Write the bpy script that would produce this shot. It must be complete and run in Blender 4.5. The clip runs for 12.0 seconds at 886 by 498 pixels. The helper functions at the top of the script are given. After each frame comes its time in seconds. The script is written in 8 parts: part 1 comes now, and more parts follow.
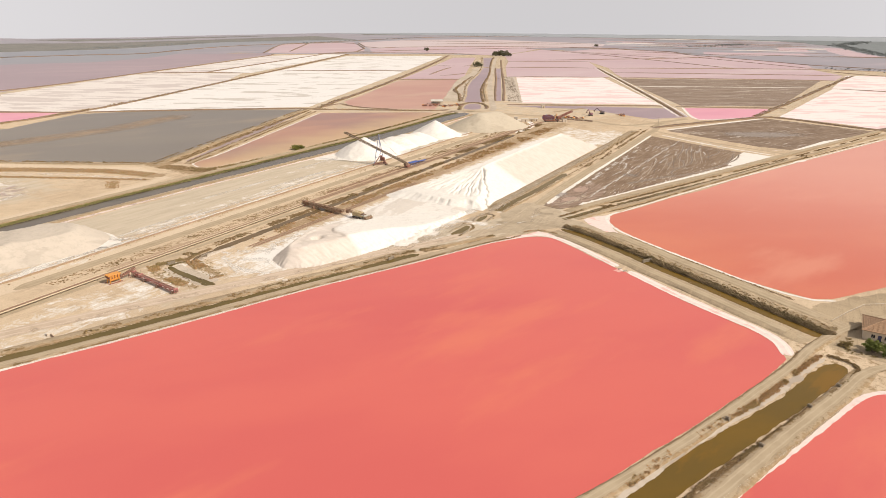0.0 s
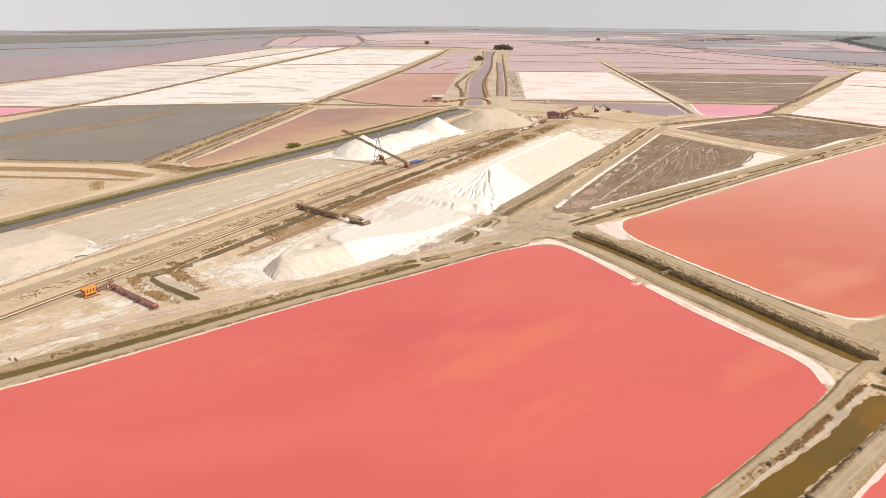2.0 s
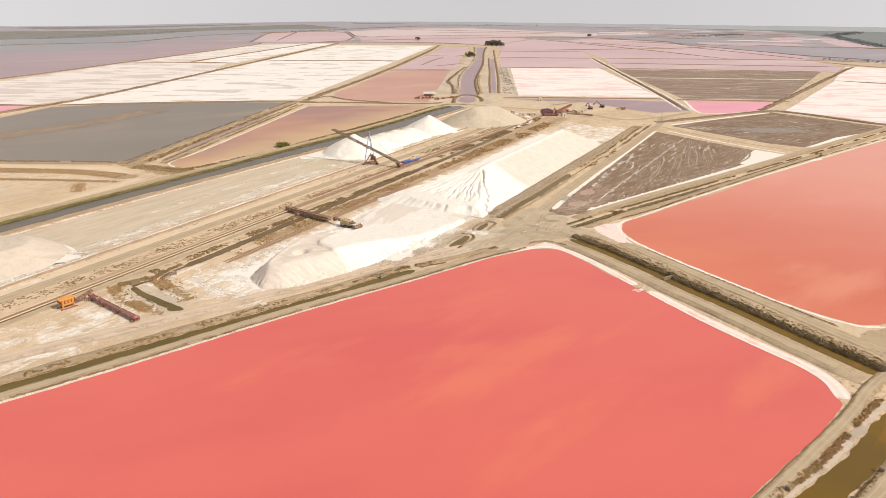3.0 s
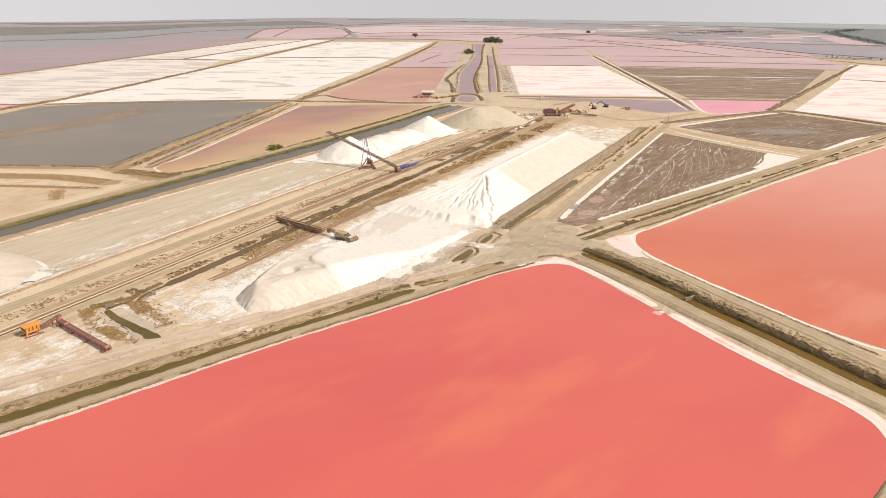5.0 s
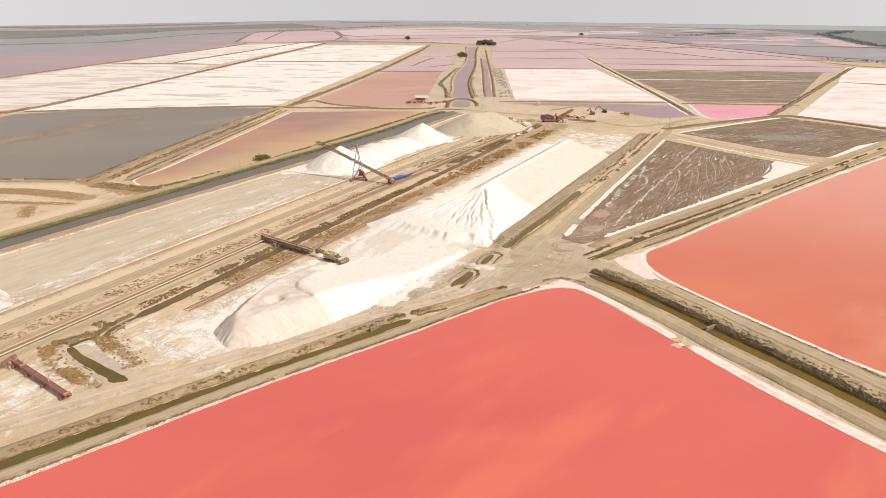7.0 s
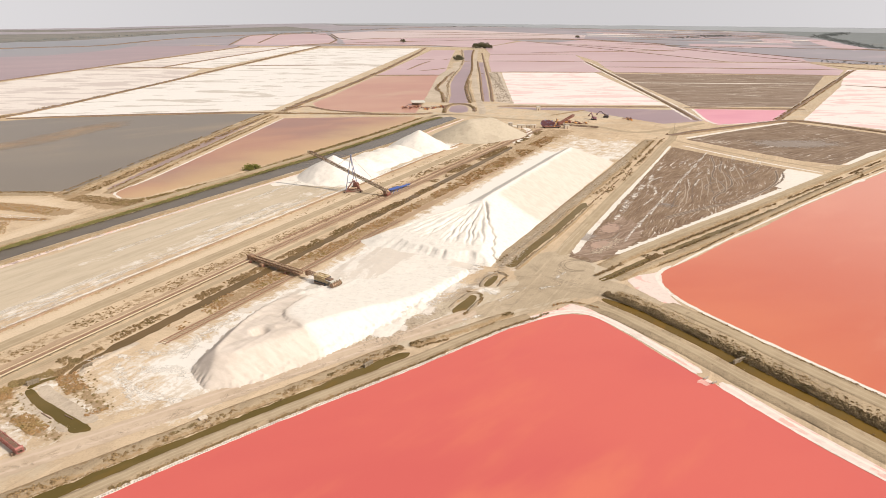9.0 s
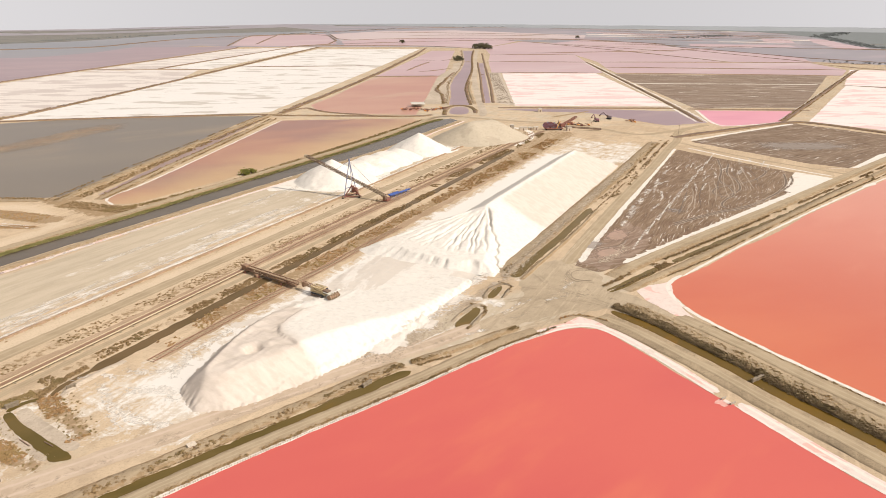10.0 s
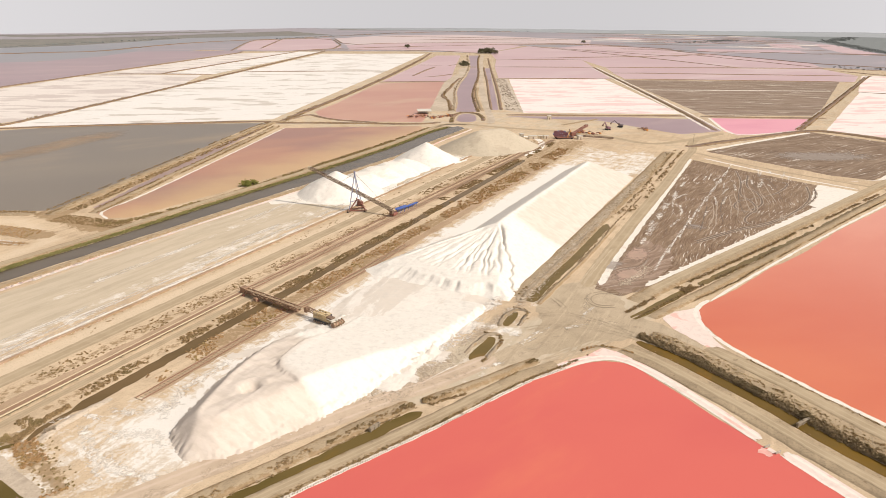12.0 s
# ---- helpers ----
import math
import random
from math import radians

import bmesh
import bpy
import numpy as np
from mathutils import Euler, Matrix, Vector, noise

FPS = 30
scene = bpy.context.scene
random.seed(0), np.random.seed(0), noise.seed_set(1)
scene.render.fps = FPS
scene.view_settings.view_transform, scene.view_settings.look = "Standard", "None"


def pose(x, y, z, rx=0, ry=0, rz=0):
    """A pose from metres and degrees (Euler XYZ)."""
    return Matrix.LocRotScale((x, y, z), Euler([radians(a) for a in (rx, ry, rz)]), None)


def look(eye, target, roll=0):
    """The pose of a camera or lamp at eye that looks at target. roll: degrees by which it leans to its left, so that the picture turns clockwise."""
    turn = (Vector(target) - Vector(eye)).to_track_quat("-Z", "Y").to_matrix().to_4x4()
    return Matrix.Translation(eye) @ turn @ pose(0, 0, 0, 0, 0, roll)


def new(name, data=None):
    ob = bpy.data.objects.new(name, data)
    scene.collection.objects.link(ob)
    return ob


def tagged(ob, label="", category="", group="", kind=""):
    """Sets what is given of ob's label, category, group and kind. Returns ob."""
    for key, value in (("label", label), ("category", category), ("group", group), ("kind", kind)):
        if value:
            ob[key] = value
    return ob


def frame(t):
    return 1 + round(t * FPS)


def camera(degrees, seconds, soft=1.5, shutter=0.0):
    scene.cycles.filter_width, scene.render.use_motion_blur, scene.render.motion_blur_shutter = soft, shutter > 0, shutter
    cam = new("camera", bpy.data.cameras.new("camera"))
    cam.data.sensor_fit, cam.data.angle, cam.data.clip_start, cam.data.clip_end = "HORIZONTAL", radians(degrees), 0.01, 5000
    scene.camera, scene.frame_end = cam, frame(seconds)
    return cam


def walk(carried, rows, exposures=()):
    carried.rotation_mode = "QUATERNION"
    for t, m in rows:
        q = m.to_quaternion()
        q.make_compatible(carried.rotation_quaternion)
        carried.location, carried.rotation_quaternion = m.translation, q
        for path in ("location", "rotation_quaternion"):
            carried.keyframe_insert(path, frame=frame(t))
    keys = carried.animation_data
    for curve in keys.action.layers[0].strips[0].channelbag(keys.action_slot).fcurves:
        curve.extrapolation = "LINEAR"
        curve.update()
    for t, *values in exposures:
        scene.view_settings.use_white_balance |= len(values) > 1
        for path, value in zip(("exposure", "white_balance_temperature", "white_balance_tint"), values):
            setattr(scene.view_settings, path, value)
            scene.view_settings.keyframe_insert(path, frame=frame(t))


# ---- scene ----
cam = camera(66.9, 12.0, soft=0.6)
PATH = [
    (0, (6.35, -15.252, 99.598), (6.324, -13.36, 98.949), 0.8),
    (0.5, (5.884, -10.081, 99.549), (5.863, -8.19, 98.898), 0.8),
    (1, (5.402, -4.698, 99.45), (5.375, -2.808, 98.796), 0.9),
    (1.5, (4.939, 0.694, 99.353), (4.918, 2.582, 98.694), 0.8),
    (2, (4.353, 6.355, 99.199), (4.329, 8.241, 98.533), 1.0),
    (2.5, (3.641, 11.652, 99.294), (3.642, 13.535, 98.622), 0.9),
    (3, (2.793, 17.297, 99.343), (2.795, 19.179, 98.666), 1.0),
    (5, (0.589, 39.823, 99.385), (0.6, 41.701, 98.699), 1.1),
    (5.5, (0.024, 45.536, 99.477), (0.041, 47.416, 98.793), 1.1),
    (6, (-0.342, 51.121, 99.513), (-0.32, 53.0, 98.83), 1.1),
    (6.5, (-0.751, 56.563, 99.752), (-0.725, 58.444, 99.071), 1.0),
    (7, (-1.094, 62.176, 99.827), (-1.063, 64.057, 99.147), 1.0),
    (9, (-2.492, 84.024, 99.592), (-2.449, 85.907, 98.919), 0.9),
    (9.5, (-2.685, 89.465, 99.46), (-2.642, 91.348, 98.788), 0.9),
    (10, (-3.158, 94.897, 99.55), (-3.114, 96.78, 98.878), 0.8),
    (10.5, (-3.689, 100.259, 99.694), (-3.642, 102.142, 99.022), 0.8),
    (11, (-4.39, 105.473, 99.952), (-4.343, 107.356, 99.282), 0.8),
    (11.5, (-4.994, 109.692, 100.198), (-4.955, 111.577, 99.531), 0.9),
    (12, (-5.807, 112.768, 100.527), (-5.774, 114.655, 99.865), 0.9),
]
walk(cam, [(t, look(eye, target, roll)) for t, eye, target, roll in PATH])

# ---- world and light ----
SUN_AZ, SUN_EL = radians(-21), radians(43)
SUN_DIR = Vector((math.cos(SUN_AZ) * math.cos(SUN_EL), math.sin(SUN_AZ) * math.cos(SUN_EL), math.sin(SUN_EL)))
sun_data = bpy.data.lights.new("sun", "SUN")
sun_data.energy, sun_data.angle, sun_data.color = 4.3, radians(0.6), (1.0, 0.91, 0.80)
sun = new("sun", sun_data)
sun.matrix_world = look(SUN_DIR * 300, (0, 0, 0))

world = bpy.data.worlds.new("sky")
scene.world = world
world.use_nodes = True
wt = world.node_tree
wt.nodes.clear()
w_out = wt.nodes.new("ShaderNodeOutputWorld")
w_bg = wt.nodes.new("ShaderNodeBackground")
w_sky = wt.nodes.new("ShaderNodeTexSky")
w_sky.sky_type, w_sky.sun_disc = "NISHITA", False
w_sky.sun_elevation, w_sky.sun_rotation = SUN_EL, radians(111)
w_sky.air_density, w_sky.dust_density, w_sky.ozone_density = 1.0, 1.0, 1.0
w_co = wt.nodes.new("ShaderNodeTexCoord")
w_max = wt.nodes.new("ShaderNodeVectorMath")
w_max.operation = "MAXIMUM"
w_max.inputs[1].default_value = (-1, -1, 0.26)  # the haze layer goes on below the horizon
wt.links.new(w_co.outputs["Generated"], w_max.inputs[0])
wt.links.new(w_max.outputs[0], w_sky.inputs["Vector"])
w_sat = wt.nodes.new("ShaderNodeHueSaturation")
w_sat.inputs["Saturation"].default_value = 0.02  # thin high haze
wt.links.new(w_sky.outputs[0], w_sat.inputs["Color"])
w_tint = wt.nodes.new("ShaderNodeMix")
w_tint.data_type, w_tint.blend_type = "RGBA", "MULTIPLY"
w_tint.inputs["Factor"].default_value = 1.0
w_tint.inputs["B"].default_value = (1.0, 0.965, 0.975, 1)
wt.links.new(w_sat.outputs[0], w_tint.inputs["A"])
wt.links.new(w_tint.outputs["Result"], w_bg.inputs["Color"])
w_bg.inputs["Strength"].default_value = 0.148
wt.links.new(w_bg.outputs[0], w_out.inputs[0])


# ---- materials ----
class Nodes:
    """Short hand for a node material in world metres."""

    def __init__(self, name):
        self.m = bpy.data.materials.new(name)
        self.m.use_nodes = True
        self.t = self.m.node_tree
        self.bsdf = self.t.nodes["Principled BSDF"]
        self.geo = self.t.nodes.new("ShaderNodeNewGeometry")

    def put(self, sock, v):
        if isinstance(v, bpy.types.NodeSocket):
            self.t.links.new(v, sock)
        else:
            sock.default_value = v

    def pos(self, sx=1.0, sy=1.0, sz=1.0, turn=0.0):
        n = self.t.nodes.new("ShaderNodeMapping")
        n.vector_type = "TEXTURE"
        n.inputs["Scale"].default_value = (1 / sx, 1 / sy, 1 / sz)
        n.inputs["Rotation"].default_value = (0, 0, turn)
        self.t.links.new(self.geo.outputs["Position"], n.inputs["Vector"])
        return n.outputs[0]

    def noise(self, scale, detail=4, rough=0.55, vec=None, dist=0.0):
        n = self.t.nodes.new("ShaderNodeTexNoise")
        self.put(n.inputs["Vector"], vec or self.geo.outputs["Position"])
        n.inputs["Scale"].default_value, n.inputs["Detail"].default_value = scale, detail
        n.inputs["Roughness"].default_value, n.inputs["Distortion"].default_value = rough, dist
        return n.outputs[0]

    def wave(self, scale, dist, dscale, vec=None, detail=2):
        n = self.t.nodes.new("ShaderNodeTexWave")
        self.put(n.inputs["Vector"], vec or self.geo.outputs["Position"])
        n.inputs["Scale"].default_value, n.inputs["Distortion"].default_value = scale, dist
        n.inputs["Detail"].default_value, n.inputs["Detail Scale"].default_value = detail, dscale
        return n.outputs["Fac"]

    def step(self, v, lo, hi, a=0.0, b=1.0):
        n = self.t.nodes.new("ShaderNodeMapRange")
        n.interpolation_type = "SMOOTHSTEP"
        self.put(n.inputs["Value"], v)
        for k, x in zip(("From Min", "From Max", "To Min", "To Max"), (lo, hi, a, b)):
            n.inputs[k].default_value = x
        return n.outputs[0]

    def math(self, op, a, b=0.0):
        n = self.t.nodes.new("ShaderNodeMath")
        n.operation = op
        self.put(n.inputs[0], a), self.put(n.inputs[1], b)
        return n.outputs[0]

    def mix(self, fac, a, b):
        n = self.t.nodes.new("ShaderNodeMix")
        n.data_type = "RGBA"
        self.put(n.inputs["Factor"], fac)
        for sock, v in ((n.inputs["A"], a), (n.inputs["B"], b)):
            self.put(sock, (*v, 1) if isinstance(v, tuple) else v)
        return n.outputs["Result"]

    def attr(self, name):
        n = self.t.nodes.new("ShaderNodeAttribute")
        n.attribute_name = name
        return n.outputs["Fac"]

    def random(self):
        return self.t.nodes.new("ShaderNodeObjectInfo").outputs["Random"]

    def bump(self, height, strength=0.4, distance=0.2):
        n = self.t.nodes.new("ShaderNodeBump")
        n.inputs["Strength"].default_value, n.inputs["Distance"].default_value = strength, distance
        self.t.links.new(height, n.inputs["Height"])
        self.t.links.new(n.outputs[0], self.bsdf.inputs["Normal"])

    def done(self, color, rough=0.9, metal=0.0, spec=None, ior=None):
        self.put(self.bsdf.inputs["Base Color"], (*color, 1) if isinstance(color, tuple) else color)
        self.put(self.bsdf.inputs["Roughness"], rough)
        self.bsdf.inputs["Metallic"].default_value = metal
        if spec is not None:
            self.bsdf.inputs["Specular IOR Level"].default_value = spec
        if ior is not None:
            self.bsdf.inputs["IOR"].default_value = ior
        return self.m


AXIS = math.atan2(0.888, 0.46)  # the works run along this direction


def sand_material(name, light, dark, salt_gain=1.0, scrubby=0.0):
    """Salt-marsh earth: pale silt, damp stains, dried salt bloom and wheel scuffs."""
    n = Nodes(name)
    big = n.noise(0.018, 5, 0.6)
    mid = n.noise(0.13, 8, 0.66)
    fine = n.noise(1.9, 6, 0.75)
    streak = n.noise(0.6, 5, 0.62, n.pos(0.05, 1.0, 1.0, AXIS))
    c = n.mix(n.step(big, 0.38, 0.62), light, dark)
    c = n.mix(n.step(mid, 0.46, 0.66, 0, 0.45), c, tuple(x * 0.72 for x in dark))
    c = n.mix(n.step(streak, 0.54, 0.66, 0, 0.35), c, tuple(min(1, x * 1.22) for x in light))
    c = n.mix(n.step(streak, 0.44, 0.34, 0, 0.35), c, tuple(x * 0.68 for x in dark))
    p = n.math("ADD", n.attr("pale"), n.math("MULTIPLY", n.math("SUBTRACT", mid, 0.5), 0.8))
    c = n.mix(n.step(p, 0.4, 0.8, 0, 0.75), c, (0.60, 0.485, 0.355))
    c = n.mix(n.step(fine, 0.52, 0.64, 0, 0.5), c, tuple(x * 0.58 for x in dark))
    c = n.mix(n.step(fine, 0.44, 0.36, 0, 0.35), c, tuple(min(1, x * 1.22) for x in light))
    g = n.math("ADD", n.attr("grey"), n.math("MULTIPLY", n.math("SUBTRACT", n.noise(0.06, 7, 0.65), 0.5), 1.2))
    c = n.mix(n.step(g, 0.45, 0.8, 0, 0.75), c, n.mix(n.step(n.noise(0.25, 7, 0.66, n.pos(0.12, 1, 1, AXIS)), 0.38, 0.66), (0.505, 0.435, 0.34), (0.415, 0.358, 0.272)))
    # dried salt: where the attribute says, broken by noise
    bloom = n.math("ADD", n.math("MULTIPLY", n.noise(0.075, 9, 0.72, None, 1.4), 0.5), n.math("MULTIPLY", n.noise(0.45, 7, 0.7, n.pos(0.14, 1, 1, AXIS), 0.5), 0.25))
    bloom = n.math("ADD", bloom, n.math("MULTIPLY", n.noise(0.35, 9, 0.74, None, 2.5), 0.25))
    s = n.math("ADD", n.attr("salt"), n.math("MULTIPLY", n.math("SUBTRACT", bloom, 0.5), 3.4))
    c = n.mix(n.step(s, 0.50, 0.60, 0, 0.7 * salt_gain), c, (0.61, 0.55, 0.475))
    c = n.mix(n.step(s, 0.66, 0.78, 0, 0.9 * salt_gain), c, (0.70, 0.66, 0.61))
    v = n.math("ADD", n.math("MULTIPLY", n.attr("weed"), 1.22), n.math("MULTIPLY", n.math("SUBTRACT", n.noise(0.4, 8, 0.74), 0.5), 2.6))
    c = n.mix(n.step(v, 0.50, 0.72, 0, 0.85), c, n.mix(n.step(n.noise(0.8, 5, 0.7), 0.42, 0.6), (0.315, 0.215, 0.125), (0.265, 0.185, 0.10)))
    if scrubby:
        c = n.mix(n.step(n.noise(0.55, 7, 0.74), 0.60 - 0.14 * scrubby, 0.67 - 0.1 * scrubby, 0, 0.8), c, (0.185, 0.125, 0.078))
    n.bump(n.math("ADD", mid, n.math("MULTIPLY", fine, 0.35)), 0.6, 0.45)
    return n.done(c, 0.95, spec=0.06)


def water_material(name, a, b, patch=None, scale=0.012, rough=0.16, turn=0.3, shore=None, gloss=0.3):
    """Shallow brine, coloured by algae; its soft colour drifts also stand in for cloud reflections."""
    n = Nodes(name)
    drift = n.noise(scale, 4, 0.5, n.pos(0.55, 1.3, 1, turn))
    c = n.mix(n.step(drift, 0.40, 0.60), a, b)
    # on the pink and orange ponds these patches paint sun and cloud gleams
    if patch:
        c = n.mix(n.step(n.noise(scale * 1.7, 5, 0.55, n.pos(0.5, 1.4, 1, turn + 0.5)), 0.52, 0.68, 0, 0.8), c, patch)
    if shore:  # silty tan on the rusty pond; pinker far side on the orange one
        dot = n.t.nodes.new("ShaderNodeVectorMath")
        dot.operation = "DOT_PRODUCT"
        n.t.links.new(n.geo.outputs["Position"], dot.inputs[0])
        dot.inputs[1].default_value = shore[0]
        f = n.math("ADD", dot.outputs["Value"], n.math("MULTIPLY", n.math("SUBTRACT", n.noise(0.02, 5, 0.6), 0.5), 60))
        c = n.mix(n.step(f, shore[1], shore[2], 0, 0.85), c, shore[3])
    n.bump(n.noise(0.9, 3, 0.6, n.pos(1, 2.2, 1, 0.4)), 0.12, 0.1)
    return n.done(c, rough + 0.16, spec=gloss, ior=1.33)


def salt_material(name, white, stain, stain_amount=0.3, scale=0.03, stretch=0.3, turn=0.0, rough=0.75, lumpy=0.35):
    """Crystallised salt with stained and wet drifts."""
    n = Nodes(name)
    d = n.noise(scale, 7, 0.62, n.pos(stretch, 1, 1, turn), 0.4)
    edge = 0.66 - 0.2 * stain_amount
    c = n.mix(n.step(d, edge, edge + 0.045, 0, 0.95), white, stain)
    c = n.mix(n.step(n.noise(scale * 2.3, 5, 0.6, n.pos(stretch, 1, 1, turn)), 0.45, 0.7, 0, 0.35), c, tuple(0.6 * x + 0.4 * y for x, y in zip(white, stain)))
    c = n.mix(n.step(n.noise(0.45, 8, 0.75), 0.47, 0.64, 0, 0.45), c, tuple(0.76 * x for x in white))
    c = n.mix(n.step(n.math("ADD", n.attr("aged"), n.math("MULTIPLY", n.math("SUBTRACT", n.noise(0.12, 7, 0.65), 0.5), 0.9)), 0.2, 0.8, 0, 0.9), c, n.mix(n.step(n.noise(0.35, 6, 0.7, n.pos(0.3, 1.0, 1.0, AXIS + 1.57)), 0.4, 0.62), (0.585, 0.505, 0.435), (0.515, 0.44, 0.37)))
    n.bump(n.math("ADD", n.noise(0.4, 8, 0.72), n.math("MULTIPLY", n.noise(2.5, 4, 0.7), 0.35)), lumpy, 0.6)
    return n.done(c, rough, spec=0.12)


def mud_material(name, dark, pale, scale=0.30, turn=1.05, white=0.25, curl=0.5):
    """Ploughed mud: long furrows that bend about, dried salt on the ridges."""
    n = Nodes(name)
    low = n.t.nodes.new("ShaderNodeTexNoise")  # bends the furrows
    n.t.links.new(n.geo.outputs["Position"], low.inputs["Vector"])
    low.inputs["Scale"].default_value, low.inputs["Detail"].default_value = 0.016, 2
    bend = n.t.nodes.new("ShaderNodeVectorMath")
    bend.operation = "MULTIPLY_ADD"
    n.t.links.new(low.outputs["Color"], bend.inputs[0])
    bend.inputs[1].default_value = (26 * curl, 26 * curl, 0)
    n.t.links.new(n.geo.outputs["Position"], bend.inputs[2])

    def furrow(s, ang, stretch, detail=3):
        m = n.t.nodes.new("ShaderNodeMapping")
        m.vector_type = "TEXTURE"
        m.inputs["Scale"].default_value = (1 / stretch, 1, 1)
        m.inputs["Rotation"].default_value = (0, 0, ang)
        n.t.links.new(bend.outputs[0], m.inputs["Vector"])
        return n.noise(s, detail, 0.6, m.outputs[0], 0.3)
    f1, f2, f3 = furrow(scale, turn, 0.06, 4), furrow(scale * 0.4, turn - 0.15, 0.10, 4), furrow(scale * 2.0, turn + 0.10, 0.10, 4)
    c = n.mix(n.step(n.noise(0.05, 6, 0.65), 0.38, 0.66), dark, tuple(0.7 * x + 0.3 * y for x, y in zip(dark, pale)))
    c = n.mix(n.step(f2, 0.50, 0.62, 0, 0.45), c, pale)
    c = n.mix(n.step(f1, 0.56, 0.66, 0, 0.4), c, pale)
    c = n.mix(n.step(f1, 0.46, 0.36, 0, 0.5), c, tuple(0.6 * x for x in dark))
    c = n.mix(n.step(n.noise(0.5, 6, 0.72), 0.5, 0.68, 0, 0.4), c, tuple(0.6 * x for x in dark))
    c = n.mix(n.step(f3, 0.58, 0.68, 0, 0.3), c, pale)
    zone = n.step(n.noise(0.017, 4, 0.6), 0.46, 0.62)
    w = n.math("MULTIPLY", n.step(furrow(scale * 1.1, turn + 0.03, 0.08, 5), 0.57, 0.63), n.math("ADD", zone, 0.25))
    c = n.mix(n.math("MULTIPLY", w, white * 2.6), c, (0.62, 0.56, 0.49))
    n.bump(n.math("ADD", f1, n.math("MULTIPLY", f3, 0.5)), 0.9, 0.6)
    return n.done(c, 0.95, spec=0.06)


def smear_material(name, a, b, scale=0.5, edge=0.35, most=1.0, relief=0.25, stretch=None, rag=4.0, low=0.40):
    """A thin film of dust, salt or mud that breaks up towards its edges."""
    n = Nodes(name)
    f = n.math("ADD", n.math("MULTIPLY", n.attr("fade"), 0.62), n.math("MULTIPLY", n.math("SUBTRACT", n.noise(scale, 9, 0.76, n.pos(stretch, 1, 1, AXIS) if stretch else None, 0.4 if stretch else 1.5), 0.5), rag))
    c = n.mix(n.step(n.noise(scale * 1.7, 6, 0.7), 0.40, 0.60), a, b)
    n.put(n.bsdf.inputs["Alpha"], n.step(f, low, low + edge, 0, most))
    n.bump(n.noise(1.2, 6, 0.7), relief, 0.1)
    return n.done(c, 0.95, spec=0.06)


def leaf_material(name, a, b, c3):
    n = Nodes(name)
    r = n.geo.outputs["Random Per Island"]
    c = n.mix(n.step(r, 0.1, 0.6), a, b)
    c = n.mix(n.step(n.noise(0.12, 4, 0.6), 0.45, 0.7), c, c3)
    return n.done(c, 0.9, spec=0.1)


def paint_material(name, color, rust=(0.16, 0.07, 0.035), amount=0.5, rough=0.6, metal=0.0):
    """Painted or bare steel with rust and salt dust."""
    n = Nodes(name)
    c = n.mix(n.step(n.noise(0.9, 6, 0.7), 0.65 - 0.3 * amount, 0.8), color, rust)
    c = n.mix(n.step(n.noise(4.0, 4, 0.7), 0.5, 0.85, 0, 0.4), c, tuple(0.55 * x for x in color))
    n.bump(n.noise(3.0, 4, 0.7), 0.3, 0.05)
    return n.done(c, rough, metal)


def plain_material(name, color, rough=0.8, vary=0.25, scale=1.5, metal=0.0):
    n = Nodes(name)
    c = n.mix(n.step(n.noise(scale, 5, 0.65), 0.3, 0.75), color, tuple(x * (1 - vary) for x in color))
    c = n.mix(n.math("MULTIPLY", n.random(), 0.35), c, tuple(x * 0.75 for x in color))
    n.bump(n.noise(scale * 4, 4, 0.6), 0.25, 0.04)
    return n.done(c, rough, metal)


SAND = sand_material("pale_silt", (0.555, 0.43, 0.297), (0.478, 0.364, 0.247))
EARTH = sand_material("packed_road_earth", (0.465, 0.375, 0.27), (0.40, 0.32, 0.225))
DYKE = sand_material("dyke_earth", (0.40, 0.31, 0.205), (0.325, 0.25, 0.165), scrubby=0.1)
FARDYKE = sand_material("weedy_dyke_earth", (0.245, 0.172, 0.132), (0.175, 0.12, 0.092), scrubby=0.5)
COLLAR = sand_material("pale_pool_mud", (0.51, 0.425, 0.335), (0.43, 0.355, 0.275))
CLOD = sand_material("dark_spoil", (0.33, 0.265, 0.19), (0.26, 0.205, 0.145))
BRINE = water_material("pink_brine", (0.555, 0.123, 0.100), (0.52, 0.106, 0.094), (0.595, 0.158, 0.103), 0.011)
BRINE_ORANGE = water_material("orange_brine", (0.55, 0.165, 0.09), (0.50, 0.125, 0.072), (0.58, 0.21, 0.13), 0.009, shore=((0.5, 0.866, 0), 290, 560, (0.60, 0.255, 0.185)))
BRINE_RUST = water_material("rusty_brine", (0.37, 0.178, 0.11), (0.285, 0.142, 0.105), (0.42, 0.22, 0.125), 0.007, shore=((0.888, -0.46, 0), -398, -336, (0.50, 0.33, 0.16)))
BRINE_GREY = water_material("grey_brine", (0.162, 0.131, 0.099), (0.183, 0.147, 0.108), (0.26, 0.19, 0.12), 0.006)
BRINE_RED = water_material("red_brine", (0.47, 0.25, 0.17), (0.43, 0.20, 0.14), (0.48, 0.30, 0.20), 0.009)
BRINE_MAUVE = water_material("mauve_brine", (0.30, 0.20, 0.21), (0.27, 0.18, 0.19), (0.35, 0.24, 0.235), 0.006)
BRINE_PALE = water_material("pale_pink_brine", (0.495, 0.33, 0.33), (0.46, 0.295, 0.30), (0.55, 0.405, 0.39), 0.004)
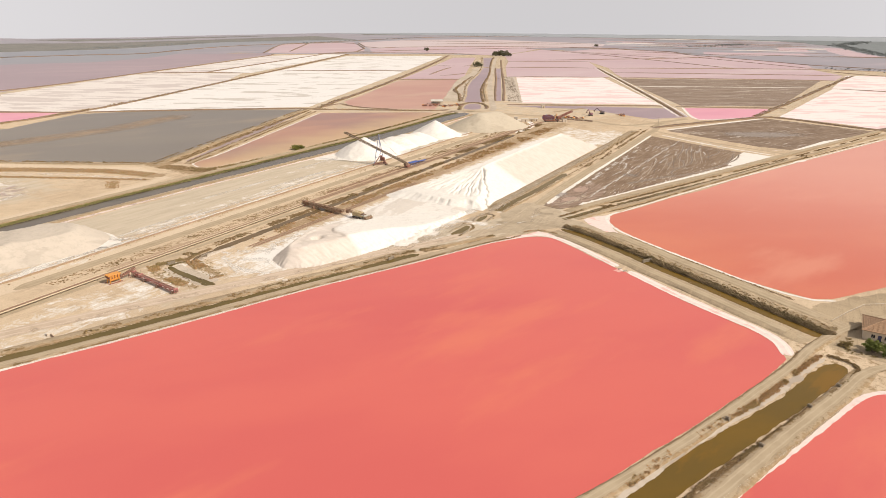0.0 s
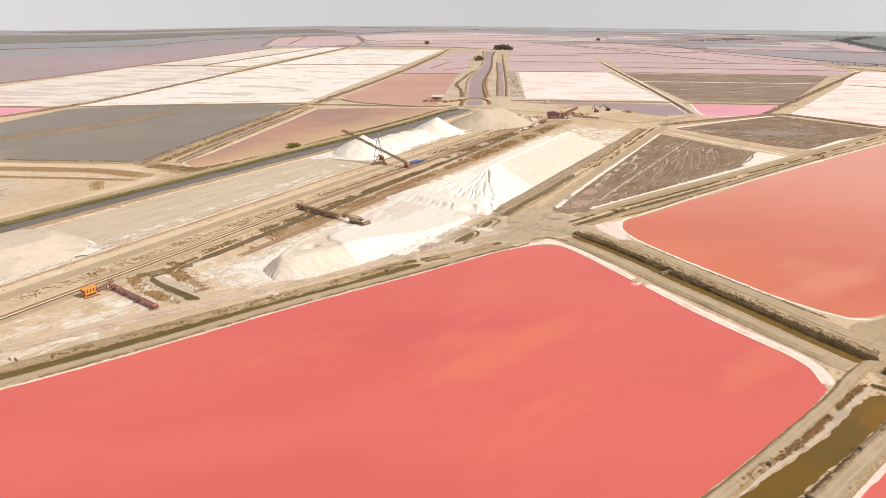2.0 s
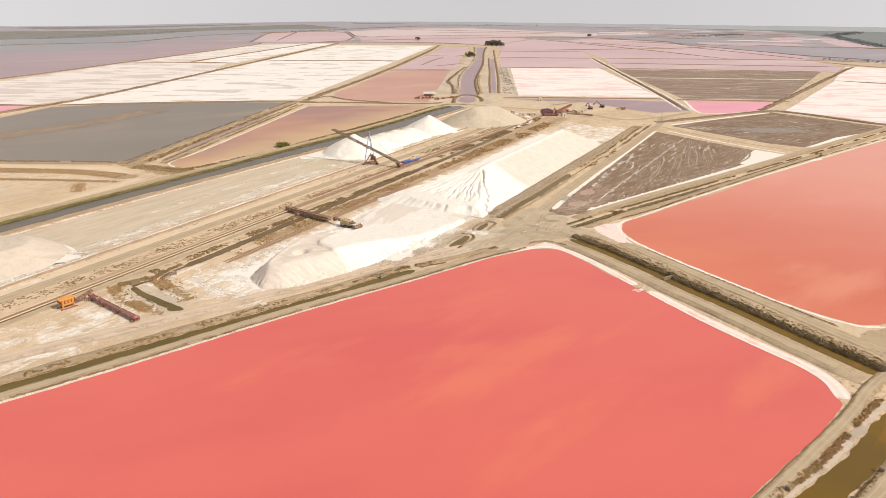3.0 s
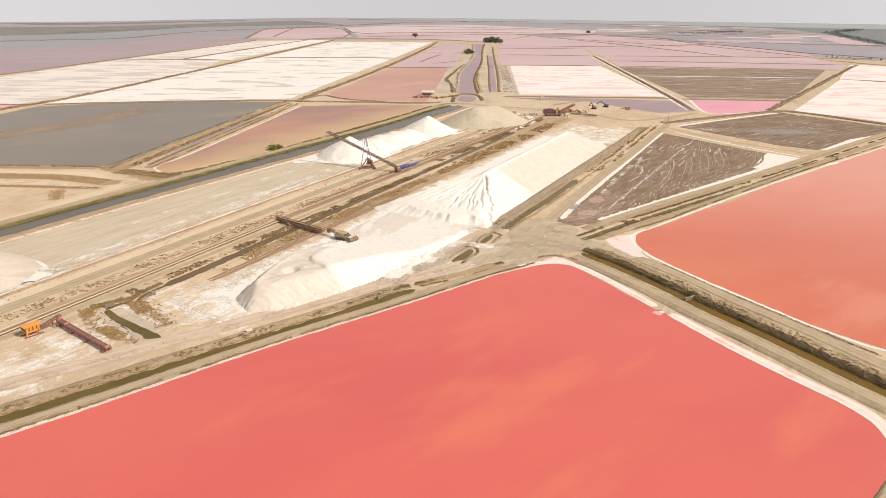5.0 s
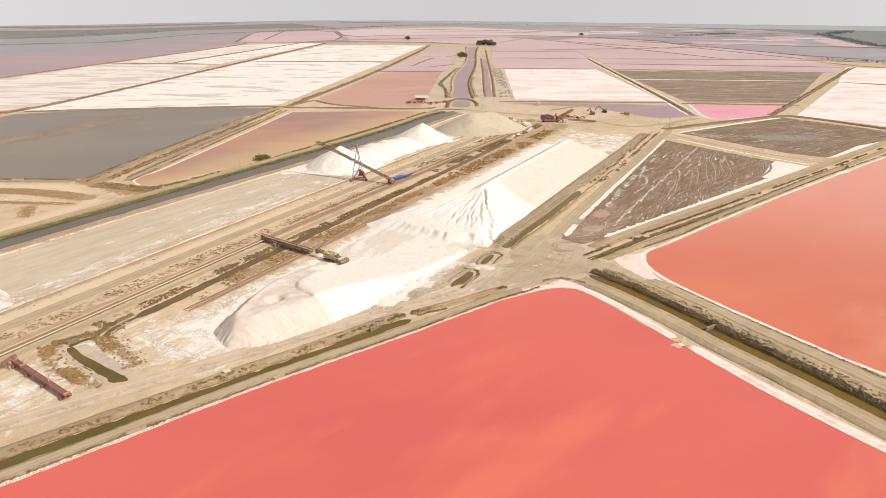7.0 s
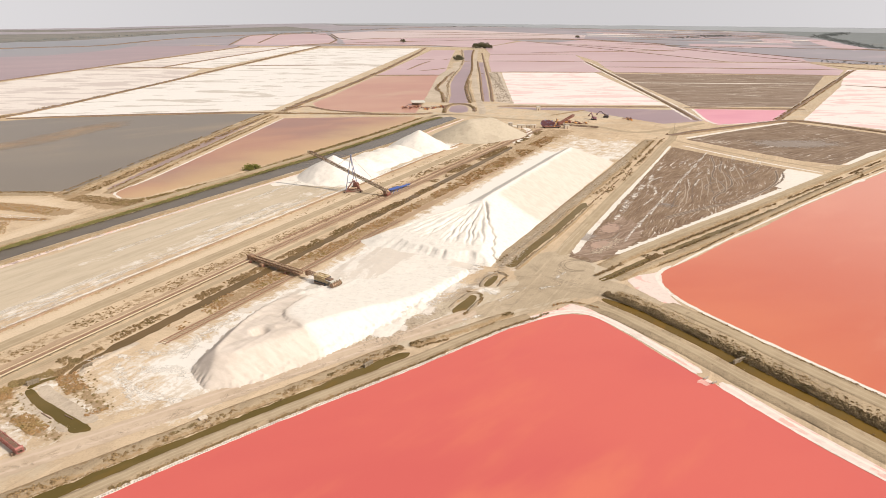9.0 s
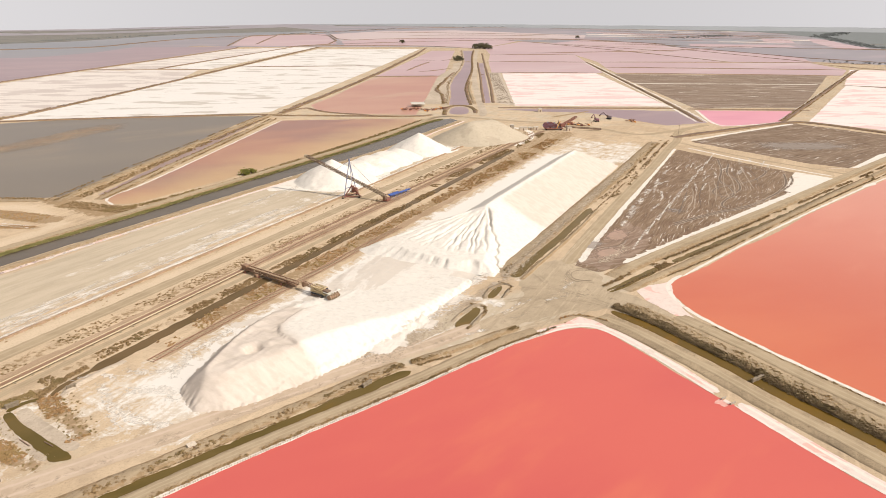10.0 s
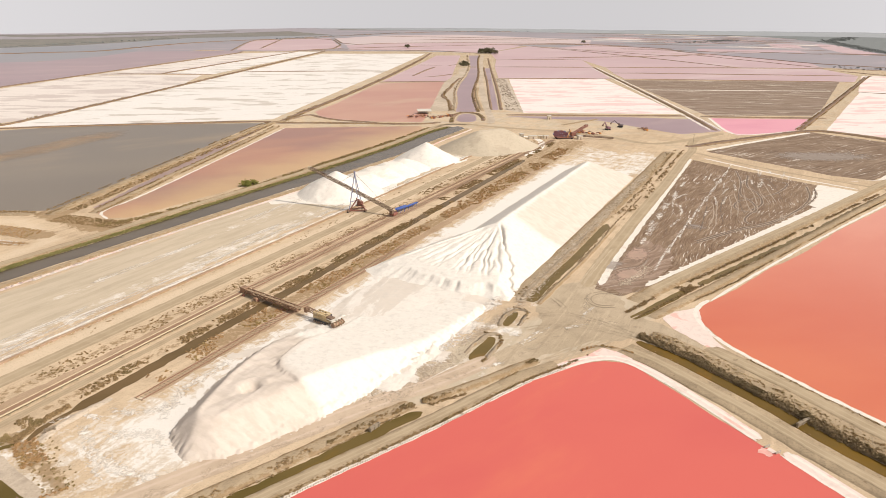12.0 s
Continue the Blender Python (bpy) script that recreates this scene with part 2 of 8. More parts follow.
BRINE_CREAM = water_material("cream_pink_brine", (0.53, 0.41, 0.385), (0.50, 0.37, 0.35), (0.57, 0.46, 0.43), 0.004)
BRINE_MAGENTA = water_material("magenta_brine", (0.66, 0.27, 0.33), (0.62, 0.23, 0.30), None, 0.02)
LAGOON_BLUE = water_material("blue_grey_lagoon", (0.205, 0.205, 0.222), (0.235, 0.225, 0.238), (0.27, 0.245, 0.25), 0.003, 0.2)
# water grey lightened so that it holds some horizon haze
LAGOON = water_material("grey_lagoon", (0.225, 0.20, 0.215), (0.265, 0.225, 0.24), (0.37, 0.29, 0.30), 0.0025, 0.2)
BROWN_MAUVE = water_material("brown_mauve_brine", (0.30, 0.20, 0.165), (0.26, 0.175, 0.145), (0.34, 0.235, 0.17), 0.03)
CANAL = water_material("dark_canal_water", (0.098, 0.078, 0.055), (0.115, 0.09, 0.064), None, 0.05, 0.1)
BROWN_DITCH = water_material("brown_ditch_water", (0.145, 0.093, 0.042), (0.12, 0.078, 0.034), None, 0.05, 0.1, gloss=0.15)
DITCH = water_material("green_ditch_water", (0.105, 0.075, 0.022), (0.13, 0.09, 0.03), (0.15, 0.095, 0.025), 0.06, 0.1, gloss=0.15)
AMBER = water_material("amber_canal_water", (0.15, 0.088, 0.018), (0.125, 0.078, 0.02), (0.19, 0.10, 0.018), 0.05, 0.1, gloss=0.12)
PINK_FAN = salt_material("pink_wet_salt", (0.66, 0.36, 0.31), (0.66, 0.50, 0.45), 0.6, 0.4, 1.0)
SALT_FILM = smear_material("salt_film", (0.70, 0.655, 0.595), (0.62, 0.56, 0.49), 0.45)
STREAK_FILM = smear_material("streaked_salt_film", (0.68, 0.63, 0.565), (0.60, 0.54, 0.465), 0.8, 0.4, 0.95, 0.2, 0.06)
DUST_FILM = smear_material("pale_dust_film", (0.55, 0.455, 0.34), (0.50, 0.41, 0.30), 0.12, 0.9, 0.6, 0.05)
CLOD_FILM = smear_material("clotted_mud_film", (0.36, 0.285, 0.205), (0.52, 0.44, 0.35), 0.6)
GREY_FILM = smear_material("grey_mud_film", (0.44, 0.37, 0.295), (0.37, 0.305, 0.24), 0.06, 1.0, 0.8, 0.1)
# silt brown, brightened to include the sky reflection of the water above
SHOAL_FILM = smear_material("silty_shoal_sky_sheen", (0.42, 0.315, 0.22), (0.36, 0.27, 0.195), 0.02, 0.6, 0.65, 0.0, None, 1.0, 0.15)
PINK_FILM = smear_material("pink_salt_stain", (0.52, 0.40, 0.36), (0.47, 0.37, 0.33), 0.08, 0.8, 0.8, 0.05)
CHUNK = plain_material("crumbled_grey_mud", (0.36, 0.29, 0.22), 0.95, 0.4, 0.8)
SALT = salt_material("harvested_salt", (0.70, 0.652, 0.588), (0.61, 0.555, 0.49), 0.15, 0.05, 0.5, AXIS, lumpy=0.18)
SALT_GREY = salt_material("greyed_salt", (0.505, 0.435, 0.355), (0.44, 0.378, 0.308), 0.5, 0.06, 0.6, AXIS, lumpy=0.5)
SALT_OLD = salt_material("weathered_salt", (0.47, 0.40, 0.305), (0.41, 0.345, 0.26), 0.5, 0.06, 0.6, AXIS)
CRUST = salt_material("shore_salt_crust", (0.70, 0.58, 0.52), (0.70, 0.42, 0.36), 0.5, 0.12, 0.7)
CRUST_WHITE = salt_material("white_salt_crust", (0.70, 0.65, 0.58), (0.62, 0.52, 0.44), 0.25, 0.1, 0.7)
PAN = salt_material("salt_pan", (0.70, 0.66, 0.62), (0.47, 0.42, 0.365), 0.60, 0.04, 0.38, 0.05)
PAN_STAINED = salt_material("stained_salt_pan", (0.66, 0.60, 0.55), (0.50, 0.43, 0.395), 0.80, 0.035, 0.4, 0.05)
PAN_PINK = salt_material("pink_salt_pan", (0.74, 0.66, 0.62), (0.68, 0.48, 0.455), 0.72, 0.045, 0.35, 0.05)
PAN_GREY = salt_material("grey_salt_edge", (0.50, 0.42, 0.335), (0.37, 0.305, 0.24), 0.6, 0.06, 1.0)
SALT_FLOOR = salt_material("trampled_salt", (0.69, 0.635, 0.57), (0.585, 0.52, 0.45), 0.8, 0.09, 0.22, AXIS + 0.12, lumpy=0.2)
MUD = mud_material("ploughed_mud", (0.195, 0.13, 0.087), (0.36, 0.27, 0.19), 1.1, 1.02, 0.36, 0.6)
MUD_TIP = mud_material("smeared_mud", (0.235, 0.162, 0.118), (0.41, 0.315, 0.245), 0.5, 0.8, 0.4, 1.6)
PUDDLE_TAN = smear_material("tan_pink_puddle_mud", (0.43, 0.30, 0.235), (0.38, 0.275, 0.215), 0.15, 0.3, 0.9, 0.05, None, 1.4, 0.10)
PUDDLE_GREY = smear_material("blue_grey_puddle_mud", (0.39, 0.335, 0.295), (0.35, 0.295, 0.255), 0.12, 0.4, 0.6, 0.05, None, 1.4, 0.12)
DITCH_BROWN = water_material("olive_brown_ditch_water", (0.15, 0.102, 0.035), (0.13, 0.09, 0.03), (0.18, 0.11, 0.035), 0.06, 0.1, gloss=0.15)
MUD_FAR = mud_material("drained_mud", (0.215, 0.155, 0.118), (0.36, 0.29, 0.225), 0.20, 0.05, 0.28, 0.4)
MUD_EAST = mud_material("drained_field_mud", (0.19, 0.132, 0.093), (0.34, 0.262, 0.195), 0.42, 0.62, 0.25, 0.7)
RUT_DARK = plain_material("dark_rut_mud", (0.155, 0.105, 0.072), 0.8, 0.4, 0.6)
RUT = plain_material("wheel_rut_mud", (0.40, 0.315, 0.235), 0.9, 0.4, 0.6)
SCUFF_LINE = sand_material("tyre_scuffed_silt", (0.485, 0.39, 0.28), (0.425, 0.34, 0.24))
SCRUB = leaf_material("saltwort", (0.245, 0.165, 0.085), (0.35, 0.24, 0.125), (0.225, 0.165, 0.078))
SCRUB_RED = leaf_material("red_glasswort", (0.45, 0.265, 0.13), (0.40, 0.255, 0.125), (0.36, 0.26, 0.115))
STRAW = leaf_material("dry_straw_grass", (0.47, 0.355, 0.215), (0.54, 0.42, 0.265), (0.40, 0.295, 0.165))
HEDGE = leaf_material("sea_purslane", (0.195, 0.14, 0.076), (0.30, 0.22, 0.125), (0.165, 0.122, 0.064))
GRASS = leaf_material("bank_grass", (0.27, 0.198, 0.09), (0.325, 0.235, 0.115), (0.235, 0.18, 0.075))
GREEN_LIGHT = leaf_material("yellow_green_leaves", (0.21, 0.205, 0.05), (0.27, 0.255, 0.07), (0.17, 0.175, 0.045))
REED = leaf_material("green_reeds", (0.225, 0.20, 0.075), (0.27, 0.235, 0.095), (0.195, 0.175, 0.065))
GREEN = leaf_material("tamarisk_leaves", (0.13, 0.15, 0.04), (0.18, 0.195, 0.055), (0.10, 0.125, 0.035))
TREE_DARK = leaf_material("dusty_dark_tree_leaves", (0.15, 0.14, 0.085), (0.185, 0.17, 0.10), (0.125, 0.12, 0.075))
# far leaves paled and greyed: distance haze is in the colour
FARWOOD = leaf_material("hazed_pine_leaves", (0.215, 0.228, 0.218), (0.25, 0.262, 0.25), (0.195, 0.205, 0.20))
BARK = plain_material("bark", (0.16, 0.12, 0.085), 0.9, 0.4, 3)
# far land: base colours shifted to grey and blue for aerial haze
SALTMARSH = sand_material("hazed_olive_saltmarsh", (0.235, 0.22, 0.195), (0.19, 0.18, 0.165), scrubby=0.0)
WOODLAND = sand_material("hazed_green_woodland", (0.215, 0.228, 0.225), (0.185, 0.198, 0.198), scrubby=0.0)
HILL = plain_material("hazed_blue_grey_rise", (0.30, 0.315, 0.33), 0.95, 0.12, 0.004)
STEEL = paint_material("rusted_dark_steel", (0.175, 0.115, 0.078), amount=0.7)
STEEL_DULL = paint_material("dull_grey_brown_steel", (0.17, 0.14, 0.15), amount=0.5)
STEEL_BROWN = paint_material("rusted_brown_steel", (0.27, 0.165, 0.10), amount=0.7)
PURPLE = paint_material("faded_maroon_steel", (0.22, 0.10, 0.13), amount=0.4)
STEEL_RED = paint_material("rust_red_steel", (0.22, 0.085, 0.06), amount=0.6)
BLUE = paint_material("blue_painted_steel", (0.06, 0.115, 0.36), amount=0.1)
BLUE_GREY = paint_material("faded_blue_steel", (0.22, 0.23, 0.31), amount=0.25)
ORANGE = paint_material("orange_painted_steel", (0.62, 0.27, 0.055), amount=0.3)
OCHRE = paint_material("salt_dusted_ochre_steel", (0.50, 0.385, 0.22), amount=0.3)
CREAM = paint_material("salt_bleached_steel", (0.42, 0.34, 0.23), amount=0.35)
CREAM_RAIL = paint_material("bleached_conveyor_frame", (0.56, 0.455, 0.31), amount=0.15)
SLEEPER = plain_material("dusty_sleeper_wood", (0.46, 0.355, 0.245), 0.95, 0.25, 1.0)
BELT = plain_material("dusty_belt", (0.40, 0.32, 0.21), 0.9, 0.35, 0.5)
RAIL = paint_material("rusty_rail", (0.27, 0.15, 0.095), amount=0.5)
WOOD = plain_material("grey_weathered_wood", (0.30, 0.24, 0.17), 0.9, 0.4, 2)
STAKE = plain_material("bleached_stake_wood", (0.66, 0.56, 0.45), 0.9, 0.3, 2)
RUBBER = plain_material("black_rubber", (0.03, 0.028, 0.027), 0.85, 0.3, 2)
CONCRETE = plain_material("stained_concrete", (0.42, 0.37, 0.30), 0.9, 0.35, 0.8)
PLASTER = plain_material("cream_plaster", (0.60, 0.51, 0.40), 0.9, 0.15, 0.5)
TILE = plain_material("clay_roof_tile", (0.42, 0.26, 0.15), 0.85, 0.4, 1.2)
LATTICE_RED = paint_material("faded_red_lattice_paint", (0.36, 0.14, 0.115), amount=0.4)
GLASS = plain_material("dark_window_glass", (0.03, 0.035, 0.05), 0.08, 0.2, 1)
DOOR_BLUE = plain_material("blue_door_paint", (0.07, 0.07, 0.14), 0.6, 0.2, 2)
METAL_ROOF = plain_material("pale_sheet_roof", (0.62, 0.58, 0.50), 0.5, 0.2, 0.8)


# ---- shape helpers ----
def chaikin(pts, times=2, closed=False):
    """Rounds the corners of a line."""
    pts = [Vector((p[0], p[1])) for p in pts]
    for _ in range(times):
        out = [] if closed else [pts[0]]
        for i in range(len(pts) if closed else len(pts) - 1):
            a, b = pts[i], pts[(i + 1) % len(pts)]
            out += [a.lerp(b, 0.25), a.lerp(b, 0.75)]
        pts = out if closed else out + [pts[-1]]
    return pts


def resample(pts, step, closed=False):
    pts = [Vector((p[0], p[1])) for p in pts]
    ring = pts + [pts[0]] if closed else pts
    out = []
    for a, b in zip(ring, ring[1:]):
        k = max(1, round((b - a).length / step))
        out += [a.lerp(b, i / k) for i in range(k)]
    return out if closed else out + [ring[-1]]


def sides(pts, closed=False):
    """The unit normal (to the right) at each point of a line."""
    out, m = [], len(pts)
    for i in range(m):
        a = pts[(i - 1) % m] if closed or i else pts[0]
        b = pts[(i + 1) % m] if closed or i < m - 1 else pts[-1]
        d = b - a
        d = d.normalized() if d.length > 1e-6 else Vector((0, 1))
        out.append(Vector((d.y, -d.x)))
    return out


def wob(p, scale, seed=0.0):
    return noise.fractal((p.x * scale, p.y * scale, seed), 0.9, 2.0, 4)


def mesh_of(name, verts, faces, mat, smooth=False):
    me = bpy.data.meshes.new(name)
    me.from_pydata([tuple(v) for v in verts], [], faces)
    if mat:
        me.materials.append(mat)
    if smooth:
        me.polygons.foreach_set("use_smooth", [True] * len(me.polygons))
    me.update()
    return me


def structure(ob, label, category=""):
    return tagged(ob, label, category, kind="structure")


def sheet(name, pts, z, mat, label, category="", step=4.0, amp=0.8, scale=0.08, rounding=0):
    """A flat patch with an uneven outline."""
    pts = chaikin(pts, rounding, True) if rounding else pts
    pts = resample(pts, step, True)
    nn = sides(pts, True)
    pts = [p + s * amp * (wob(p, scale, 3.1) + 0.4 * wob(p, scale * 5, 7.7)) for p, s in zip(pts, nn)]
    ob = new(name, mesh_of(name, [(p.x, p.y, z) for p in pts], [list(range(len(pts)))], mat))
    if ob.data.polygons[0].normal.z < 0:
        ob.data.flip_normals()
    return structure(ob, label, category)


def strip_mesh(name, pts, half, z, mat, step=2.0, amp=0.3, scale=0.25, taper=True, lift=None):
    pts = resample(pts, step)
    nn = sides(pts)
    verts, faces = [], []
    for i, (p, s) in enumerate(zip(pts, nn)):
        k = min(1.0, 0.25 + i / 3, 0.25 + (len(pts) - 1 - i) / 3) if taper else 1.0
        l = half * k + amp * wob(p, scale, 1.3)
        r = half * k + amp * wob(p, scale, 8.4)
        zz = z + (lift(p) if lift else 0.0)
        verts += [(*(p - s * max(l, 0.1)), zz), (*p, zz + 0.004), (*(p + s * max(r, 0.1)), zz)]
        if i:
            b = 3 * i
            faces += [(b - 3, b - 2, b + 1, b), (b - 2, b - 1, b + 2, b + 1)]
    me = mesh_of(name, verts, faces, mat)
    if me.polygons[0].normal.z < 0:
        me.flip_normals()
    return me


def strip(name, pts, width, z, mat, label, category="", rounding=2, **kw):
    return structure(new(name, strip_mesh(name, chaikin(pts, rounding), width / 2, z, mat, **kw)), label, category)


films = []


def smear(pts, width, z, mat, label, category="salt film", step=1.5, rounding=2):
    """A broken film along a line, fading out to its sides and ends."""
    line = resample(chaikin(pts, rounding), step)
    z += 0.0012 * (len(films) % 40)
    films.append(category)
    verts, faces, fade = [], [], []
    cols = ((-1, 0.0), (-0.5, 0.75), (0, 1.0), (0.5, 0.75), (1, 0.0))
    for i, (p, s) in enumerate(zip(line, sides(line))):
        end = min(1.0, i * step / width, (len(line) - 1 - i) * step / width)
        for o, f in cols:
            q = p + s * o * width / 2
            verts.append((q.x, q.y, z)), fade.append(f * end)
        if i:
            b = 5 * i
            faces += [(b - 5 + j, b - 4 + j, b + 1 + j, b + j) for j in range(4)]
    me = mesh_of("salt_film", verts, faces, mat)
    me.attributes.new("fade", "FLOAT", "POINT").data.foreach_set("value", np.array(fade, np.float32))
    if me.polygons[0].normal.z < 0:
        me.flip_normals()
    return structure(new(category.replace(" ", "_"), me), label, category)


def dyke(name, pts, top, base, h, mat, label, category="dyke", step=2.5, amp=0.4, rounding=2, z0=-0.05, flank=0.66):
    """A long earth bank with a worn, uneven crest."""
    pts = resample(chaikin(pts, rounding), step)
    nn = sides(pts)
    prof = [(-base / 2, 0), (-(top + base) / 4, 0.6), (-top / 2, 0.97), (0, 1.0), (top / 2, 0.97), ((top + base) / 4, 0.6), (base / 2, 0)]
    verts, faces, k = [], [], len(prof)
    for i, (p, s) in enumerate(zip(pts, nn)):
        for j, (o, f) in enumerate(prof):
            q = p + s * o
            e = 0 if j == 3 else amp * wob(q, 0.16, 2.0 + j) + 0.5 * amp * wob(q, 0.6, 9.0)
            q = q + s * (e if o > 0 else -e)
            if i < 5 or len(pts) - i <= 5:
                f *= (0.15 + 0.17 * min(i, len(pts) - 1 - i)) * (0.9 if 0 < j < k - 1 else 0)
            verts.append((q.x, q.y, z0 + f * (h - z0) + (0.04 * wob(q, 0.3, 5) if 0 < j < k - 1 else 0)))
        if i:
            b = k * i
            faces += [(b - k + j, b - k + j + 1, b + j + 1, b + j) for j in range(k - 1)]
    me = mesh_of(name, verts, faces, mat, True)
    weed = np.tile(np.array([0.5, 1, 0.75, 0, 0.75, 1, 0.5]) * flank, len(pts)).astype(np.float32)
    me.attributes.new("weed", "FLOAT", "POINT").data.foreach_set("value", weed)
    if me.polygons[2].normal.z < 0:
        me.flip_normals()
    return structure(new(name, me), label, category)


def tufts(name, places, mat, label, blades=34, kind="stuff", flat=0.6):
    """Low shrubs as loose sprays of leaves; places: x, y, z, radius."""
    rng = np.random.default_rng(len(places) * 7 + blades)
    pl = np.array(places, float)
    m = len(pl) * blades
    r = np.repeat(pl[:, 3], blades)
    c = np.repeat(pl[:, :3], blades, axis=0)
    d = rng.normal(size=(m, 3))
    d /= np.linalg.norm(d, axis=1, keepdims=True)
    d[:, 2] = np.abs(d[:, 2])
    lump = 0.75 + 0.35 * rng.random(m)
    at = c + d * (r * lump * np.where(rng.random(m) < 0.75, 0.85, 0.5))[:, None] * np.array([1, 1, flat])
    a = rng.normal(size=(m, 3))
    b = np.cross(d, a)
    b /= np.linalg.norm(b, axis=1, keepdims=True) + 1e-9
    a = np.cross(b, d + 0.5 * rng.normal(size=(m, 3)))
    a /= np.linalg.norm(a, axis=1, keepdims=True) + 1e-9
    s = (r * (0.20 + 0.17 * rng.random(m)))[:, None]
    v = np.stack([at - a * s - b * s * 0.6, at + a * s - b * s * 0.5, at + b * s * 0.9, at - a * s * 0.4 + b * s * 0.2 + d * s * 0.5], axis=1).reshape(-1, 3)
    lo = np.repeat(np.repeat(pl[:, 2], blades), 4)
    v[:, 2] = np.maximum(v[:, 2], lo - 0.05)
    i = np.arange(m) * 4
    f = np.concatenate([np.stack([i, i + 1, i + 2], 1), np.stack([i, i + 2, i + 3], 1)]).tolist()
    ob = new(name, mesh_of(name, v.tolist(), f, mat))
    return tagged(ob, label, "shrubs", kind=kind)


def along(pts, spacing, width, r0, r1, z=0.0, shift=0.0, gaps=0.0, seed=1, rounding=1):
    """Places for shrubs scattered along a line, with gaps."""
    rng = random.Random(seed)
    line = resample(chaikin(pts, rounding), spacing)
    out = []
    for p, s in zip(line, sides(line)):
        if gaps and 0.5 + 0.9 * wob(p, 0.05, seed) < gaps:
            continue
        q = p + s * (shift + rng.uniform(-width / 2, width / 2)) + Vector((rng.uniform(-1, 1), rng.uniform(-1, 1))) * spacing * 0.4
        out.append((q.x, q.y, z, rng.uniform(r0, r1) * rng.choice((0.6, 0.8, 1, 1, 1.15))))
    return out


def offset(pts, d):
    pts = [Vector((p[0], p[1])) for p in pts]
    return [p + s * d for p, s in zip(pts, sides(pts))]


def uv(u, v):
    """From metres along and across the works to the plan."""
    return (0.46 * u + 0.888 * v, 0.888 * u - 0.46 * v)


def thing(name, x, y, z, label, category, group=""):
    ob = new(name)
    ob.location = (x, y, z)
    ob.empty_display_size = 0.5
    return tagged(ob, label, category, group)


def part(name, bm, material, parent, label=""):
    """Links a bmesh, given in world metres, as one mesh under a thing or a part."""
    me = bpy.data.meshes.new(name)
    bm.to_mesh(me)
    bm.free()
    me.materials.append(material)
    ob = new(name, me)
    org, q = Vector(), parent
    while q:
        org += q.location
        q = q.parent
    me.transform(Matrix.Translation(-org))
    ob.parent = parent
    return tagged(ob, label) if label else ob


def box(bm, size, at=(0, 0, 0), turn=None, bevel=0.0):
    m = Matrix.Translation(at) @ (turn or Matrix()) @ Matrix.Diagonal((*size, 1))
    g = bmesh.ops.create_cube(bm, size=1, matrix=m)
    if bevel:
        edges = list({e for v in g["verts"] for e in v.link_edges})
        bmesh.ops.bevel(bm, geom=edges, offset=bevel, segments=1, affect="EDGES")
    return bm


def boxed(*args, **kw):
    return box(bmesh.new(), *args, **kw)


def beam(bm, p, q, w, h=None):
    """A square bar from p to q."""
    p, q = Vector(p), Vector(q)
    d = q - p
    turn = d.to_track_quat("X", "Z").to_matrix().to_4x4()
    bmesh.ops.create_cube(bm, size=1, matrix=Matrix.Translation((p + q) / 2) @ turn @ Matrix.Diagonal((d.length, w, h or w, 1)))
    return bm


def tube(bm, p, q, r, n=10, r2=None):
    p, q = Vector(p), Vector(q)
    d = q - p
    turn = d.to_track_quat("Z", "Y").to_matrix().to_4x4()
    bmesh.ops.create_cone(bm, cap_ends=True, segments=n, radius1=r, radius2=r if r2 is None else r2, depth=d.length, matrix=Matrix.Translation((p + q) / 2) @ turn)
    return bm


def truss(bm, p, q, w, h, bays, bar=0.18):
    """A lattice girder of four chords with posts and braces."""
    p, q = Vector(p), Vector(q)
    d = (q - p).normalized()
    s = d.cross(Vector((0, 0, 1))).normalized()
    up = s.cross(d)
    cor = [s * (w / 2 * a) + up * (h * b) for a, b in ((-1, 0), (1, 0), (1, 1), (-1, 1))]
    for c in cor:
        beam(bm, p + c, q + c, bar * 1.3)
    for i in range(bays + 1):
        o = p.lerp(q, i / bays)
        for a, b in ((0, 1), (1, 2), (2, 3), (3, 0)):
            beam(bm, o + cor[a], o + cor[b], bar)
        if i < bays:
            o2 = p.lerp(q, (i + 1) / bays)
            for a, b in ((0, 3), (1, 2)) if i % 2 else ((3, 0), (2, 1)):
                beam(bm, o + cor[a], o2 + cor[b], bar)
    return bm


# ---- the ground: one sheet to the horizon ----
def soft(d, w):
    return np.clip(0.5 + d / w, 0, 1)


def band(u, v, u0, u1, v0, v1, w):
    return soft(np.minimum(np.minimum(u - u0, u1 - u), np.minimum(v - v0, v1 - v)), w)


def near(gx, gy, pts, half, w):
    """1 on a line and near it, falling to 0 over w metres."""
    d = np.full(gx.shape, 1e9)
    for (ax, ay), (bx, by) in zip(pts, pts[1:]):
        t = np.clip(((gx - ax) * (bx - ax) + (gy - ay) * (by - ay)) / ((bx - ax) ** 2 + (by - ay) ** 2), 0, 1)
        d = np.minimum(d, np.hypot(gx - ax - t * (bx - ax), gy - ay - t * (by - ay)))
    return soft(half - d, w)


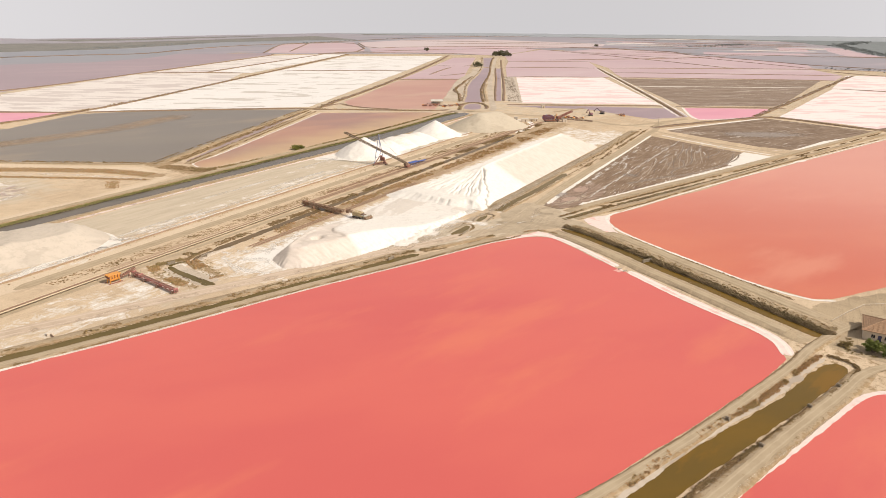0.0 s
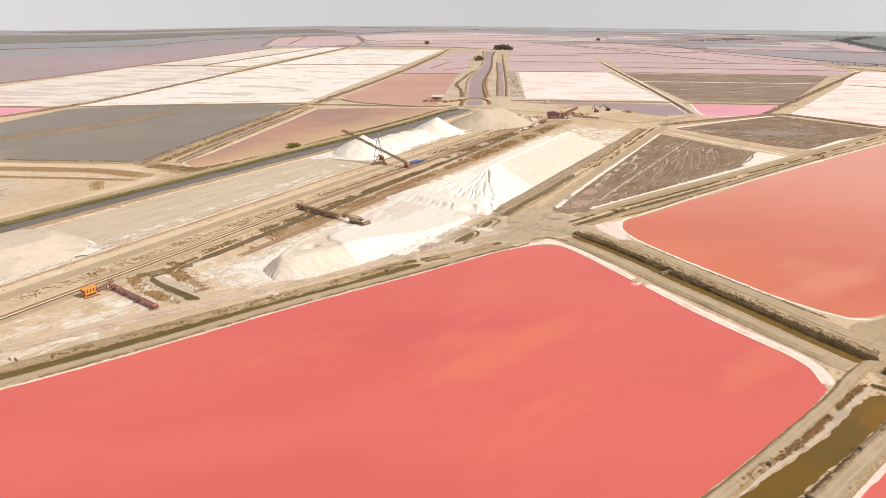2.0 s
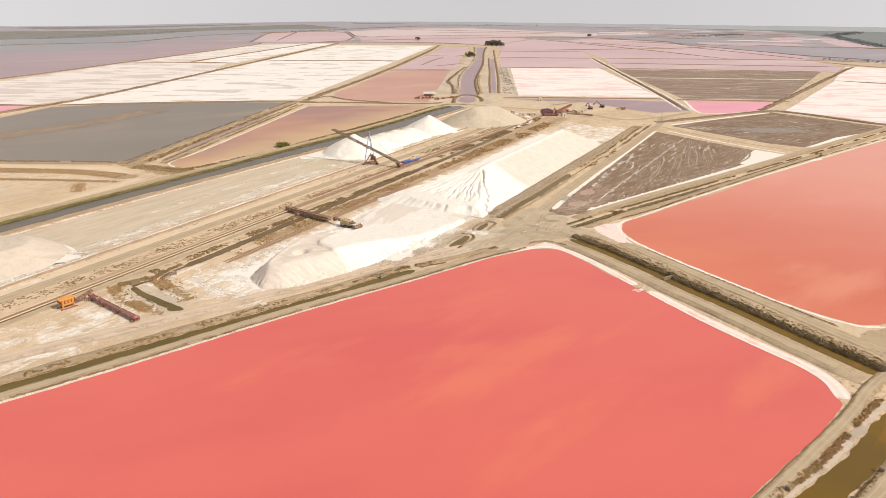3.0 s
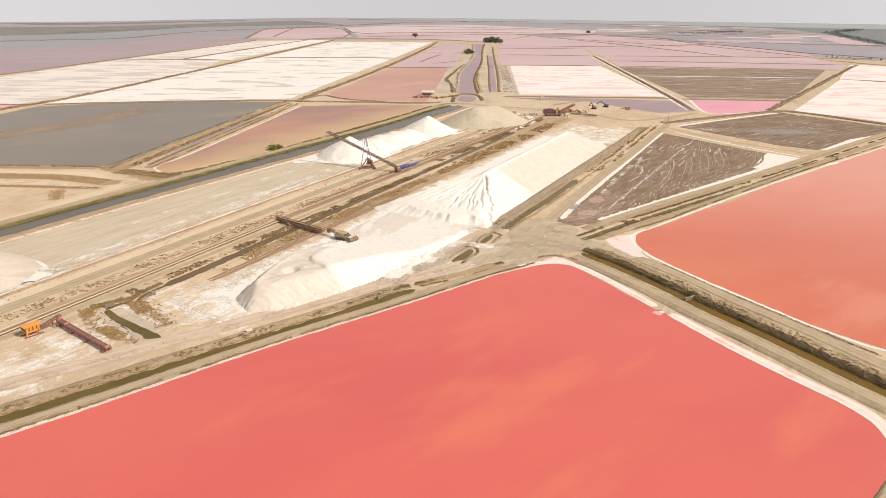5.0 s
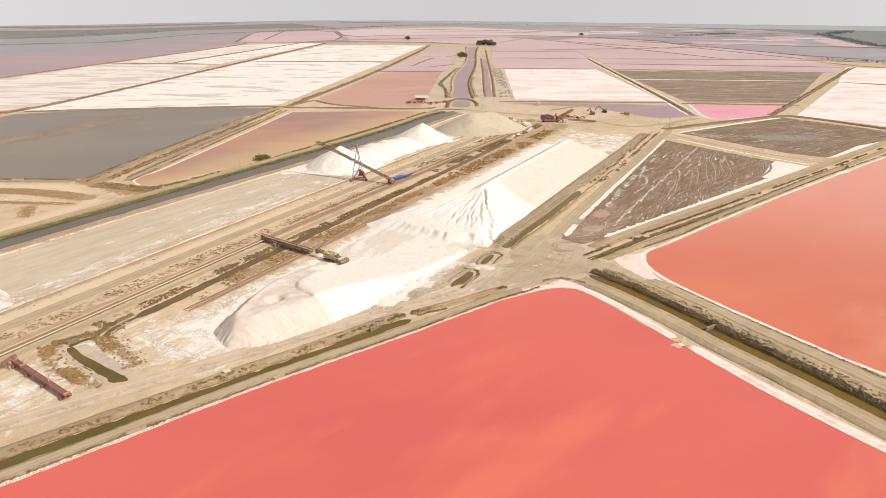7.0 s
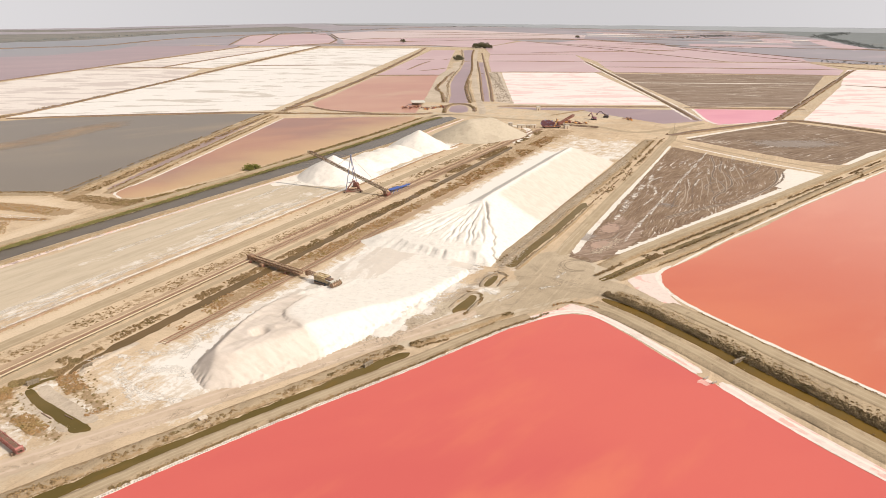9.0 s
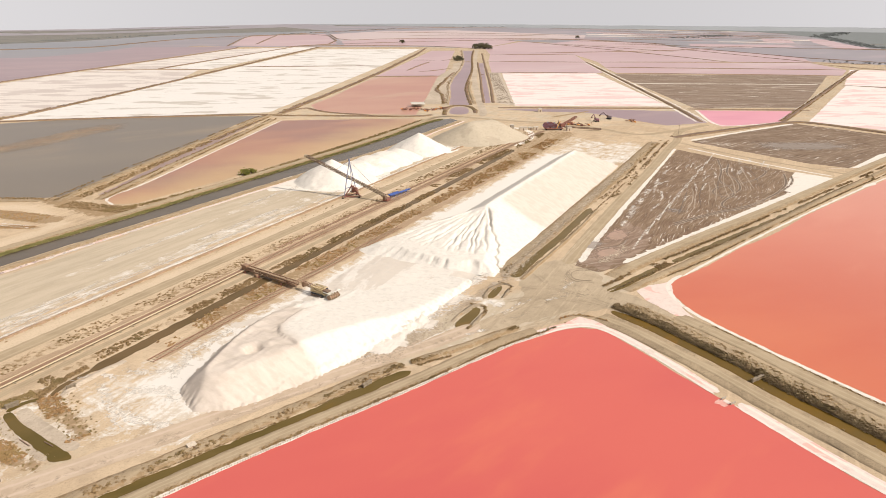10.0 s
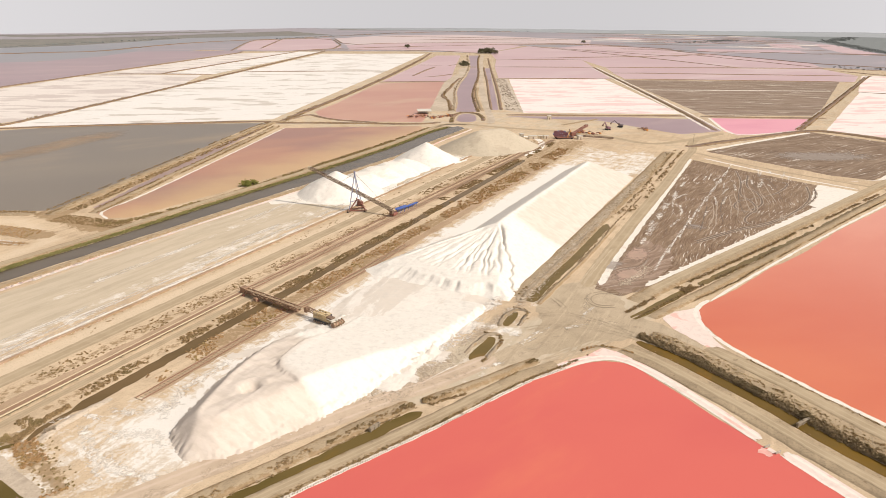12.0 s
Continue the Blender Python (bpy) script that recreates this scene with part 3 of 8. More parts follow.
def ground_sheet():
    xs = np.concatenate([[-4600, -3200, -2200, -1733, -1591, -1468, -1358, -1182, -915, -700], np.arange(-480, 421, 2.5), [600, 900, 1300, 2000, 3000, 4600]])
    ys = np.concatenate([[-900, -500, -250], np.arange(-80, 841, 2.5), [1000, 1300, 1800, 2500, 3400, 4850]])
    gx, gy = np.meshgrid(xs, ys)
    gy = np.minimum(gy, np.interp(gx, [-1733, -1591, -1468, -1358, -1182, -915, -700], [2852, 3002, 3244, 3624, 3986, 4569, 4850]))  # the sea shore
    u, v = 0.46 * gx + 0.888 * gy, 0.888 * gx - 0.46 * gy
    salt = np.maximum.reduce([
        0.92 * band(u, v, 184, 262, -197, -164, 16), 1.15 * band(u, v, 246, 560, -196, -143, 14),
        0.66 * band(u, v, 168, 240, -206, -160, 20),
        0.62 * band(u, v, 540, 640, -205, -120, 40),
        0.54 * band(u, v, 60, 185, -222, -178, 24),
        0.66 * near(gx, gy, [uv(110, -257.5), uv(300, -262.5), uv(560, -268)], 2.2, 5),
        0.56 * near(gx, gy, [uv(130, -262), uv(300, -268), uv(520, -274)], 5, 9),
        0.50 * near(gx, gy, [uv(230, -283), uv(330, -288), uv(460, -293)], 4, 8),
        0.58 * near(gx, gy, [uv(180, -311), uv(300, -312), uv(520, -312)], 1.5, 4),
        0.50 * band(u, v, 330, 480, -306, -272, 40),
        0.46 * band(u, v, 250, 330, -140, -118, 20),
        0.60 * near(gx, gy, [(-185, 292), (-160, 285), (-147, 270), (-150, 250), (-165, 235)], 5, 10),
        0.62 * near(gx, gy, [uv(192, -206), uv(199, -195), uv(203, -186)], 2, 5),
        0.66 * near(gx, gy, [uv(180, -178), uv(187, -164), uv(208, -154), uv(240, -146)], 3, 5),
        0.62 * near(gx, gy, [(25.6, 308), (29.8, 314.8), (33.8, 320.3)], 1.2, 3),
        0.52 * near(gx, gy, [(40.8, 318.8), (45.5, 321.3)], 0.8, 3),
        0.85 * near(gx, gy, [(8, 322), (15, 320), (23, 315)], 2.5, 5),
        0.56 * soft(34 - np.hypot(gx + 275, gy - 362), 24)])
    grey = np.maximum.reduce([0.62 * soft(gy - 720, 60), 0.5 * soft(u - 640, 40), 0.95 * band(u, v, 120, 560, -307, -262, 8), 0.35 * band(u, v, 100, 640, -200, -110, 30), 0.75 * near(gx, gy, [(-10, 284), (30, 310), (60, 330), (56, 350)], 16, 12), 0.5 * band(u, v, 50, 190, -215, -165, 30), 0.75 * soft(60 - np.hypot(gx + 280, gy - 360), 40)])
    pale = np.maximum.reduce([
        0.8 * band(u, v, 100, 640, -253, -239, 6),
        0.4 * soft(50 - np.hypot((gx + 236) * 0.9, gy - 352), 40),
        0.8 * near(gx, gy, [(-420, 436), (-300, 436), (-210, 434), (-180, 405), (-200, 350), (-260, 240)], 7, 12),
        0.5 * near(gx, gy, [(0, 288), (30, 313), (52, 328), (62, 336)], 10, 14), 0.7 * near(gx, gy, [(45, 325), (52, 345), (62, 372), (78, 404)], 3, 6),
        0.6 * near(gx, gy, [(-150, 172), (-60, 242), (0, 287)], 6, 10)])
    weed = np.maximum.reduce([
        0.42 * soft(gy - 1250, 200), 0.40 * soft(gx + gy - 1150, 150),
        0.52 * band(u, v, 150, 660, -238, -232, 4), 0.85 * near(gx, gy, [(-196, 450), (-186, 530), (-170, 660), (-160, 745)], 4, 4), 0.8 * near(gx, gy, [(-179, 455), (-172, 536), (-150, 736)], 2.5, 3),0.42 * near(gx, gy, [(20, 80), (120, 165), (150, 200)], 22, 12),
        0.5 * band(u, v, 186, 660, -220.5, -215.5, 3),
        0.70 * band(u, v, 230, 660, -211, -203, 4),
        0.55 * band(u, v, 440, 660, -225, -196, 10),
        0.75 * near(gx, gy, [(-108, 256.5), (-116, 250), (-117, 244), (-113, 236), (-101, 227), (-92, 224)], 2.2, 3),
        0.75 * near(gx, gy, [(-106, 252.5), (-100, 247.5), (-93, 242), (-88, 236)], 2.4, 3),
        0.85 * near(gx, gy, [(-330, 420), (-280, 424), (-247.5, 423.5), (-230, 424.5), (-212, 420.5), (-188.6, 413)], 6.5, 4),
        0.85 * near(gx, gy, [(-320, 402), (-219.8, 402), (-190, 400.5)], 2.8, 3),
        0.80 * near(gx, gy, [(-208, 395), (-204, 386), (-200, 377)], 2.6, 4),
        0.9 * near(gx, gy, [(-194, 440), (-175, 435), (-152, 428)], 6.0, 5),
        0.85 * near(gx, gy, [(-410, 449), (-300, 446), (-212, 449)], 2.0, 4),
        0.75 * near(gx, gy, [(-205, 447), (-186, 436), (-170, 424), (-158, 426)], 6, 6),
        0.70 * near(gx, gy, [(-168, 432), (-152, 444), (-123, 494), (-102, 541), (-73, 600), (-36, 676), (-10, 735)], 3, 5),
        0.55 * near(gx, gy, [uv(150, -252), uv(300, -254), uv(560, -259)], 1.0, 3),
        0.55 * near(gx, gy, [uv(150, -313), uv(300, -314.5), uv(540, -314)], 1.0, 3)])
    verts = np.stack([gx, gy, np.zeros_like(gx)], -1).reshape(-1, 3)
    k = len(xs)
    i = (np.arange(len(ys) - 1)[:, None] * k + np.arange(k - 1)[None, :]).reshape(-1)
    faces = np.stack([i, i + 1, i + k + 1, i + k], 1)
    me = mesh_of("ground", verts.tolist(), faces.tolist(), SAND)
    for key, val in (("salt", salt), ("grey", grey), ("weed", weed), ("pale", pale)):
        me.attributes.new(key, "FLOAT", "POINT").data.foreach_set("value", val.reshape(-1).astype(np.float32))
    return structure(new("ground", me), "pale beige salt-marsh silt with white salt bloom", "ground")


ground_sheet()
W = 0.05  # water level

# ---- the near ponds ----
PINK_TOP = [(-400, -80), (-260, 42), (-123, 159.5), (-97, 180.5), (-72, 203), (-55, 218.5), (-36, 234.5), (-14, 252), (0, 263.7), (16.3, 278), (25.3, 285.3), (34.8, 291)]
pink_outline = PINK_TOP + [(42, 294.8), (48, 296), (53, 295.2), (56.8, 292), (64.5, 277.5), (72.4, 262), (77, 253.6), (80, 249.5), (87.8, 233.5), (93.5, 221.5), (104.5, 203.5), (110.8, 193.5), (113.6, 184), (112, 174.5), (98.5, 160.3), (88.6, 152), (64, 131), (36, 108), (-60, 25), (-190, -85)]
sheet("pond", pink_outline, W, BRINE, "vivid pink brine pond, flat and opaque", "pond", 3, 0.35, 0.15)
CRUST_LINE = [(31, 290.5), (40, 296.6), (49, 299), (55.2, 297), (60, 290.5), (65.8, 281), (73.8, 264.5), (77.8, 256)]
CRUST_LINE2 = [(81.3, 250.5), (88.8, 235.5), (95, 223.5), (105.6, 206), (112.4, 196), (115.6, 186.5), (114, 177)]
for line, wd in ((CRUST_LINE, 3.6), (CRUST_LINE2, 4.4)):
    strip("salt_crust", line, wd, W + 0.02, CRUST, "pinkish white salt crust along the pond shore", "salt crust", step=1.0, amp=0.22, scale=0.1)
    strip("salt_crust", offset(chaikin(line, 2), 0.40 * wd), 0.9, W + 0.03, CRUST_WHITE, "white foam-like salt line at the water", "salt crust", step=0.8, amp=0.2, rounding=0)
    strip("salt_crust", offset(chaikin(line, 2), -0.18 * wd), 1.0, W + 0.03, CRUST_WHITE, "white salt band on the pink crust", "salt crust", step=0.8, amp=0.3, rounding=0)
strip("salt_crust", offset(PINK_TOP[1:], -0.5), 1.5, W + 0.02, CRUST_WHITE, "thin white salt line at the pond edge", "salt crust", step=1.5, amp=0.25)
sheet("salt_crust", [(36, 294), (49.5, 305), (59, 297.5), (50, 297), (44, 297)], W + 0.012, CRUST, "pink-stained salt flat in the pond corner", "salt crust", 1.5, 0.4, 0.3)

orange_outline = [(90, 333), (95, 339), (114, 355), (137, 377), (163, 398), (196, 430), (268, 492), (405, 608), (520, 700), (460, 480), (330, 330), (180, 237), (152, 224), (144, 224.5), (128, 240.5), (119, 256.5), (109.3, 272.5), (101.5, 287), (95.5, 298), (90.5, 310.5), (88.8, 323)]
sheet("pond", orange_outline, W, BRINE_ORANGE, "orange-red brine pond with paler gleams painted in its colour", "pond", 3, 0.4, 0.12)
strip("salt_crust", [(99, 344), (92, 337.5), (87.6, 328), (88.8, 312), (94.6, 298), (100.6, 287), (108.4, 272.5), (118, 256.3), (128, 239), (143, 222.8), (153, 222.4)], 1.6, W + 0.02, CRUST_WHITE, "white salt rim round the orange pond", "salt crust", step=1.2, amp=0.4)
sheet("salt_crust", [(82, 333), (76, 328), (77, 319), (83, 307), (90, 297), (88, 312), (89, 324), (92, 337)], W + 0.012, CRUST, "pale pink salt flat in the pond corner", "salt crust", 1.5, 0.5, 0.3)
strip("salt_crust", [(99, 343), (135, 377), (196, 432), (268, 494), (405, 610)], 1.3, W + 0.02, CRUST_WHITE, "thin white salt line at the pond edge", "salt crust", step=2.5, amp=0.35)
sheet("salt_crust", [(262, 489), (268, 497), (284, 508), (276, 498)], W + 0.024, CRUST_WHITE, "white salt patch at the pond edge", "salt crust", 1.5, 0.4, 0.3)

sheet("pond", [(-70, -20), (70, 109), (95, 129), (115, 146), (126, 154), (134, 155), (170, 130), (230, 60), (150, -60)], W, BRINE, "vivid pink brine pond beside the amber canal", "pond", 3, 0.3, 0.15)
strip("salt_crust", offset([(40, 84), (69, 110), (95, 131), (115, 148), (126, 156), (137, 157)], 1.2), 1.8, W + 0.02, CRUST, "pinkish white salt crust along the pond shore", "salt crust", step=1.2, amp=0.35)

# ---- canals and ditches near by ----
sheet("canal_water", [(-90, -10), (46, 108), (60, 121), (75, 133), (89, 143), (105, 156), (117, 168), (125, 173), (129, 170), (126, 165), (108, 150), (87, 133), (66, 116), (57, 108), (-80, -12)], W, AMBER, "murky amber canal water with algae", "canal", 2, 0.7, 0.2, 1)
MID_CANAL = [(61.8, 309.5), (71, 298), (79.3, 284), (86.3, 272.4), (91, 263.3), (95.6, 254), (108.3, 233), (119.3, 212), (128, 197), (131.5, 191)]
strip("canal_water", MID_CANAL, 4.6, W, AMBER, "brown still water of a straight canal", "canal", amp=0.4)
DITCH_ONE = [(-250, 70), (-125, 167.5), (-104, 185.5), (-87, 200), (-72, 212.8), (-56, 226.5), (-44, 236.3), (-28, 250), (-15, 262), (-8, 267.5)]
strip("ditch_water", DITCH_ONE, 3.8, W, DITCH, "dark green water of a narrow ditch", "ditch", amp=0.7)
strip("ditch_water", [(65, 327), (70, 331), (86, 346), (94, 353)], 3.6, W, DITCH_BROWN, "dark ditch water below a bank", "ditch", amp=0.5)
strip("ditch_water", [(101, 359), (142, 394), (174, 420), (240, 480), (283, 517)], 3.4, W, DITCH_BROWN, "dark ditch water below a bank", "ditch", amp=0.8)
strip("ditch_water", [(30.6, 341), (34, 348), (44, 366), (60, 394), (84, 440)], 4.6, W, DITCH_BROWN, "olive green ditch water beside the salt heap", "ditch", amp=0.6)
sheet("ditch_water", [(18.6, 321.3), (20, 319.6), (22.8, 323.1), (25.2, 330), (25, 332.3), (22.9, 331), (20.4, 326.4)], W, DITCH_BROWN, "small dark green pool in the yard", "ditch", 1, 0.3, 0.4, 1)
sheet("ditch_water", [(5.6, 298.7), (6.3, 294.6), (8.8, 295.6), (11.7, 300.6), (14.7, 306.5), (15.6, 311.3), (13.4, 312.5), (10.6, 307.4), (7.6, 302.3)], W, DITCH_BROWN, "small dark green pool beside the road", "ditch", 1, 0.3, 0.4, 1)
sheet("ditch_water", [(-112.4, 244.6), (-110.6, 246.6), (-105.8, 241.2), (-100.3, 237.9), (-95.7, 234.9), (-89.4, 230.6), (-85.3, 227.1), (-87.1, 226.1), (-90.1, 225.3), (-92.1, 227.6), (-97.9, 231.9), (-103.8, 236.3), (-108.7, 240.7)], W, DITCH, "dark green pool between pale mud banks", "ditch", 1, 0.25, 0.4, 1)
for pts, wd in (([(-108.8, 247.4), (-105.6, 244.0), (-100.6, 240.2), (-94.4, 236.0), (-86.6, 230.4)], 3.6), ([(-113, 243.4), (-108.6, 238.9), (-102.8, 234.4), (-96.4, 229.8), (-91.4, 226.2)], 2.0)):
    strip("mud_bank", pts, wd, W + 0.006, COLLAR, "pale drying mud rim of the pool", "mud", step=0.8, amp=0.4)
strip("ditch_water", [(-112, 246), (-110.3, 250), (-106.4, 252.7)], 1.6, W + 0.01, DITCH, "thin dark inlet of the pool", "ditch", step=0.8, amp=0.3)
strip("ditch_water", [uv(177, -209.5), uv(181, -211.4), uv(187, -211.8), uv(194, -211.7)], 1.6, W, BROWN_DITCH, "narrow muddy end of the ditch", "ditch", amp=0.3, step=0.8)
dyke("bank", [uv(178, -206.4), uv(183, -208.6), uv(190, -209), uv(200, -208.4)], 0.8, 2.8, 0.5, COLLAR, "pale mud thrown up at the ditch end", "bank", step=0.9, amp=0.5, flank=0.2)
strip("ditch_water", [uv(190, -211.6), uv(240, -212.8), uv(280, -213.8), uv(320, -215), uv(360, -216), uv(420, -217), uv(500, -219), uv(560, -221)], 4.4, W, BROWN_DITCH, "brown water of the ditch between the conveyors", "ditch", amp=0.5)
smear([uv(172, -208), uv(182, -211), uv(192, -212.5), uv(202, -213)], 6.0, W - 0.012, GREY_FILM, "drying grey mud at the ditch end", "ditch mud", 1.0)
BIG_L = [(-330, 60), (-232, 262), (-179, 367), (-154, 412), (-121, 478), (-70, 574), (-35, 647), (-6, 719), (10, 745)]
BIG_R = [(-318, 60), (-222, 258), (-171, 357), (-148, 400), (-115, 461), (-66, 549), (-32, 611), (-4, 678), (12, 712), (24, 740)]
sheet("canal_water", BIG_L + [(18, 752)] + BIG_R[::-1], W, CANAL, "dark brown-grey water of a broad canal", "canal", 4, 0.7, 0.1)

# ---- banks and dykes near by ----
dyke("dyke", offset(PINK_TOP[1:], -3.5), 3.4, 5.4, 0.45, DYKE, "sandy dyke with a worn track between pond and ditch", flank=0.4)
dyke("dyke", offset(DITCH_ONE, -5.0), 3.0, 5.6, 0.5, DYKE, "low scrubby bank along the ditch")
dyke("dyke", offset(MID_CANAL, 6.9), 7.4, 9.0, 0.4, DYKE, "grey silt dyke with a track along the pond", flank=0.15)
dyke("dyke", offset(MID_CANAL, -7.4), 7.0, 9.8, 0.6, DYKE, "scrub-covered bank along the canal", flank=0.5)
dyke("dyke", offset(MID_CANAL[1:], -14.9), 6.2, 7.8, 0.35, DYKE, "pale gravel dyke with a straight track", flank=0.15)
AMBER_WEST = [(-90, 12), (40, 109), (73, 136), (95, 156), (112, 171), (124, 184), (138, 195)]
AMBER_EAST = [(-60, 0), (64, 106), (94, 133), (118, 153), (134, 168)]
dyke("dyke", offset(AMBER_WEST, 0.8), 3.2, 4.8, 0.5, DYKE, "sandy dyke with a two-wheel track")
dyke("dyke", offset(AMBER_EAST, -0.5), 5.0, 7.0, 0.5, DYKE, "broad sandy dyke beside the amber canal")
dyke("dyke", [(72, 328), (91, 344), (140, 387), (200, 441), (284, 517), (430, 646)], 2.6, 5.0, 0.6, DYKE, "narrow scrubby bank along the orange pond")
dyke("dyke", [(70, 342), (93, 364), (130, 396), (175, 434), (240, 492), (283, 531), (438, 668)], 5.0, 8.0, 0.55, DYKE, "straight sandy dyke carrying a road")
dyke("dyke", offset([(31, 343), (44, 366), (60, 394), (84, 440), (125, 516), (186, 634)], -6.0), 5.0, 9.0, 0.6, DYKE, "lumpy grey bank between the heap and the ditch")
dyke("dyke", offset(BIG_L[1:], -6.6), 5.0, 8.5, 0.8, DYKE, "sandy bank with a track along the broad canal")
dyke("dyke", offset(BIG_R[1:], 3.4), 2.0, 5.5, 0.6, DYKE, "low silty bank along the canal")
strip("salt_crust", [tuple(p) for p in offset(BIG_R[1:], 7.2)], 2.2, 0.05, CRUST, "pale pink salt line along the canal bank", "salt crust", step=2.5, amp=0.7)

for pts in ([(17.8, 320), (17.6, 323), (20.4, 329), (23.4, 333), (27, 334.2), (29.5, 331)], [(27.8, 329.5), (26.4, 325), (24, 320.5)], [(5, 300.5), (8.8, 307.6), (12.2, 313), (16, 314.6), (17.6, 312.5)], [(16.8, 308.5), (14, 302), (10.6, 295.5)]):
    dyke("bank", pts, 0.5, 2.0, 0.5, CLOD, "dark crumbled spoil round a small pool", "bank", step=0.7, amp=0.7, flank=0.5)
dyke("bank", [(27.5, 341), (32.5, 352), (41, 368), (56, 396), (80, 442)], 0.9, 2.8, 0.75, CLOD, "dark lumpy spoil along the green ditch", "bank", step=1.2, amp=0.7)
dyke("bank", [(33.5, 338.5), (37.6, 345.5), (48, 364.5), (64, 392), (87.5, 438)], 0.7, 2.2, 0.5, DYKE, "low edge of the road along the ditch", "bank", step=1.2, amp=0.4)
sheet("packed_earth", [(-4, 286), (14, 300), (26, 312), (33, 322), (31, 336), (40, 352), (52, 362), (60, 356), (66, 345), (66, 331), (78, 318), (84, 304), (74, 300), (64, 314), (56, 309.5), (48, 310), (36, 303), (20, 294)], 0.025, EARTH, "packed grey-brown earth of the road junction", "bare earth", 2, 1.6, 0.15, 1)
sheet("packed_earth", [(128, 186), (140, 174), (165, 162), (200, 160), (210, 190), (212, 236), (178, 232), (150, 222), (136, 212)], 0.03, DYKE, "bare brown packed earth round the house", "bare earth", 3, 1.5, 0.1, 1)

# ---- tracks: worn wheel lines on the dykes and roads through the yard ----
def track_material(name, gain=1.0):
    n = Nodes(name)

    def tint(r, g, b):
        return (r * gain, g * gain, b * gain * gain ** 0.5)
    a = n.math("ABSOLUTE", n.attr("across"))
    rut = n.math("SUBTRACT", 1.0, n.math("MULTIPLY", n.math("ABSOLUTE", n.math("SUBTRACT", a, 0.5)), 4.0))
    rut = n.math("ADD", rut, n.math("MULTIPLY", n.math("SUBTRACT", n.noise(0.5, 5, 0.65), 0.5), 1.6))
    c = n.mix(n.step(n.noise(0.12, 6, 0.65), 0.35, 0.7), tint(0.405, 0.32, 0.215), tint(0.335, 0.26, 0.17))
    c = n.mix(n.step(rut, 0.2, 0.9, 0, 0.75), c, tint(0.445, 0.355, 0.25))
    c = n.mix(n.step(n.noise(3, 4, 0.7), 0.45, 0.8, 0, 0.35), c, tint(0.30, 0.24, 0.16))
    n.bump(n.noise(0.8, 6, 0.7), 0.4, 0.2)
    return n.done(c, 0.95, spec=0.06)


TRACK = track_material("worn_track")
TRACK_PALE = track_material("salt_dusted_track", 1.26)


track_count = []


def track(pts, width, z, label, rounding=2, mat=TRACK):
    track_count.append(label)
    z += 0.002 * len(track_count) - (0.03 if z > 0.2 else 0)
    low = 0.05 + 0.002 * len(track_count)
    me = strip_mesh("track", chaikin(pts, rounding), width / 2, z, mat, 2.0, 0.35, 0.3)
    rows = len(me.vertices) // 3
    for i, vert in enumerate(me.vertices):  # the ends come down to the ground
        f = min(1.0, (i // 3) / 7, (rows - 1 - i // 3) / 7)
        vert.co.z = min(z, low) + (z - min(z, low)) * f + (0.004 if i % 3 == 1 else 0)
    vals = np.tile([-1.0, 0.0, 1.0], rows).astype(np.float32)
    me.attributes.new("across", "FLOAT", "POINT").data.foreach_set("value", vals)
    structure(new("track", me), label, "dirt road")


track(offset(PINK_TOP[1:-1], -3.6), 2.4, 0.52, "pale dirt track on top of a dyke")
track([tuple(p) for p in offset(AMBER_WEST, 0.8)] + [(162, 208), (200, 222)], 2.5, 0.57, "dirt track with two wheel lines")
track([tuple(p) for p in offset(AMBER_EAST, -0.6)] + [(150, 172), (190, 160)], 3.2, 0.57, "broad dirt track beside the canal")
track(offset(MID_CANAL[1:], -14.8), 4.6, 0.42, "straight pale track between scrub and pond")
track(offset(MID_CANAL, 6.6), 3.4, 0.47, "faint track on a grey silt dyke")
track([(-260, 86), (-132, 187), (-114, 201), (-92, 217), (-62, 240), (-42, 256), (-22, 271), (1, 287), (14, 298)], 7.0, 0.06, "wide pale haul road along the ditch", mat=TRACK_PALE)
track([(72, 345), (94, 366), (130, 398), (175, 436), (240, 494), (283, 532), (438, 668)], 4.0, 0.62, "sandy road on a straight dyke")
track([(55, 356), (62, 372), (78, 404), (105, 457), (148, 538), (190, 622), (205, 648), (217, 690), (262, 730)], 6.5, 0.07, "broad sandy road past the mud field")
track([tuple(p) for p in offset(BIG_L[1:-1], -6.8)] + [(4, 764), (30, 762)], 3.4, 0.86, "pale track on the canal bank")
strip("track", [(50, 770), (54, 800), (54, 860), (60, 1029), (68, 1186), (76, 1300), (88, 1480), (108, 1764), (122, 1940)], 7.5, 0.09, COLLAR, "wide pale dirt road between two canals", "dirt road", step=6, amp=0.6)
track([(261, 729), (216, 691), (174, 664), (149, 709), (110, 730), (60, 745), (20, 770)], 7, 0.07, "dusty road through the works yard")
track([(198, 640), (228, 580), (268, 534), (280, 520)], 3.0, 0.07, "narrow road between two mud fields")
track(offset([uv(60, -222), uv(200, -222), uv(330, -223)], 0), 2.6, 0.05, "faint track beside the conveyor")
track([uv(120, -242), uv(300, -244), uv(480, -246), uv(620, -249)], 6.0, 0.05, "smooth dirt strip between conveyor and kerb")

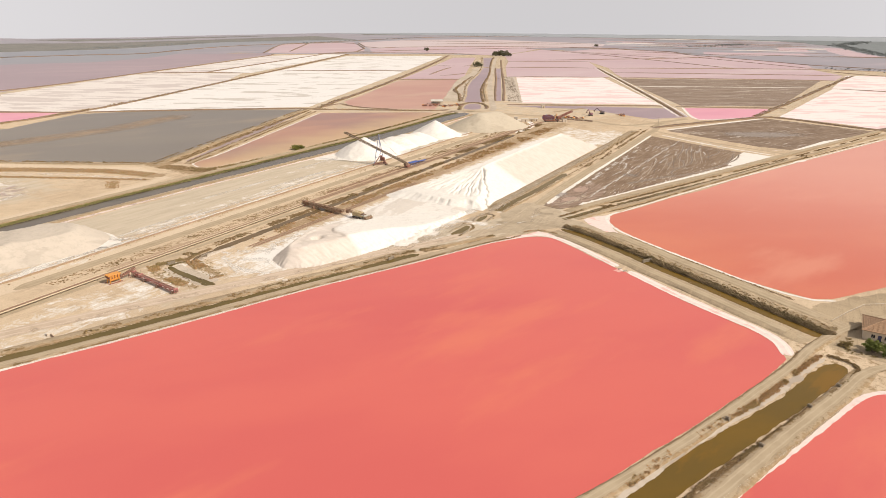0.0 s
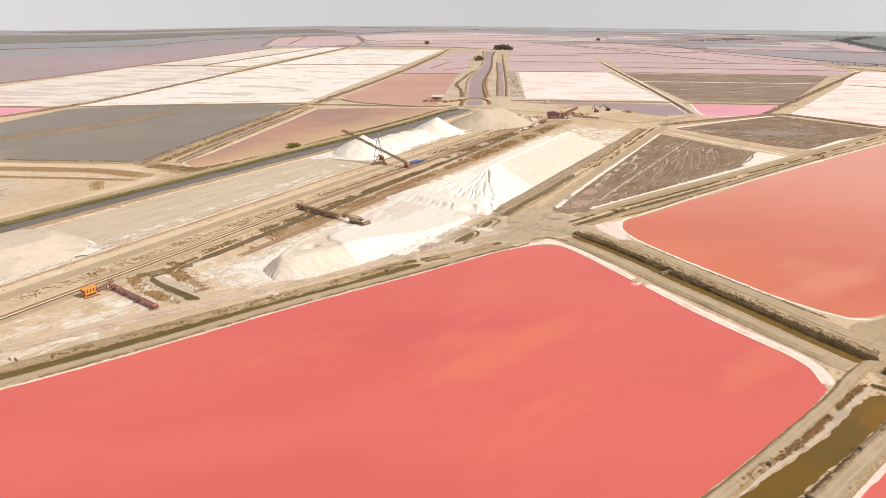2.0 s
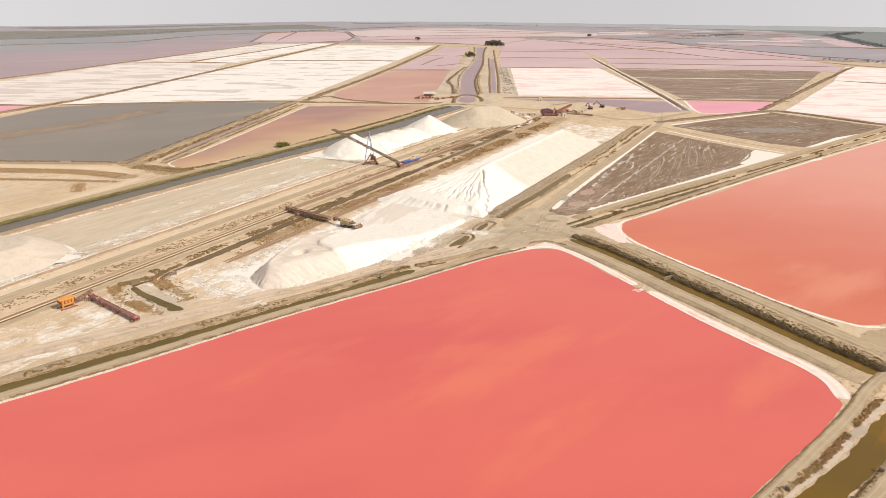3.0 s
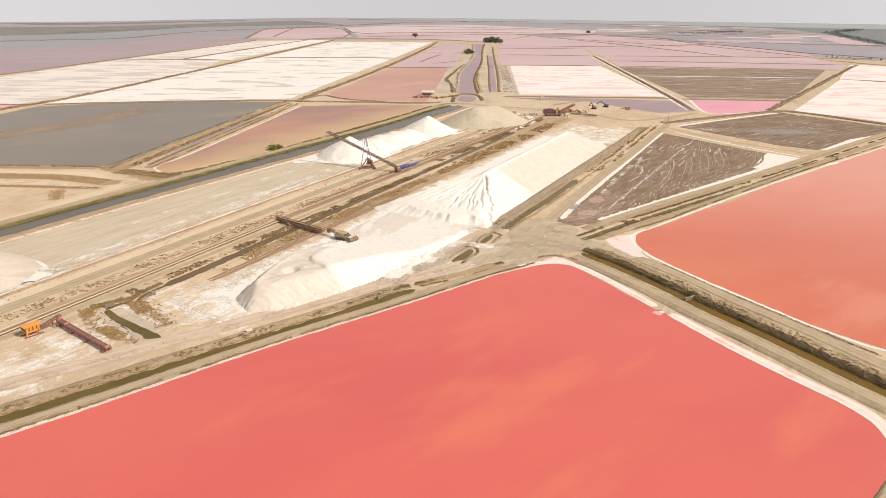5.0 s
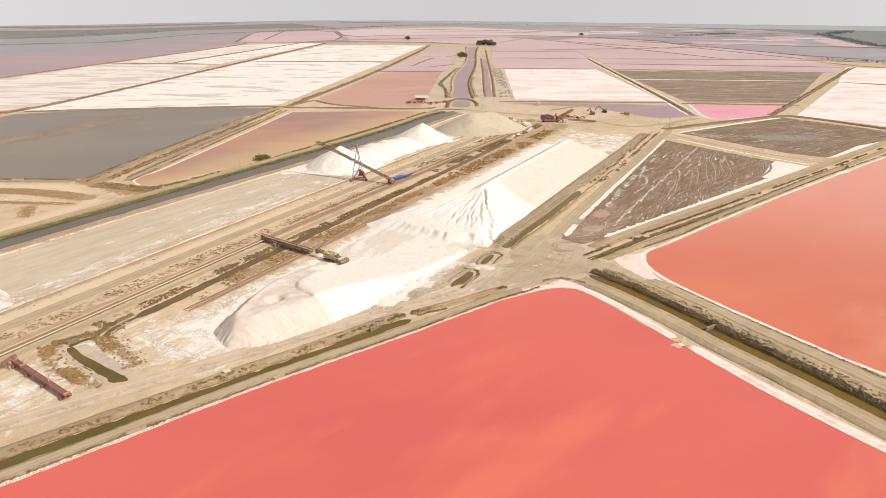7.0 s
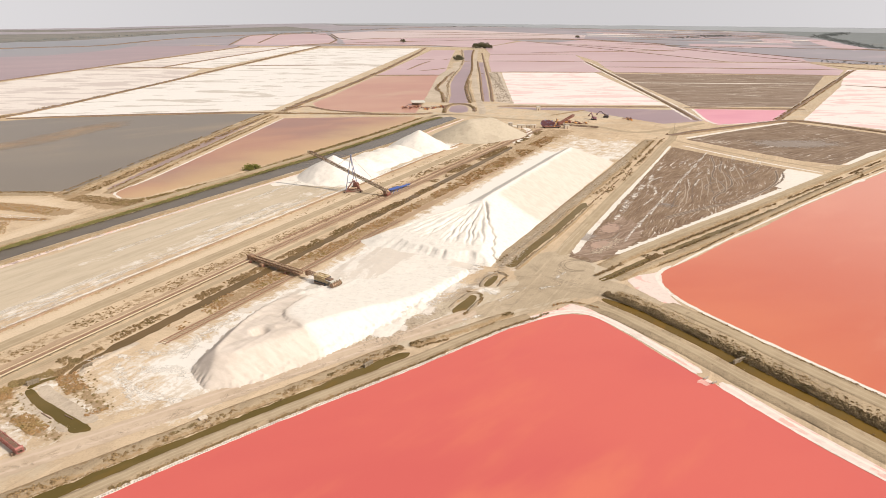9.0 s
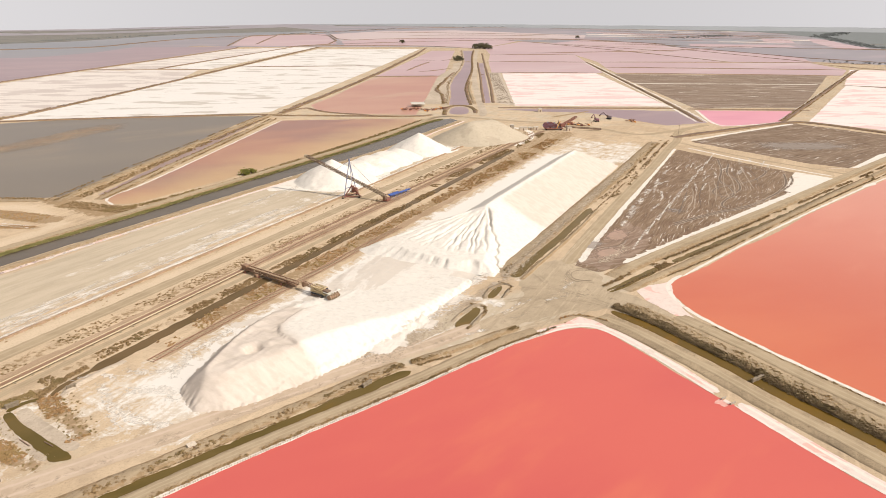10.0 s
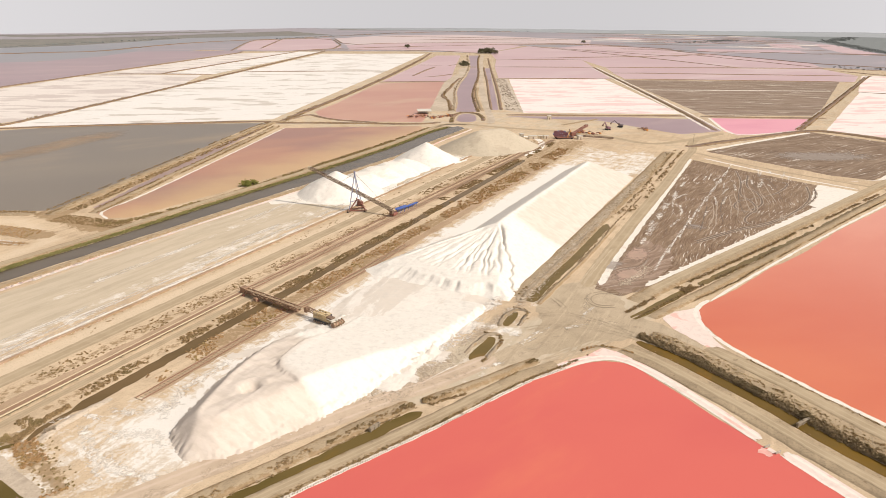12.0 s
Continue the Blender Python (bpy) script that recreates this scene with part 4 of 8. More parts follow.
for pts, wd in (([(12, 292), (26, 303), (38, 314), (48, 330), (54, 346)], 4.0), ([(16, 302), (30, 312), (46, 322), (60, 330)], 4.0), ([(46, 316), (50, 328), (51, 340), (58, 358)], 3.0),
                ([(-60, 240), (-30, 262), (-6, 281), (14, 296)], 4.0), ([(50, 322), (60, 324), (70, 316), (76, 306)], 4.0), ([(-140, 178), (-100, 210), (-60, 240)], 5.0)):
    smear(pts, wd, 0.085, DUST_FILM, "pale dust scuffed over the dirt road", "dust film")
SWIRLS = ([(35.5, 295.8), (44, 311.1), (53.7, 328.8), (52.9, 343.8)], [(14.6, 295.5), (29, 310.9), (39.6, 328.6), (54.3, 360.7), (76, 402)], [(28.5, 295.7), (44.2, 303.3), (60.2, 315.6), (62.6, 324.4), (72.7, 331.6)],
          [(16.7, 286), (32, 298), (49.6, 311.2), (61.8, 329), (82, 350)], [(33, 330), (42, 332), (52, 326), (60, 318), (70, 306)], [(26, 318), (36, 322), (48, 320), (60, 314), (72, 303)], [(40, 345), (44, 334), (40, 322), (30, 312), (16, 300)])
for k, pts in enumerate(SWIRLS):
    for o, mat in ((-0.9, SCUFF_LINE), (0.9, SCUFF_LINE)):
        strip("tyre_mark", offset(chaikin(pts, 3), o), 0.6, 0.105 + 0.003 * k, mat, "tyre line curving over the dusty junction", "tyre mark", rounding=0, step=1.2, amp=0.3, scale=0.3)
for pts, wd in (([(21, 304), (26, 310), (31, 316), (35, 321)], 3.4), ([(8, 290), (12, 292.4), (17, 295)], 2.4), ([(39, 318), (43, 320.2), (48, 322)], 2.0), ([(16, 319), (20, 316), (25, 311)], 4.0), ([(47, 326), (50, 332), (54, 337)], 2.2)):
    smear(pts, wd, 0.095, SALT_FILM, "white salt scuffed over the road", step=0.7)
for pts, wd in (([(-92, 268), (-84, 266), (-78, 268), (-72, 272)], 4.0), ([(-90, 258), (-82, 256), (-75, 258), (-70, 250)], 6.0), ([(-86, 250), (-80, 244), (-72, 240), (-62, 240)], 5.0), ([(-96, 262), (-88, 252), (-80, 238)], 4.0),
                ([(-78, 276), (-72, 284), (-66, 296)], 4.5), ([(-74, 262), (-77, 270), (-73, 280)], 4.5), ([(-66, 241), (-56, 243), (-44, 252), (-32, 264)], 4.0), ([(-104, 262), (-96, 266), (-90, 262)], 3.0)):
    smear(pts, wd, 0.05, SALT_FILM, "wisps of white salt swept over the silt", step=0.9)
smear([(-290, 390), (-268, 374), (-254, 360), (-244, 345), (-234, 325)], 34, 0.03, PINK_FILM, "pinkish lilac stain of a dry pan", "salt film", 3)
smear([(-262, 330), (-246, 345), (-245, 356), (-240, 363)], 9, 0.035, SALT_FILM, "white salt lens on the dry pan", step=1.2)
for o in (-1.4, 1.6):
    smear([(-380, 411 + o), (-290, 411.5 + o), (-260, 411.7 + o), (-225, 409 + o), (-188, 400 + o)], 2.0, 0.06, SALT_FILM, "pale wheel line of a sandy track")
for pts, wd in (([(-198, 290), (-183, 289), (-168, 289), (-150, 278), (-140, 284)], 7), ([(-170, 288), (-156, 276), (-148, 268)], 9), ([(-175, 214), (-169.6, 225), (-162.4, 243), (-153, 263.7), (-141.6, 280.5), (-128, 306)], 4.0), ([(-190, 292), (-176, 284), (-162, 276)], 5)):
    smear(pts, wd, 0.3 if wd > 4 else 0.06, SALT_FILM, "white salt spilled round the old heap", step=1.2)
smear([uv(150, -309), uv(260, -309.5), uv(400, -310), uv(560, -309)], 5.0, 0.05, PINK_FILM, "pinkish salt band along the canal bank", "salt film", 3)
smear([uv(240, -307.5), uv(330, -308), uv(470, -308.5), uv(560, -308)], 2.4, 0.06, SALT_FILM, "white salt line along the canal bank")
smear([uv(296, -140.5), uv(330, -140), uv(372, -142), uv(420, -143)], 7, 0.62, SALT_FILM, "crumbled white salt along the yard edge", step=1.0)
smear([uv(258, -145), uv(280, -141), uv(300, -139.5)], 7, 0.1, SALT_FILM, "crumbled white salt along the yard edge", step=1.0)
for k, (u0, v0) in enumerate(((110, -257), (150, -258.5), (200, -260.5), (255, -262), (310, -264.5), (370, -266), (430, -268), (490, -270), (180, -266), (290, -271), (380, -276), (250, -285), (340, -292), (430, -286))):
    smear([uv(u0, v0), uv(u0 + 30, v0 - 0.8), uv(u0 + 62, v0 - 1.4)], 3.4 if k < 8 else 5.0, 0.04, STREAK_FILM, "long streak of dried salt on the stacking yard")

# ---- ploughed mud fields ----
MUD_EDGE = [(58, 354), (66, 347), (74, 351), (96, 370), (136, 408), (179, 445), (224, 482), (259, 513), (241, 530), (210, 573), (189, 606), (147, 527), (102, 440)]
sheet("mud_field", MUD_EDGE, W + 0.01, MUD, "dark brown ploughed mud with curling wheel marks", "mud field", 2.5, 0.7, 0.2)
sheet("mud_field", [(212, 640), (350, 742), (421, 656), (288, 546), (268, 558)], W + 0.01, MUD_EAST, "drained brown mud pan with pale streaks", "mud field", 4, 1.2, 0.1)
smear([(246, 628), (270, 626), (296, 624), (322, 630), (350, 640)], 44, W + 0.02, PUDDLE_GREY, "smooth grey mud patch in the drained pan", "mud film", 4)
teeth, rng = [], random.Random(4)
for k in range(22):  # stepped inner edge of the salt left along the field
    a = Vector((82, 357)).lerp(Vector((214.5, 475.5)), k / 22)
    b = Vector((82, 357)).lerp(Vector((214.5, 475.5)), (k + 0.96) / 22)
    up = Vector((0, 4.4 + (1.5 if k < 5 else 0) + rng.uniform(-1.0, 1.0)))
    teeth += [a + Vector((-0.6, 0.5)), a + Vector((-0.6, 0.5)) + up, b + Vector((-1.2, 1.6))]
sheet("salt_crust", [(74, 349)] + [tuple(p) for p in teeth] + [(216, 475), (206, 465)], W + 0.03, CRUST_WHITE, "saw-toothed white salt strip beside the mud field", "salt crust", 3, 0.1, 0.4)
strip("salt_crust", [(79, 357.5), (110, 385), (150, 421), (190, 456.5), (212, 476.5)], 2.4, W + 0.034, CRUST_WHITE, "white salt strip along the dyke foot", "salt crust", step=1.5, amp=0.4)
sheet("mud_field", [(60, 358), (67, 350), (80, 359), (92, 373), (100, 390), (103, 404), (96, 414), (88, 404), (74, 384)], W + 0.018, MUD_TIP, "smeared grey-brown mud at the tip of the field", "mud field", 1.6, 3.0, 0.12)
smear([(66, 356), (74, 362), (82, 372), (88, 384)], 7, W + 0.026, CLOD_FILM, "thin salt smear on the mud")
smear([(80, 384), (87, 396), (93, 406)], 13, W + 0.022, PUDDLE_TAN, "tan-pink dried puddle in the mud", "mud film", 1.5)
smear([(66, 362), (75, 369), (86, 378)], 12, W + 0.022, PUDDLE_TAN, "tan-pink dried puddle in the mud", "mud film", 1.5)
smear([(66, 372), (71, 380), (77, 390)], 10, W + 0.023, PUDDLE_GREY, "blue-grey smear of wet mud", "mud film", 1.5)
smear([(122, 432), (128, 437), (135, 443)], 13, W + 0.023, PUDDLE_GREY, "blue-grey smear of wet mud", "mud film", 1.5)
for x, y, dx, dy, wd in ((98, 420, 10, 20, 5.0), (112, 448, 9, 18, 5.0), (122, 468, 8, 17, 4.5), (104, 436, 7, 12, 3.4), (136, 494, 9, 18, 3.2), (150, 520, 8, 16, 3.0), (160, 500, 7, 14, 2.2), (172, 540, 7, 13, 2.2), (92, 408, 6, 12, 3.0)):
    smear([(x, y), (x + dx / 2, y + dy / 2 + 1), (x + dx, y + dy)], wd, W + 0.03, SALT_FILM, "ragged white salt patch beside the road", step=0.8)
sheet("salt_crust", [(243, 532), (260, 513), (236, 490), (213, 472), (210, 482), (222, 500), (230, 514)], W + 0.026, CRUST_WHITE, "white corner of salt left in the mud field", "salt crust", 2, 0.6, 0.2)
strip("salt_crust", [(61, 358), (76, 391), (103, 443), (147, 529), (188, 609)], 3.0, W + 0.03, CRUST_WHITE, "white salt strip along the road", "salt crust", step=1.5, amp=0.6)
strip("salt_crust", [(200, 612), (232, 556), (262, 520)], 2.4, W + 0.03, CRUST_WHITE, "white salt strip along the road", "salt crust", step=1.5, amp=0.6)
sheet("salt_crust", [(291, 547), (268, 541), (300, 548), (352, 592), (400, 632), (340, 594)], W + 0.03, CRUST_WHITE, "white wedge of salt at the field edge", "salt crust", 3, 0.6, 0.2)
strip("salt_crust", [(214, 645), (280, 693), (348, 739)], 4.0, W + 0.03, CRUST_WHITE, "white salt strip under a dyke", "salt crust", step=2, amp=0.7)


def wheel_mark(pts, wd=0.4):
    # dark centre line between two paler side lines
    for o, mat, z in ((0, RUT_DARK, 0.034), (-0.75, RUT, 0.042), (0.75, RUT, 0.042)):
        strip("wheel_mark", offset(chaikin(pts, 3), o), 0.9 if not o else wd, W + z, mat, "curling wheel mark pressed into the mud", "wheel mark", rounding=0, step=1.2, amp=0.3)


wheel_mark([(206.3, 571.2), (194.4, 533.8), (179.3, 504.4), (180.5, 490), (176.3, 471.2), (166, 460.9), (158, 448.9), (159, 442.2)])
wheel_mark([(176, 464), (165.8, 466.1), (163.4, 475.8), (172.9, 489.7), (181.8, 492.9), (192.1, 499.1), (205.8, 508.6), (224.6, 531.9), (222.2, 538.6), (215.4, 548.9), (210.2, 545.1)])
wheel_mark([(231.9, 525.6), (221.6, 500.4), (205, 477.5), (184.6, 456.8), (169.7, 442.6), (149.9, 433.4), (132.1, 420.7), (118.6, 410.9)])
wheel_mark([(208, 556), (192.4, 523.7), (193, 511.1), (190.6, 499), (184, 482), (172, 470)])
wheel_mark([(234, 520), (226, 502), (209, 481), (188, 461), (173, 447), (152, 436.5), (134, 424), (120, 414)], 0.3)
for k in range(13):  # passes of the plough, bending together
    a, b = Vector((128 + 6.0 * k, 430 + 5.2 * k)), Vector((150 + 5.6 * k, 478 + 6.0 * k))
    m = a.lerp(b, 0.5) + Vector((2.2 * math.sin(k * 1.7), 0))
    strip("wheel_mark", [a, m, b], 0.55, W + 0.031 + 0.001 * k, RUT if k % 3 else RUT_DARK, "faint furrow line across the mud", "wheel mark", step=1.6, amp=0.35)
for o in (-0.9, 0.9):
    strip("wheel_mark", offset(chaikin([(66, 350), (56, 350), (52.5, 343), (55, 337), (61.5, 337)], 3), o), 0.5, 0.12, CLOD, "churned wheel line at the tip of the field", "wheel mark", rounding=0, step=0.9, amp=0.3)
for k in range(9):  # pale salt lines between passes of the plough
    a = Vector((205 - 13 * k, 580 - 22.5 * k))
    smear([a + Vector((6, 10)), a, a + Vector((-14, -27))], 1.9, W + 0.03, SALT_FILM, "broken salt line across the mud", step=1.0)
for k in range(34):
    x = rng.uniform(96, 230)
    y = 410 + (x - 96) * 0.93 + rng.uniform(4, 75) * (1 if x < 190 else 0.5)
    if y < 352 + 1.98 * (x - 58) - 8:
        smear([(x, y), (x + 3, y + 6), (x + rng.uniform(5, 11), y + rng.uniform(10, 22))], 2.2, W + 0.028, SALT_FILM, "short pale salt fleck in the mud", step=0.8)

# ---- middle distance: ponds, pans and their dykes ----
def pond(pts, mat, label, z=W, name="pond", **kw):
    sheet(name, pts, z, mat, label, name.replace("_", " "), kw.pop("step", 6), kw.pop("amp", 1.0), kw.pop("scale", 0.06), **kw)


pond([(-181, 452), (-172, 476), (-141, 728), (-18, 750), (-12, 727), (-57, 637), (-87, 577), (-111, 529), (-131, 491), (-147, 466), (-158, 444), (-170, 441)], BRINE_RUST, "rust-orange brine pond with muddy drifts")
strip("salt_crust", [(-170, 440), (-181, 453), (-172, 478), (-157, 600), (-141, 730)], 1.4, W + 0.02, CRUST_WHITE, "white salt line along the rusty pond", "salt crust", step=3, amp=0.5)
pond([(-187, 459), (-183, 523), (-166, 737), (-159, 742), (-174, 536), (-180, 463)], BROWN_MAUVE, "narrow mauve strip of brine between two dykes")
pond([(-560, 400), (-399, 590), (-388, 690), (-309, 736), (-164, 755), (-173, 728), (-190, 570), (-201, 455), (-300, 446), (-420, 440)], BRINE_GREY, "wide grey brine pond, calm and shallow")
smear([(-420, 430), (-372, 488), (-334, 545), (-304, 600), (-288, 655), (-274, 725)], 46, W + 0.01, SHOAL_FILM, "long brownish shoal under shallow grey brine", "shoal", 6)
smear([(-420, 470), (-370, 500), (-340, 540)], 30, W + 0.01, SHOAL_FILM, "faint brownish shoal in grey brine", "shoal", 6)
dyke("dyke", [(-203, 446), (-194, 520), (-187, 572), (-175, 663), (-162, 752), (-148, 775)], 4.0, 8, 0.7, DYKE, "straight dyke with sandy crest and brown scrub")
dyke("dyke", [(-182, 450), (-176, 520), (-160, 640), (-150, 736)], 3.0, 7, 0.6, DYKE, "narrow dyke beside the rusty pond")
dyke("dyke", [(-420, 448), (-300, 444), (-212, 447)], 3.0, 6, 0.4, DYKE, "low bank with scrub along the grey pond")
dyke("dyke", [(-166, 757), (-100, 762), (-16, 760), (0, 776)], 3.0, 8, 0.7, FARDYKE, "scrubby dyke between two orange ponds")
pond([(-132, 838), (-122, 890), (-88, 1156), (11, 1186), (-4, 943), (-16, 774), (-60, 774), (-100, 784), (-122, 805)], BRINE_RED, "rust-red brine pond behind a curved dyke")
dyke("dyke", [(-152, 771), (-134, 820), (-120, 796), (-98, 778), (-60, 768)], 3.0, 6, 0.6, FARDYKE, "curved scrubby dyke round the red pond")
pond([(-86, 1182), (-40, 1540), (1, 1885), (63, 1903), (40, 1547), (20, 1199)], BRINE_PALE, "pale pink brine ponds with broken dykes")
dyke("dyke", [(-90, 1170), (15, 1192)], 5, 10, 0.8, FARDYKE, "dark dyke across the ponds")
CANAL_L = [(19, 852), (24, 942), (26, 1046), (35, 1165), (49, 1280), (60, 1400), (68, 1500), (73, 1620), (77, 1725), (84, 1905)]
CANAL_R = [(41, 852), (42, 944), (44, 1021), (54, 1139), (65, 1248), (76, 1400), (84, 1560), (97, 1764), (110, 1912)]
pond(CANAL_L + CANAL_R[::-1], BRINE_MAUVE, "straight mauve canal narrowing towards the horizon", name="canal_water", amp=1.6)
pond([(60, 870), (69, 1029), (79, 1186), (88, 1363), (94, 1480), (106, 1484), (103, 1452), (88, 1218), (76, 1008), (67, 870)], BRINE_MAUVE, "narrow mauve canal beside the road", name="canal_water")
sheet("silt_bank", [(-10, 862), (-2, 980), (8, 1146), (14, 1210), (28, 1290), (38, 1340), (44, 1460), (60, 1490), (58, 1400), (47, 1280), (33, 1165), (24, 1046), (22, 942), (17, 852)], W + 0.06, COLLAR, "pale uneven silt bank of the straight canal", "bank", 6, 1.5, 0.04)
dyke("dyke", [(13, 856), (14, 923), (12, 960), (6, 979), (6, 1017), (18, 1090), (24, 1160), (40, 1270)], 1.6, 4.5, 0.6, FARDYKE, "dark scrubby edge on the silt bank", amp=1.6, step=5)
dyke("dyke", [(p[0] - 2.2, p[1]) for p in CANAL_L], 1.4, 4.0, 0.5, COLLAR, "pale silt lip of the straight canal", amp=1.3, step=6)
dyke("dyke", [(p[0] + 2.2, p[1]) for p in CANAL_R], 1.4, 4.4, 0.8, FARDYKE, "dark uneven lip of the straight canal", amp=1.5, step=6)
dyke("dyke", [(48, 862), (49, 944), (50, 1010), (58, 1110)], 1.6, 4.6, 0.7, DYKE, "low silt ridge beside the canal", amp=1.6, step=6)
dyke("dyke", [(59, 870), (68, 1029), (78, 1186), (87, 1363), (95, 1509)], 1.4, 3.8, 0.6, FARDYKE, "dark lip of the narrow canal", amp=0.9, step=6)
dyke("dyke", [(70, 870), (83, 1053), (96, 1288), (114, 1609), (126, 1806)], 1.6, 4.4, 0.7, FARDYKE, "thin dyke beside the narrow canal", amp=0.9, step=6)
dyke("dyke", [(66, 1500), (75, 1508), (86, 1512)], 4, 7, 0.9, SAND, "pale earth dam across the canal", amp=0.5)
dyke("dyke", [(87, 1228), (80, 1226)], 3, 5, 0.8, FARDYKE, "small dam across the narrow canal", amp=0.3)
for pts in ([(-41, 1287), (-24, 1394), (-2, 1500)], [(-21, 1269), (3, 1287), (34, 1346)], [(-44, 1544), (10, 1544)], [(23, 1536), (41, 1572), (60, 1560)]):
    dyke("dyke", pts, 1.6, 4.6, 0.7, FARDYKE, "broken dark dyke in a pale pink pond", amp=1.6, step=7)
sheet("canal_water", [(17, 783), (19, 812), (23, 831), (32, 838), (38, 828), (39, 806), (36, 784), (28, 777)], W, BRINE_MAUVE, "round mauve basin at the canal head", "canal", 2, 0.4, 0.1, 1)
for pts in ([(12, 774), (14, 810), (20, 838), (32, 846), (42, 836), (46, 810), (44, 788)],):
    dyke("dyke", pts, 2, 5, 0.9, FARDYKE, "dark scrubby rim round the basin")

tufts("scrub", along([(12, 774), (14, 810), (20, 838), (32, 846), (42, 836), (46, 810), (44, 788)], 0.5, 3, 0.5, 1.2, 0.6, 0, 0.1, 98), GRASS, "olive scrub round the canal basin", 14)

# salt pans to the north-west
pond([(-394, 712), (-280, 742), (-164, 780), (-92, 1385), (-338, 1325), (-362, 1085)], PAN, "bright white salt pan with grey wet patches", W, "salt_pan")
pond([(-338, 1325), (-92, 1385), (-28, 1960), (-290, 1890)], PAN, "bright white salt pan", W, "salt_pan")
pond([(-578, 856), (-556, 1190), (-470, 1240), (-385, 1248), (-362, 1085), (-392, 760), (-414, 705), (-480, 694)], PAN_STAINED, "white salt pan streaked with grey brine", W, "salt_pan")
pond([(-552, 1200), (-490, 1845), (-372, 1960), (-455, 1260)], PAN_STAINED, "white salt pan, thin and stained", W, "salt_pan")
pond([(-450, 1262), (-366, 1965), (-305, 1985), (-372, 1262)], PAN, "white salt pan, narrow and bright", W, "salt_pan")
pond([(-640, 560), (-575, 690), (-470, 691), (-412, 699), (-424, 618), (-470, 560)], BRINE_MAGENTA, "pink brine strip beside the grey pond")
for pts, lab in (([(-560, 500), (-422, 610), (-398, 705), (-386, 752), (-359, 1086), (-301, 1987)], "long brown dyke between white salt pans"),
                 ([(-700, 780), (-592, 876), (-560, 1228), (-490, 1849), (-505, 1934)], "brown dyke along the salt pans"),
                 ([(-457, 1259), (-368, 1970)], "thin dyke between salt pans"),
                 ([(-152, 771), (-93, 1158), (-32, 1744), (-14, 2000)], "long dyke with a pale track"),
                 ([(-337, 1323), (-92, 1382)], "dark dyke across the salt pan"),
                 ([(-556, 1235), (-455, 1256), (-372, 1262)], "dark dyke across the salt pan"),
                 ([(-388, 705), (-280, 738), (-162, 766)], "low scrubby dyke at the salt pan edge"),
                 ([(-580, 690), (-478, 693), (-404, 702)], "low dyke under the salt pan")):
    dyke("dyke", pts, 4.0, 7.5, 0.9, FARDYKE, lab, amp=0.8, step=8)
pond([(-1150, 1100), (-800, 700), (-595, 886), (-566, 1244), (-500, 1930), (-538, 1978), (-750, 1865), (-742, 1662), (-780, 1487), (-860, 1427)], BRINE_MAUVE, "wide pale mauve brine pond")

# ponds and pans to the north-east
pond([(119, 1255), (284, 1281), (268, 857), (92, 850)], PAN_PINK, "white crystallising pan with pink drifts", W, "salt_pan")
pond([(99, 1266), (117, 1270), (115, 1222), (101, 990), (93, 850), (74, 870), (88, 1103)], PAN_GREY, "grey muddy edge of a salt pan", W + 0.01, "salt_pan", amp=2.5)
tufts("rubble", along([(84, 870), (94, 1050), (104, 1250)], 0.5, 16, 0.5, 1.3, 0.05, 0, 0.15, 97), CHUNK, "grey clods along the salt pan edge", 10)
pond([(70, 822), (194, 828), (274, 816), (266, 742), (220, 722), (194, 756), (164, 800), (107, 808)], BRINE_MAUVE, "mauve brine pond behind the works yard")
pond([(288, 827), (394, 829), (352, 758), (309, 735), (272, 720), (268, 740)], BRINE_MAGENTA, "bright magenta brine pond")
strip("salt_crust", [(288, 830), (270, 745), (272, 719), (309, 733), (345, 752)], 3.0, W + 0.02, CRUST_WHITE, "white salt rim of the magenta pond", "salt crust", step=3, amp=0.6)
dyke("dyke", [(72, 832), (194, 836), (270, 842)], 3, 8, 0.8, FARDYKE, "dark scrubby dyke below the salt pan")
dyke("dyke", [(282, 838), (340, 836), (418, 838)], 3, 8, 0.8, FARDYKE, "dark dyke above the magenta pond")
dyke("dyke", [(120, 768), (150, 796), (166, 812)], 2, 5, 0.5, DYKE, "pale spit of silt in the mauve pond")
pond([(310, 1266), (690, 1284), (419, 856), (292, 848)], MUD_FAR, "brown drained pan with pale salt streaks", W, "mud_field")
dyke("dyke", [(300, 1110), (590, 1128)], 2, 6, 0.3, CRUST_WHITE, "pale salt ridge across the drained pan")
pond([(812, 1422), (1000, 1400), (820, 1020), (640, 1110), (625, 1122)], PAN_PINK, "white salt pan with a pink flush", W, "salt_pan")
pond([(625, 1118), (640, 1104), (820, 1010), (560, 690), (430, 672), (421, 702), (373, 756)], PAN_PINK, "pink and white crystallising pan", W, "salt_pan")
pond([(103, 1268), (298, 1290), (326, 1538), (118, 1518)], BRINE_PALE, "pale pink brine pond")
pond([(119, 1528), (326, 1548), (352, 1795), (140, 1740)], BRINE_PALE, "pale pink brine pond")
pond([(322, 1290), (720, 1290), (800, 1412), (330, 1406)], BRINE_PALE, "pale pink brine strip")
pond([(334, 1416), (805, 1424), (830, 1600), (350, 1545)], BRINE_PALE, "pale pink brine strip")
pond([(352, 1556), (650, 1598), (547, 1925), (317, 2500), (150, 2055), (142, 1750), (352, 1800)], BRINE_PALE, "broad pale pink brine pond")
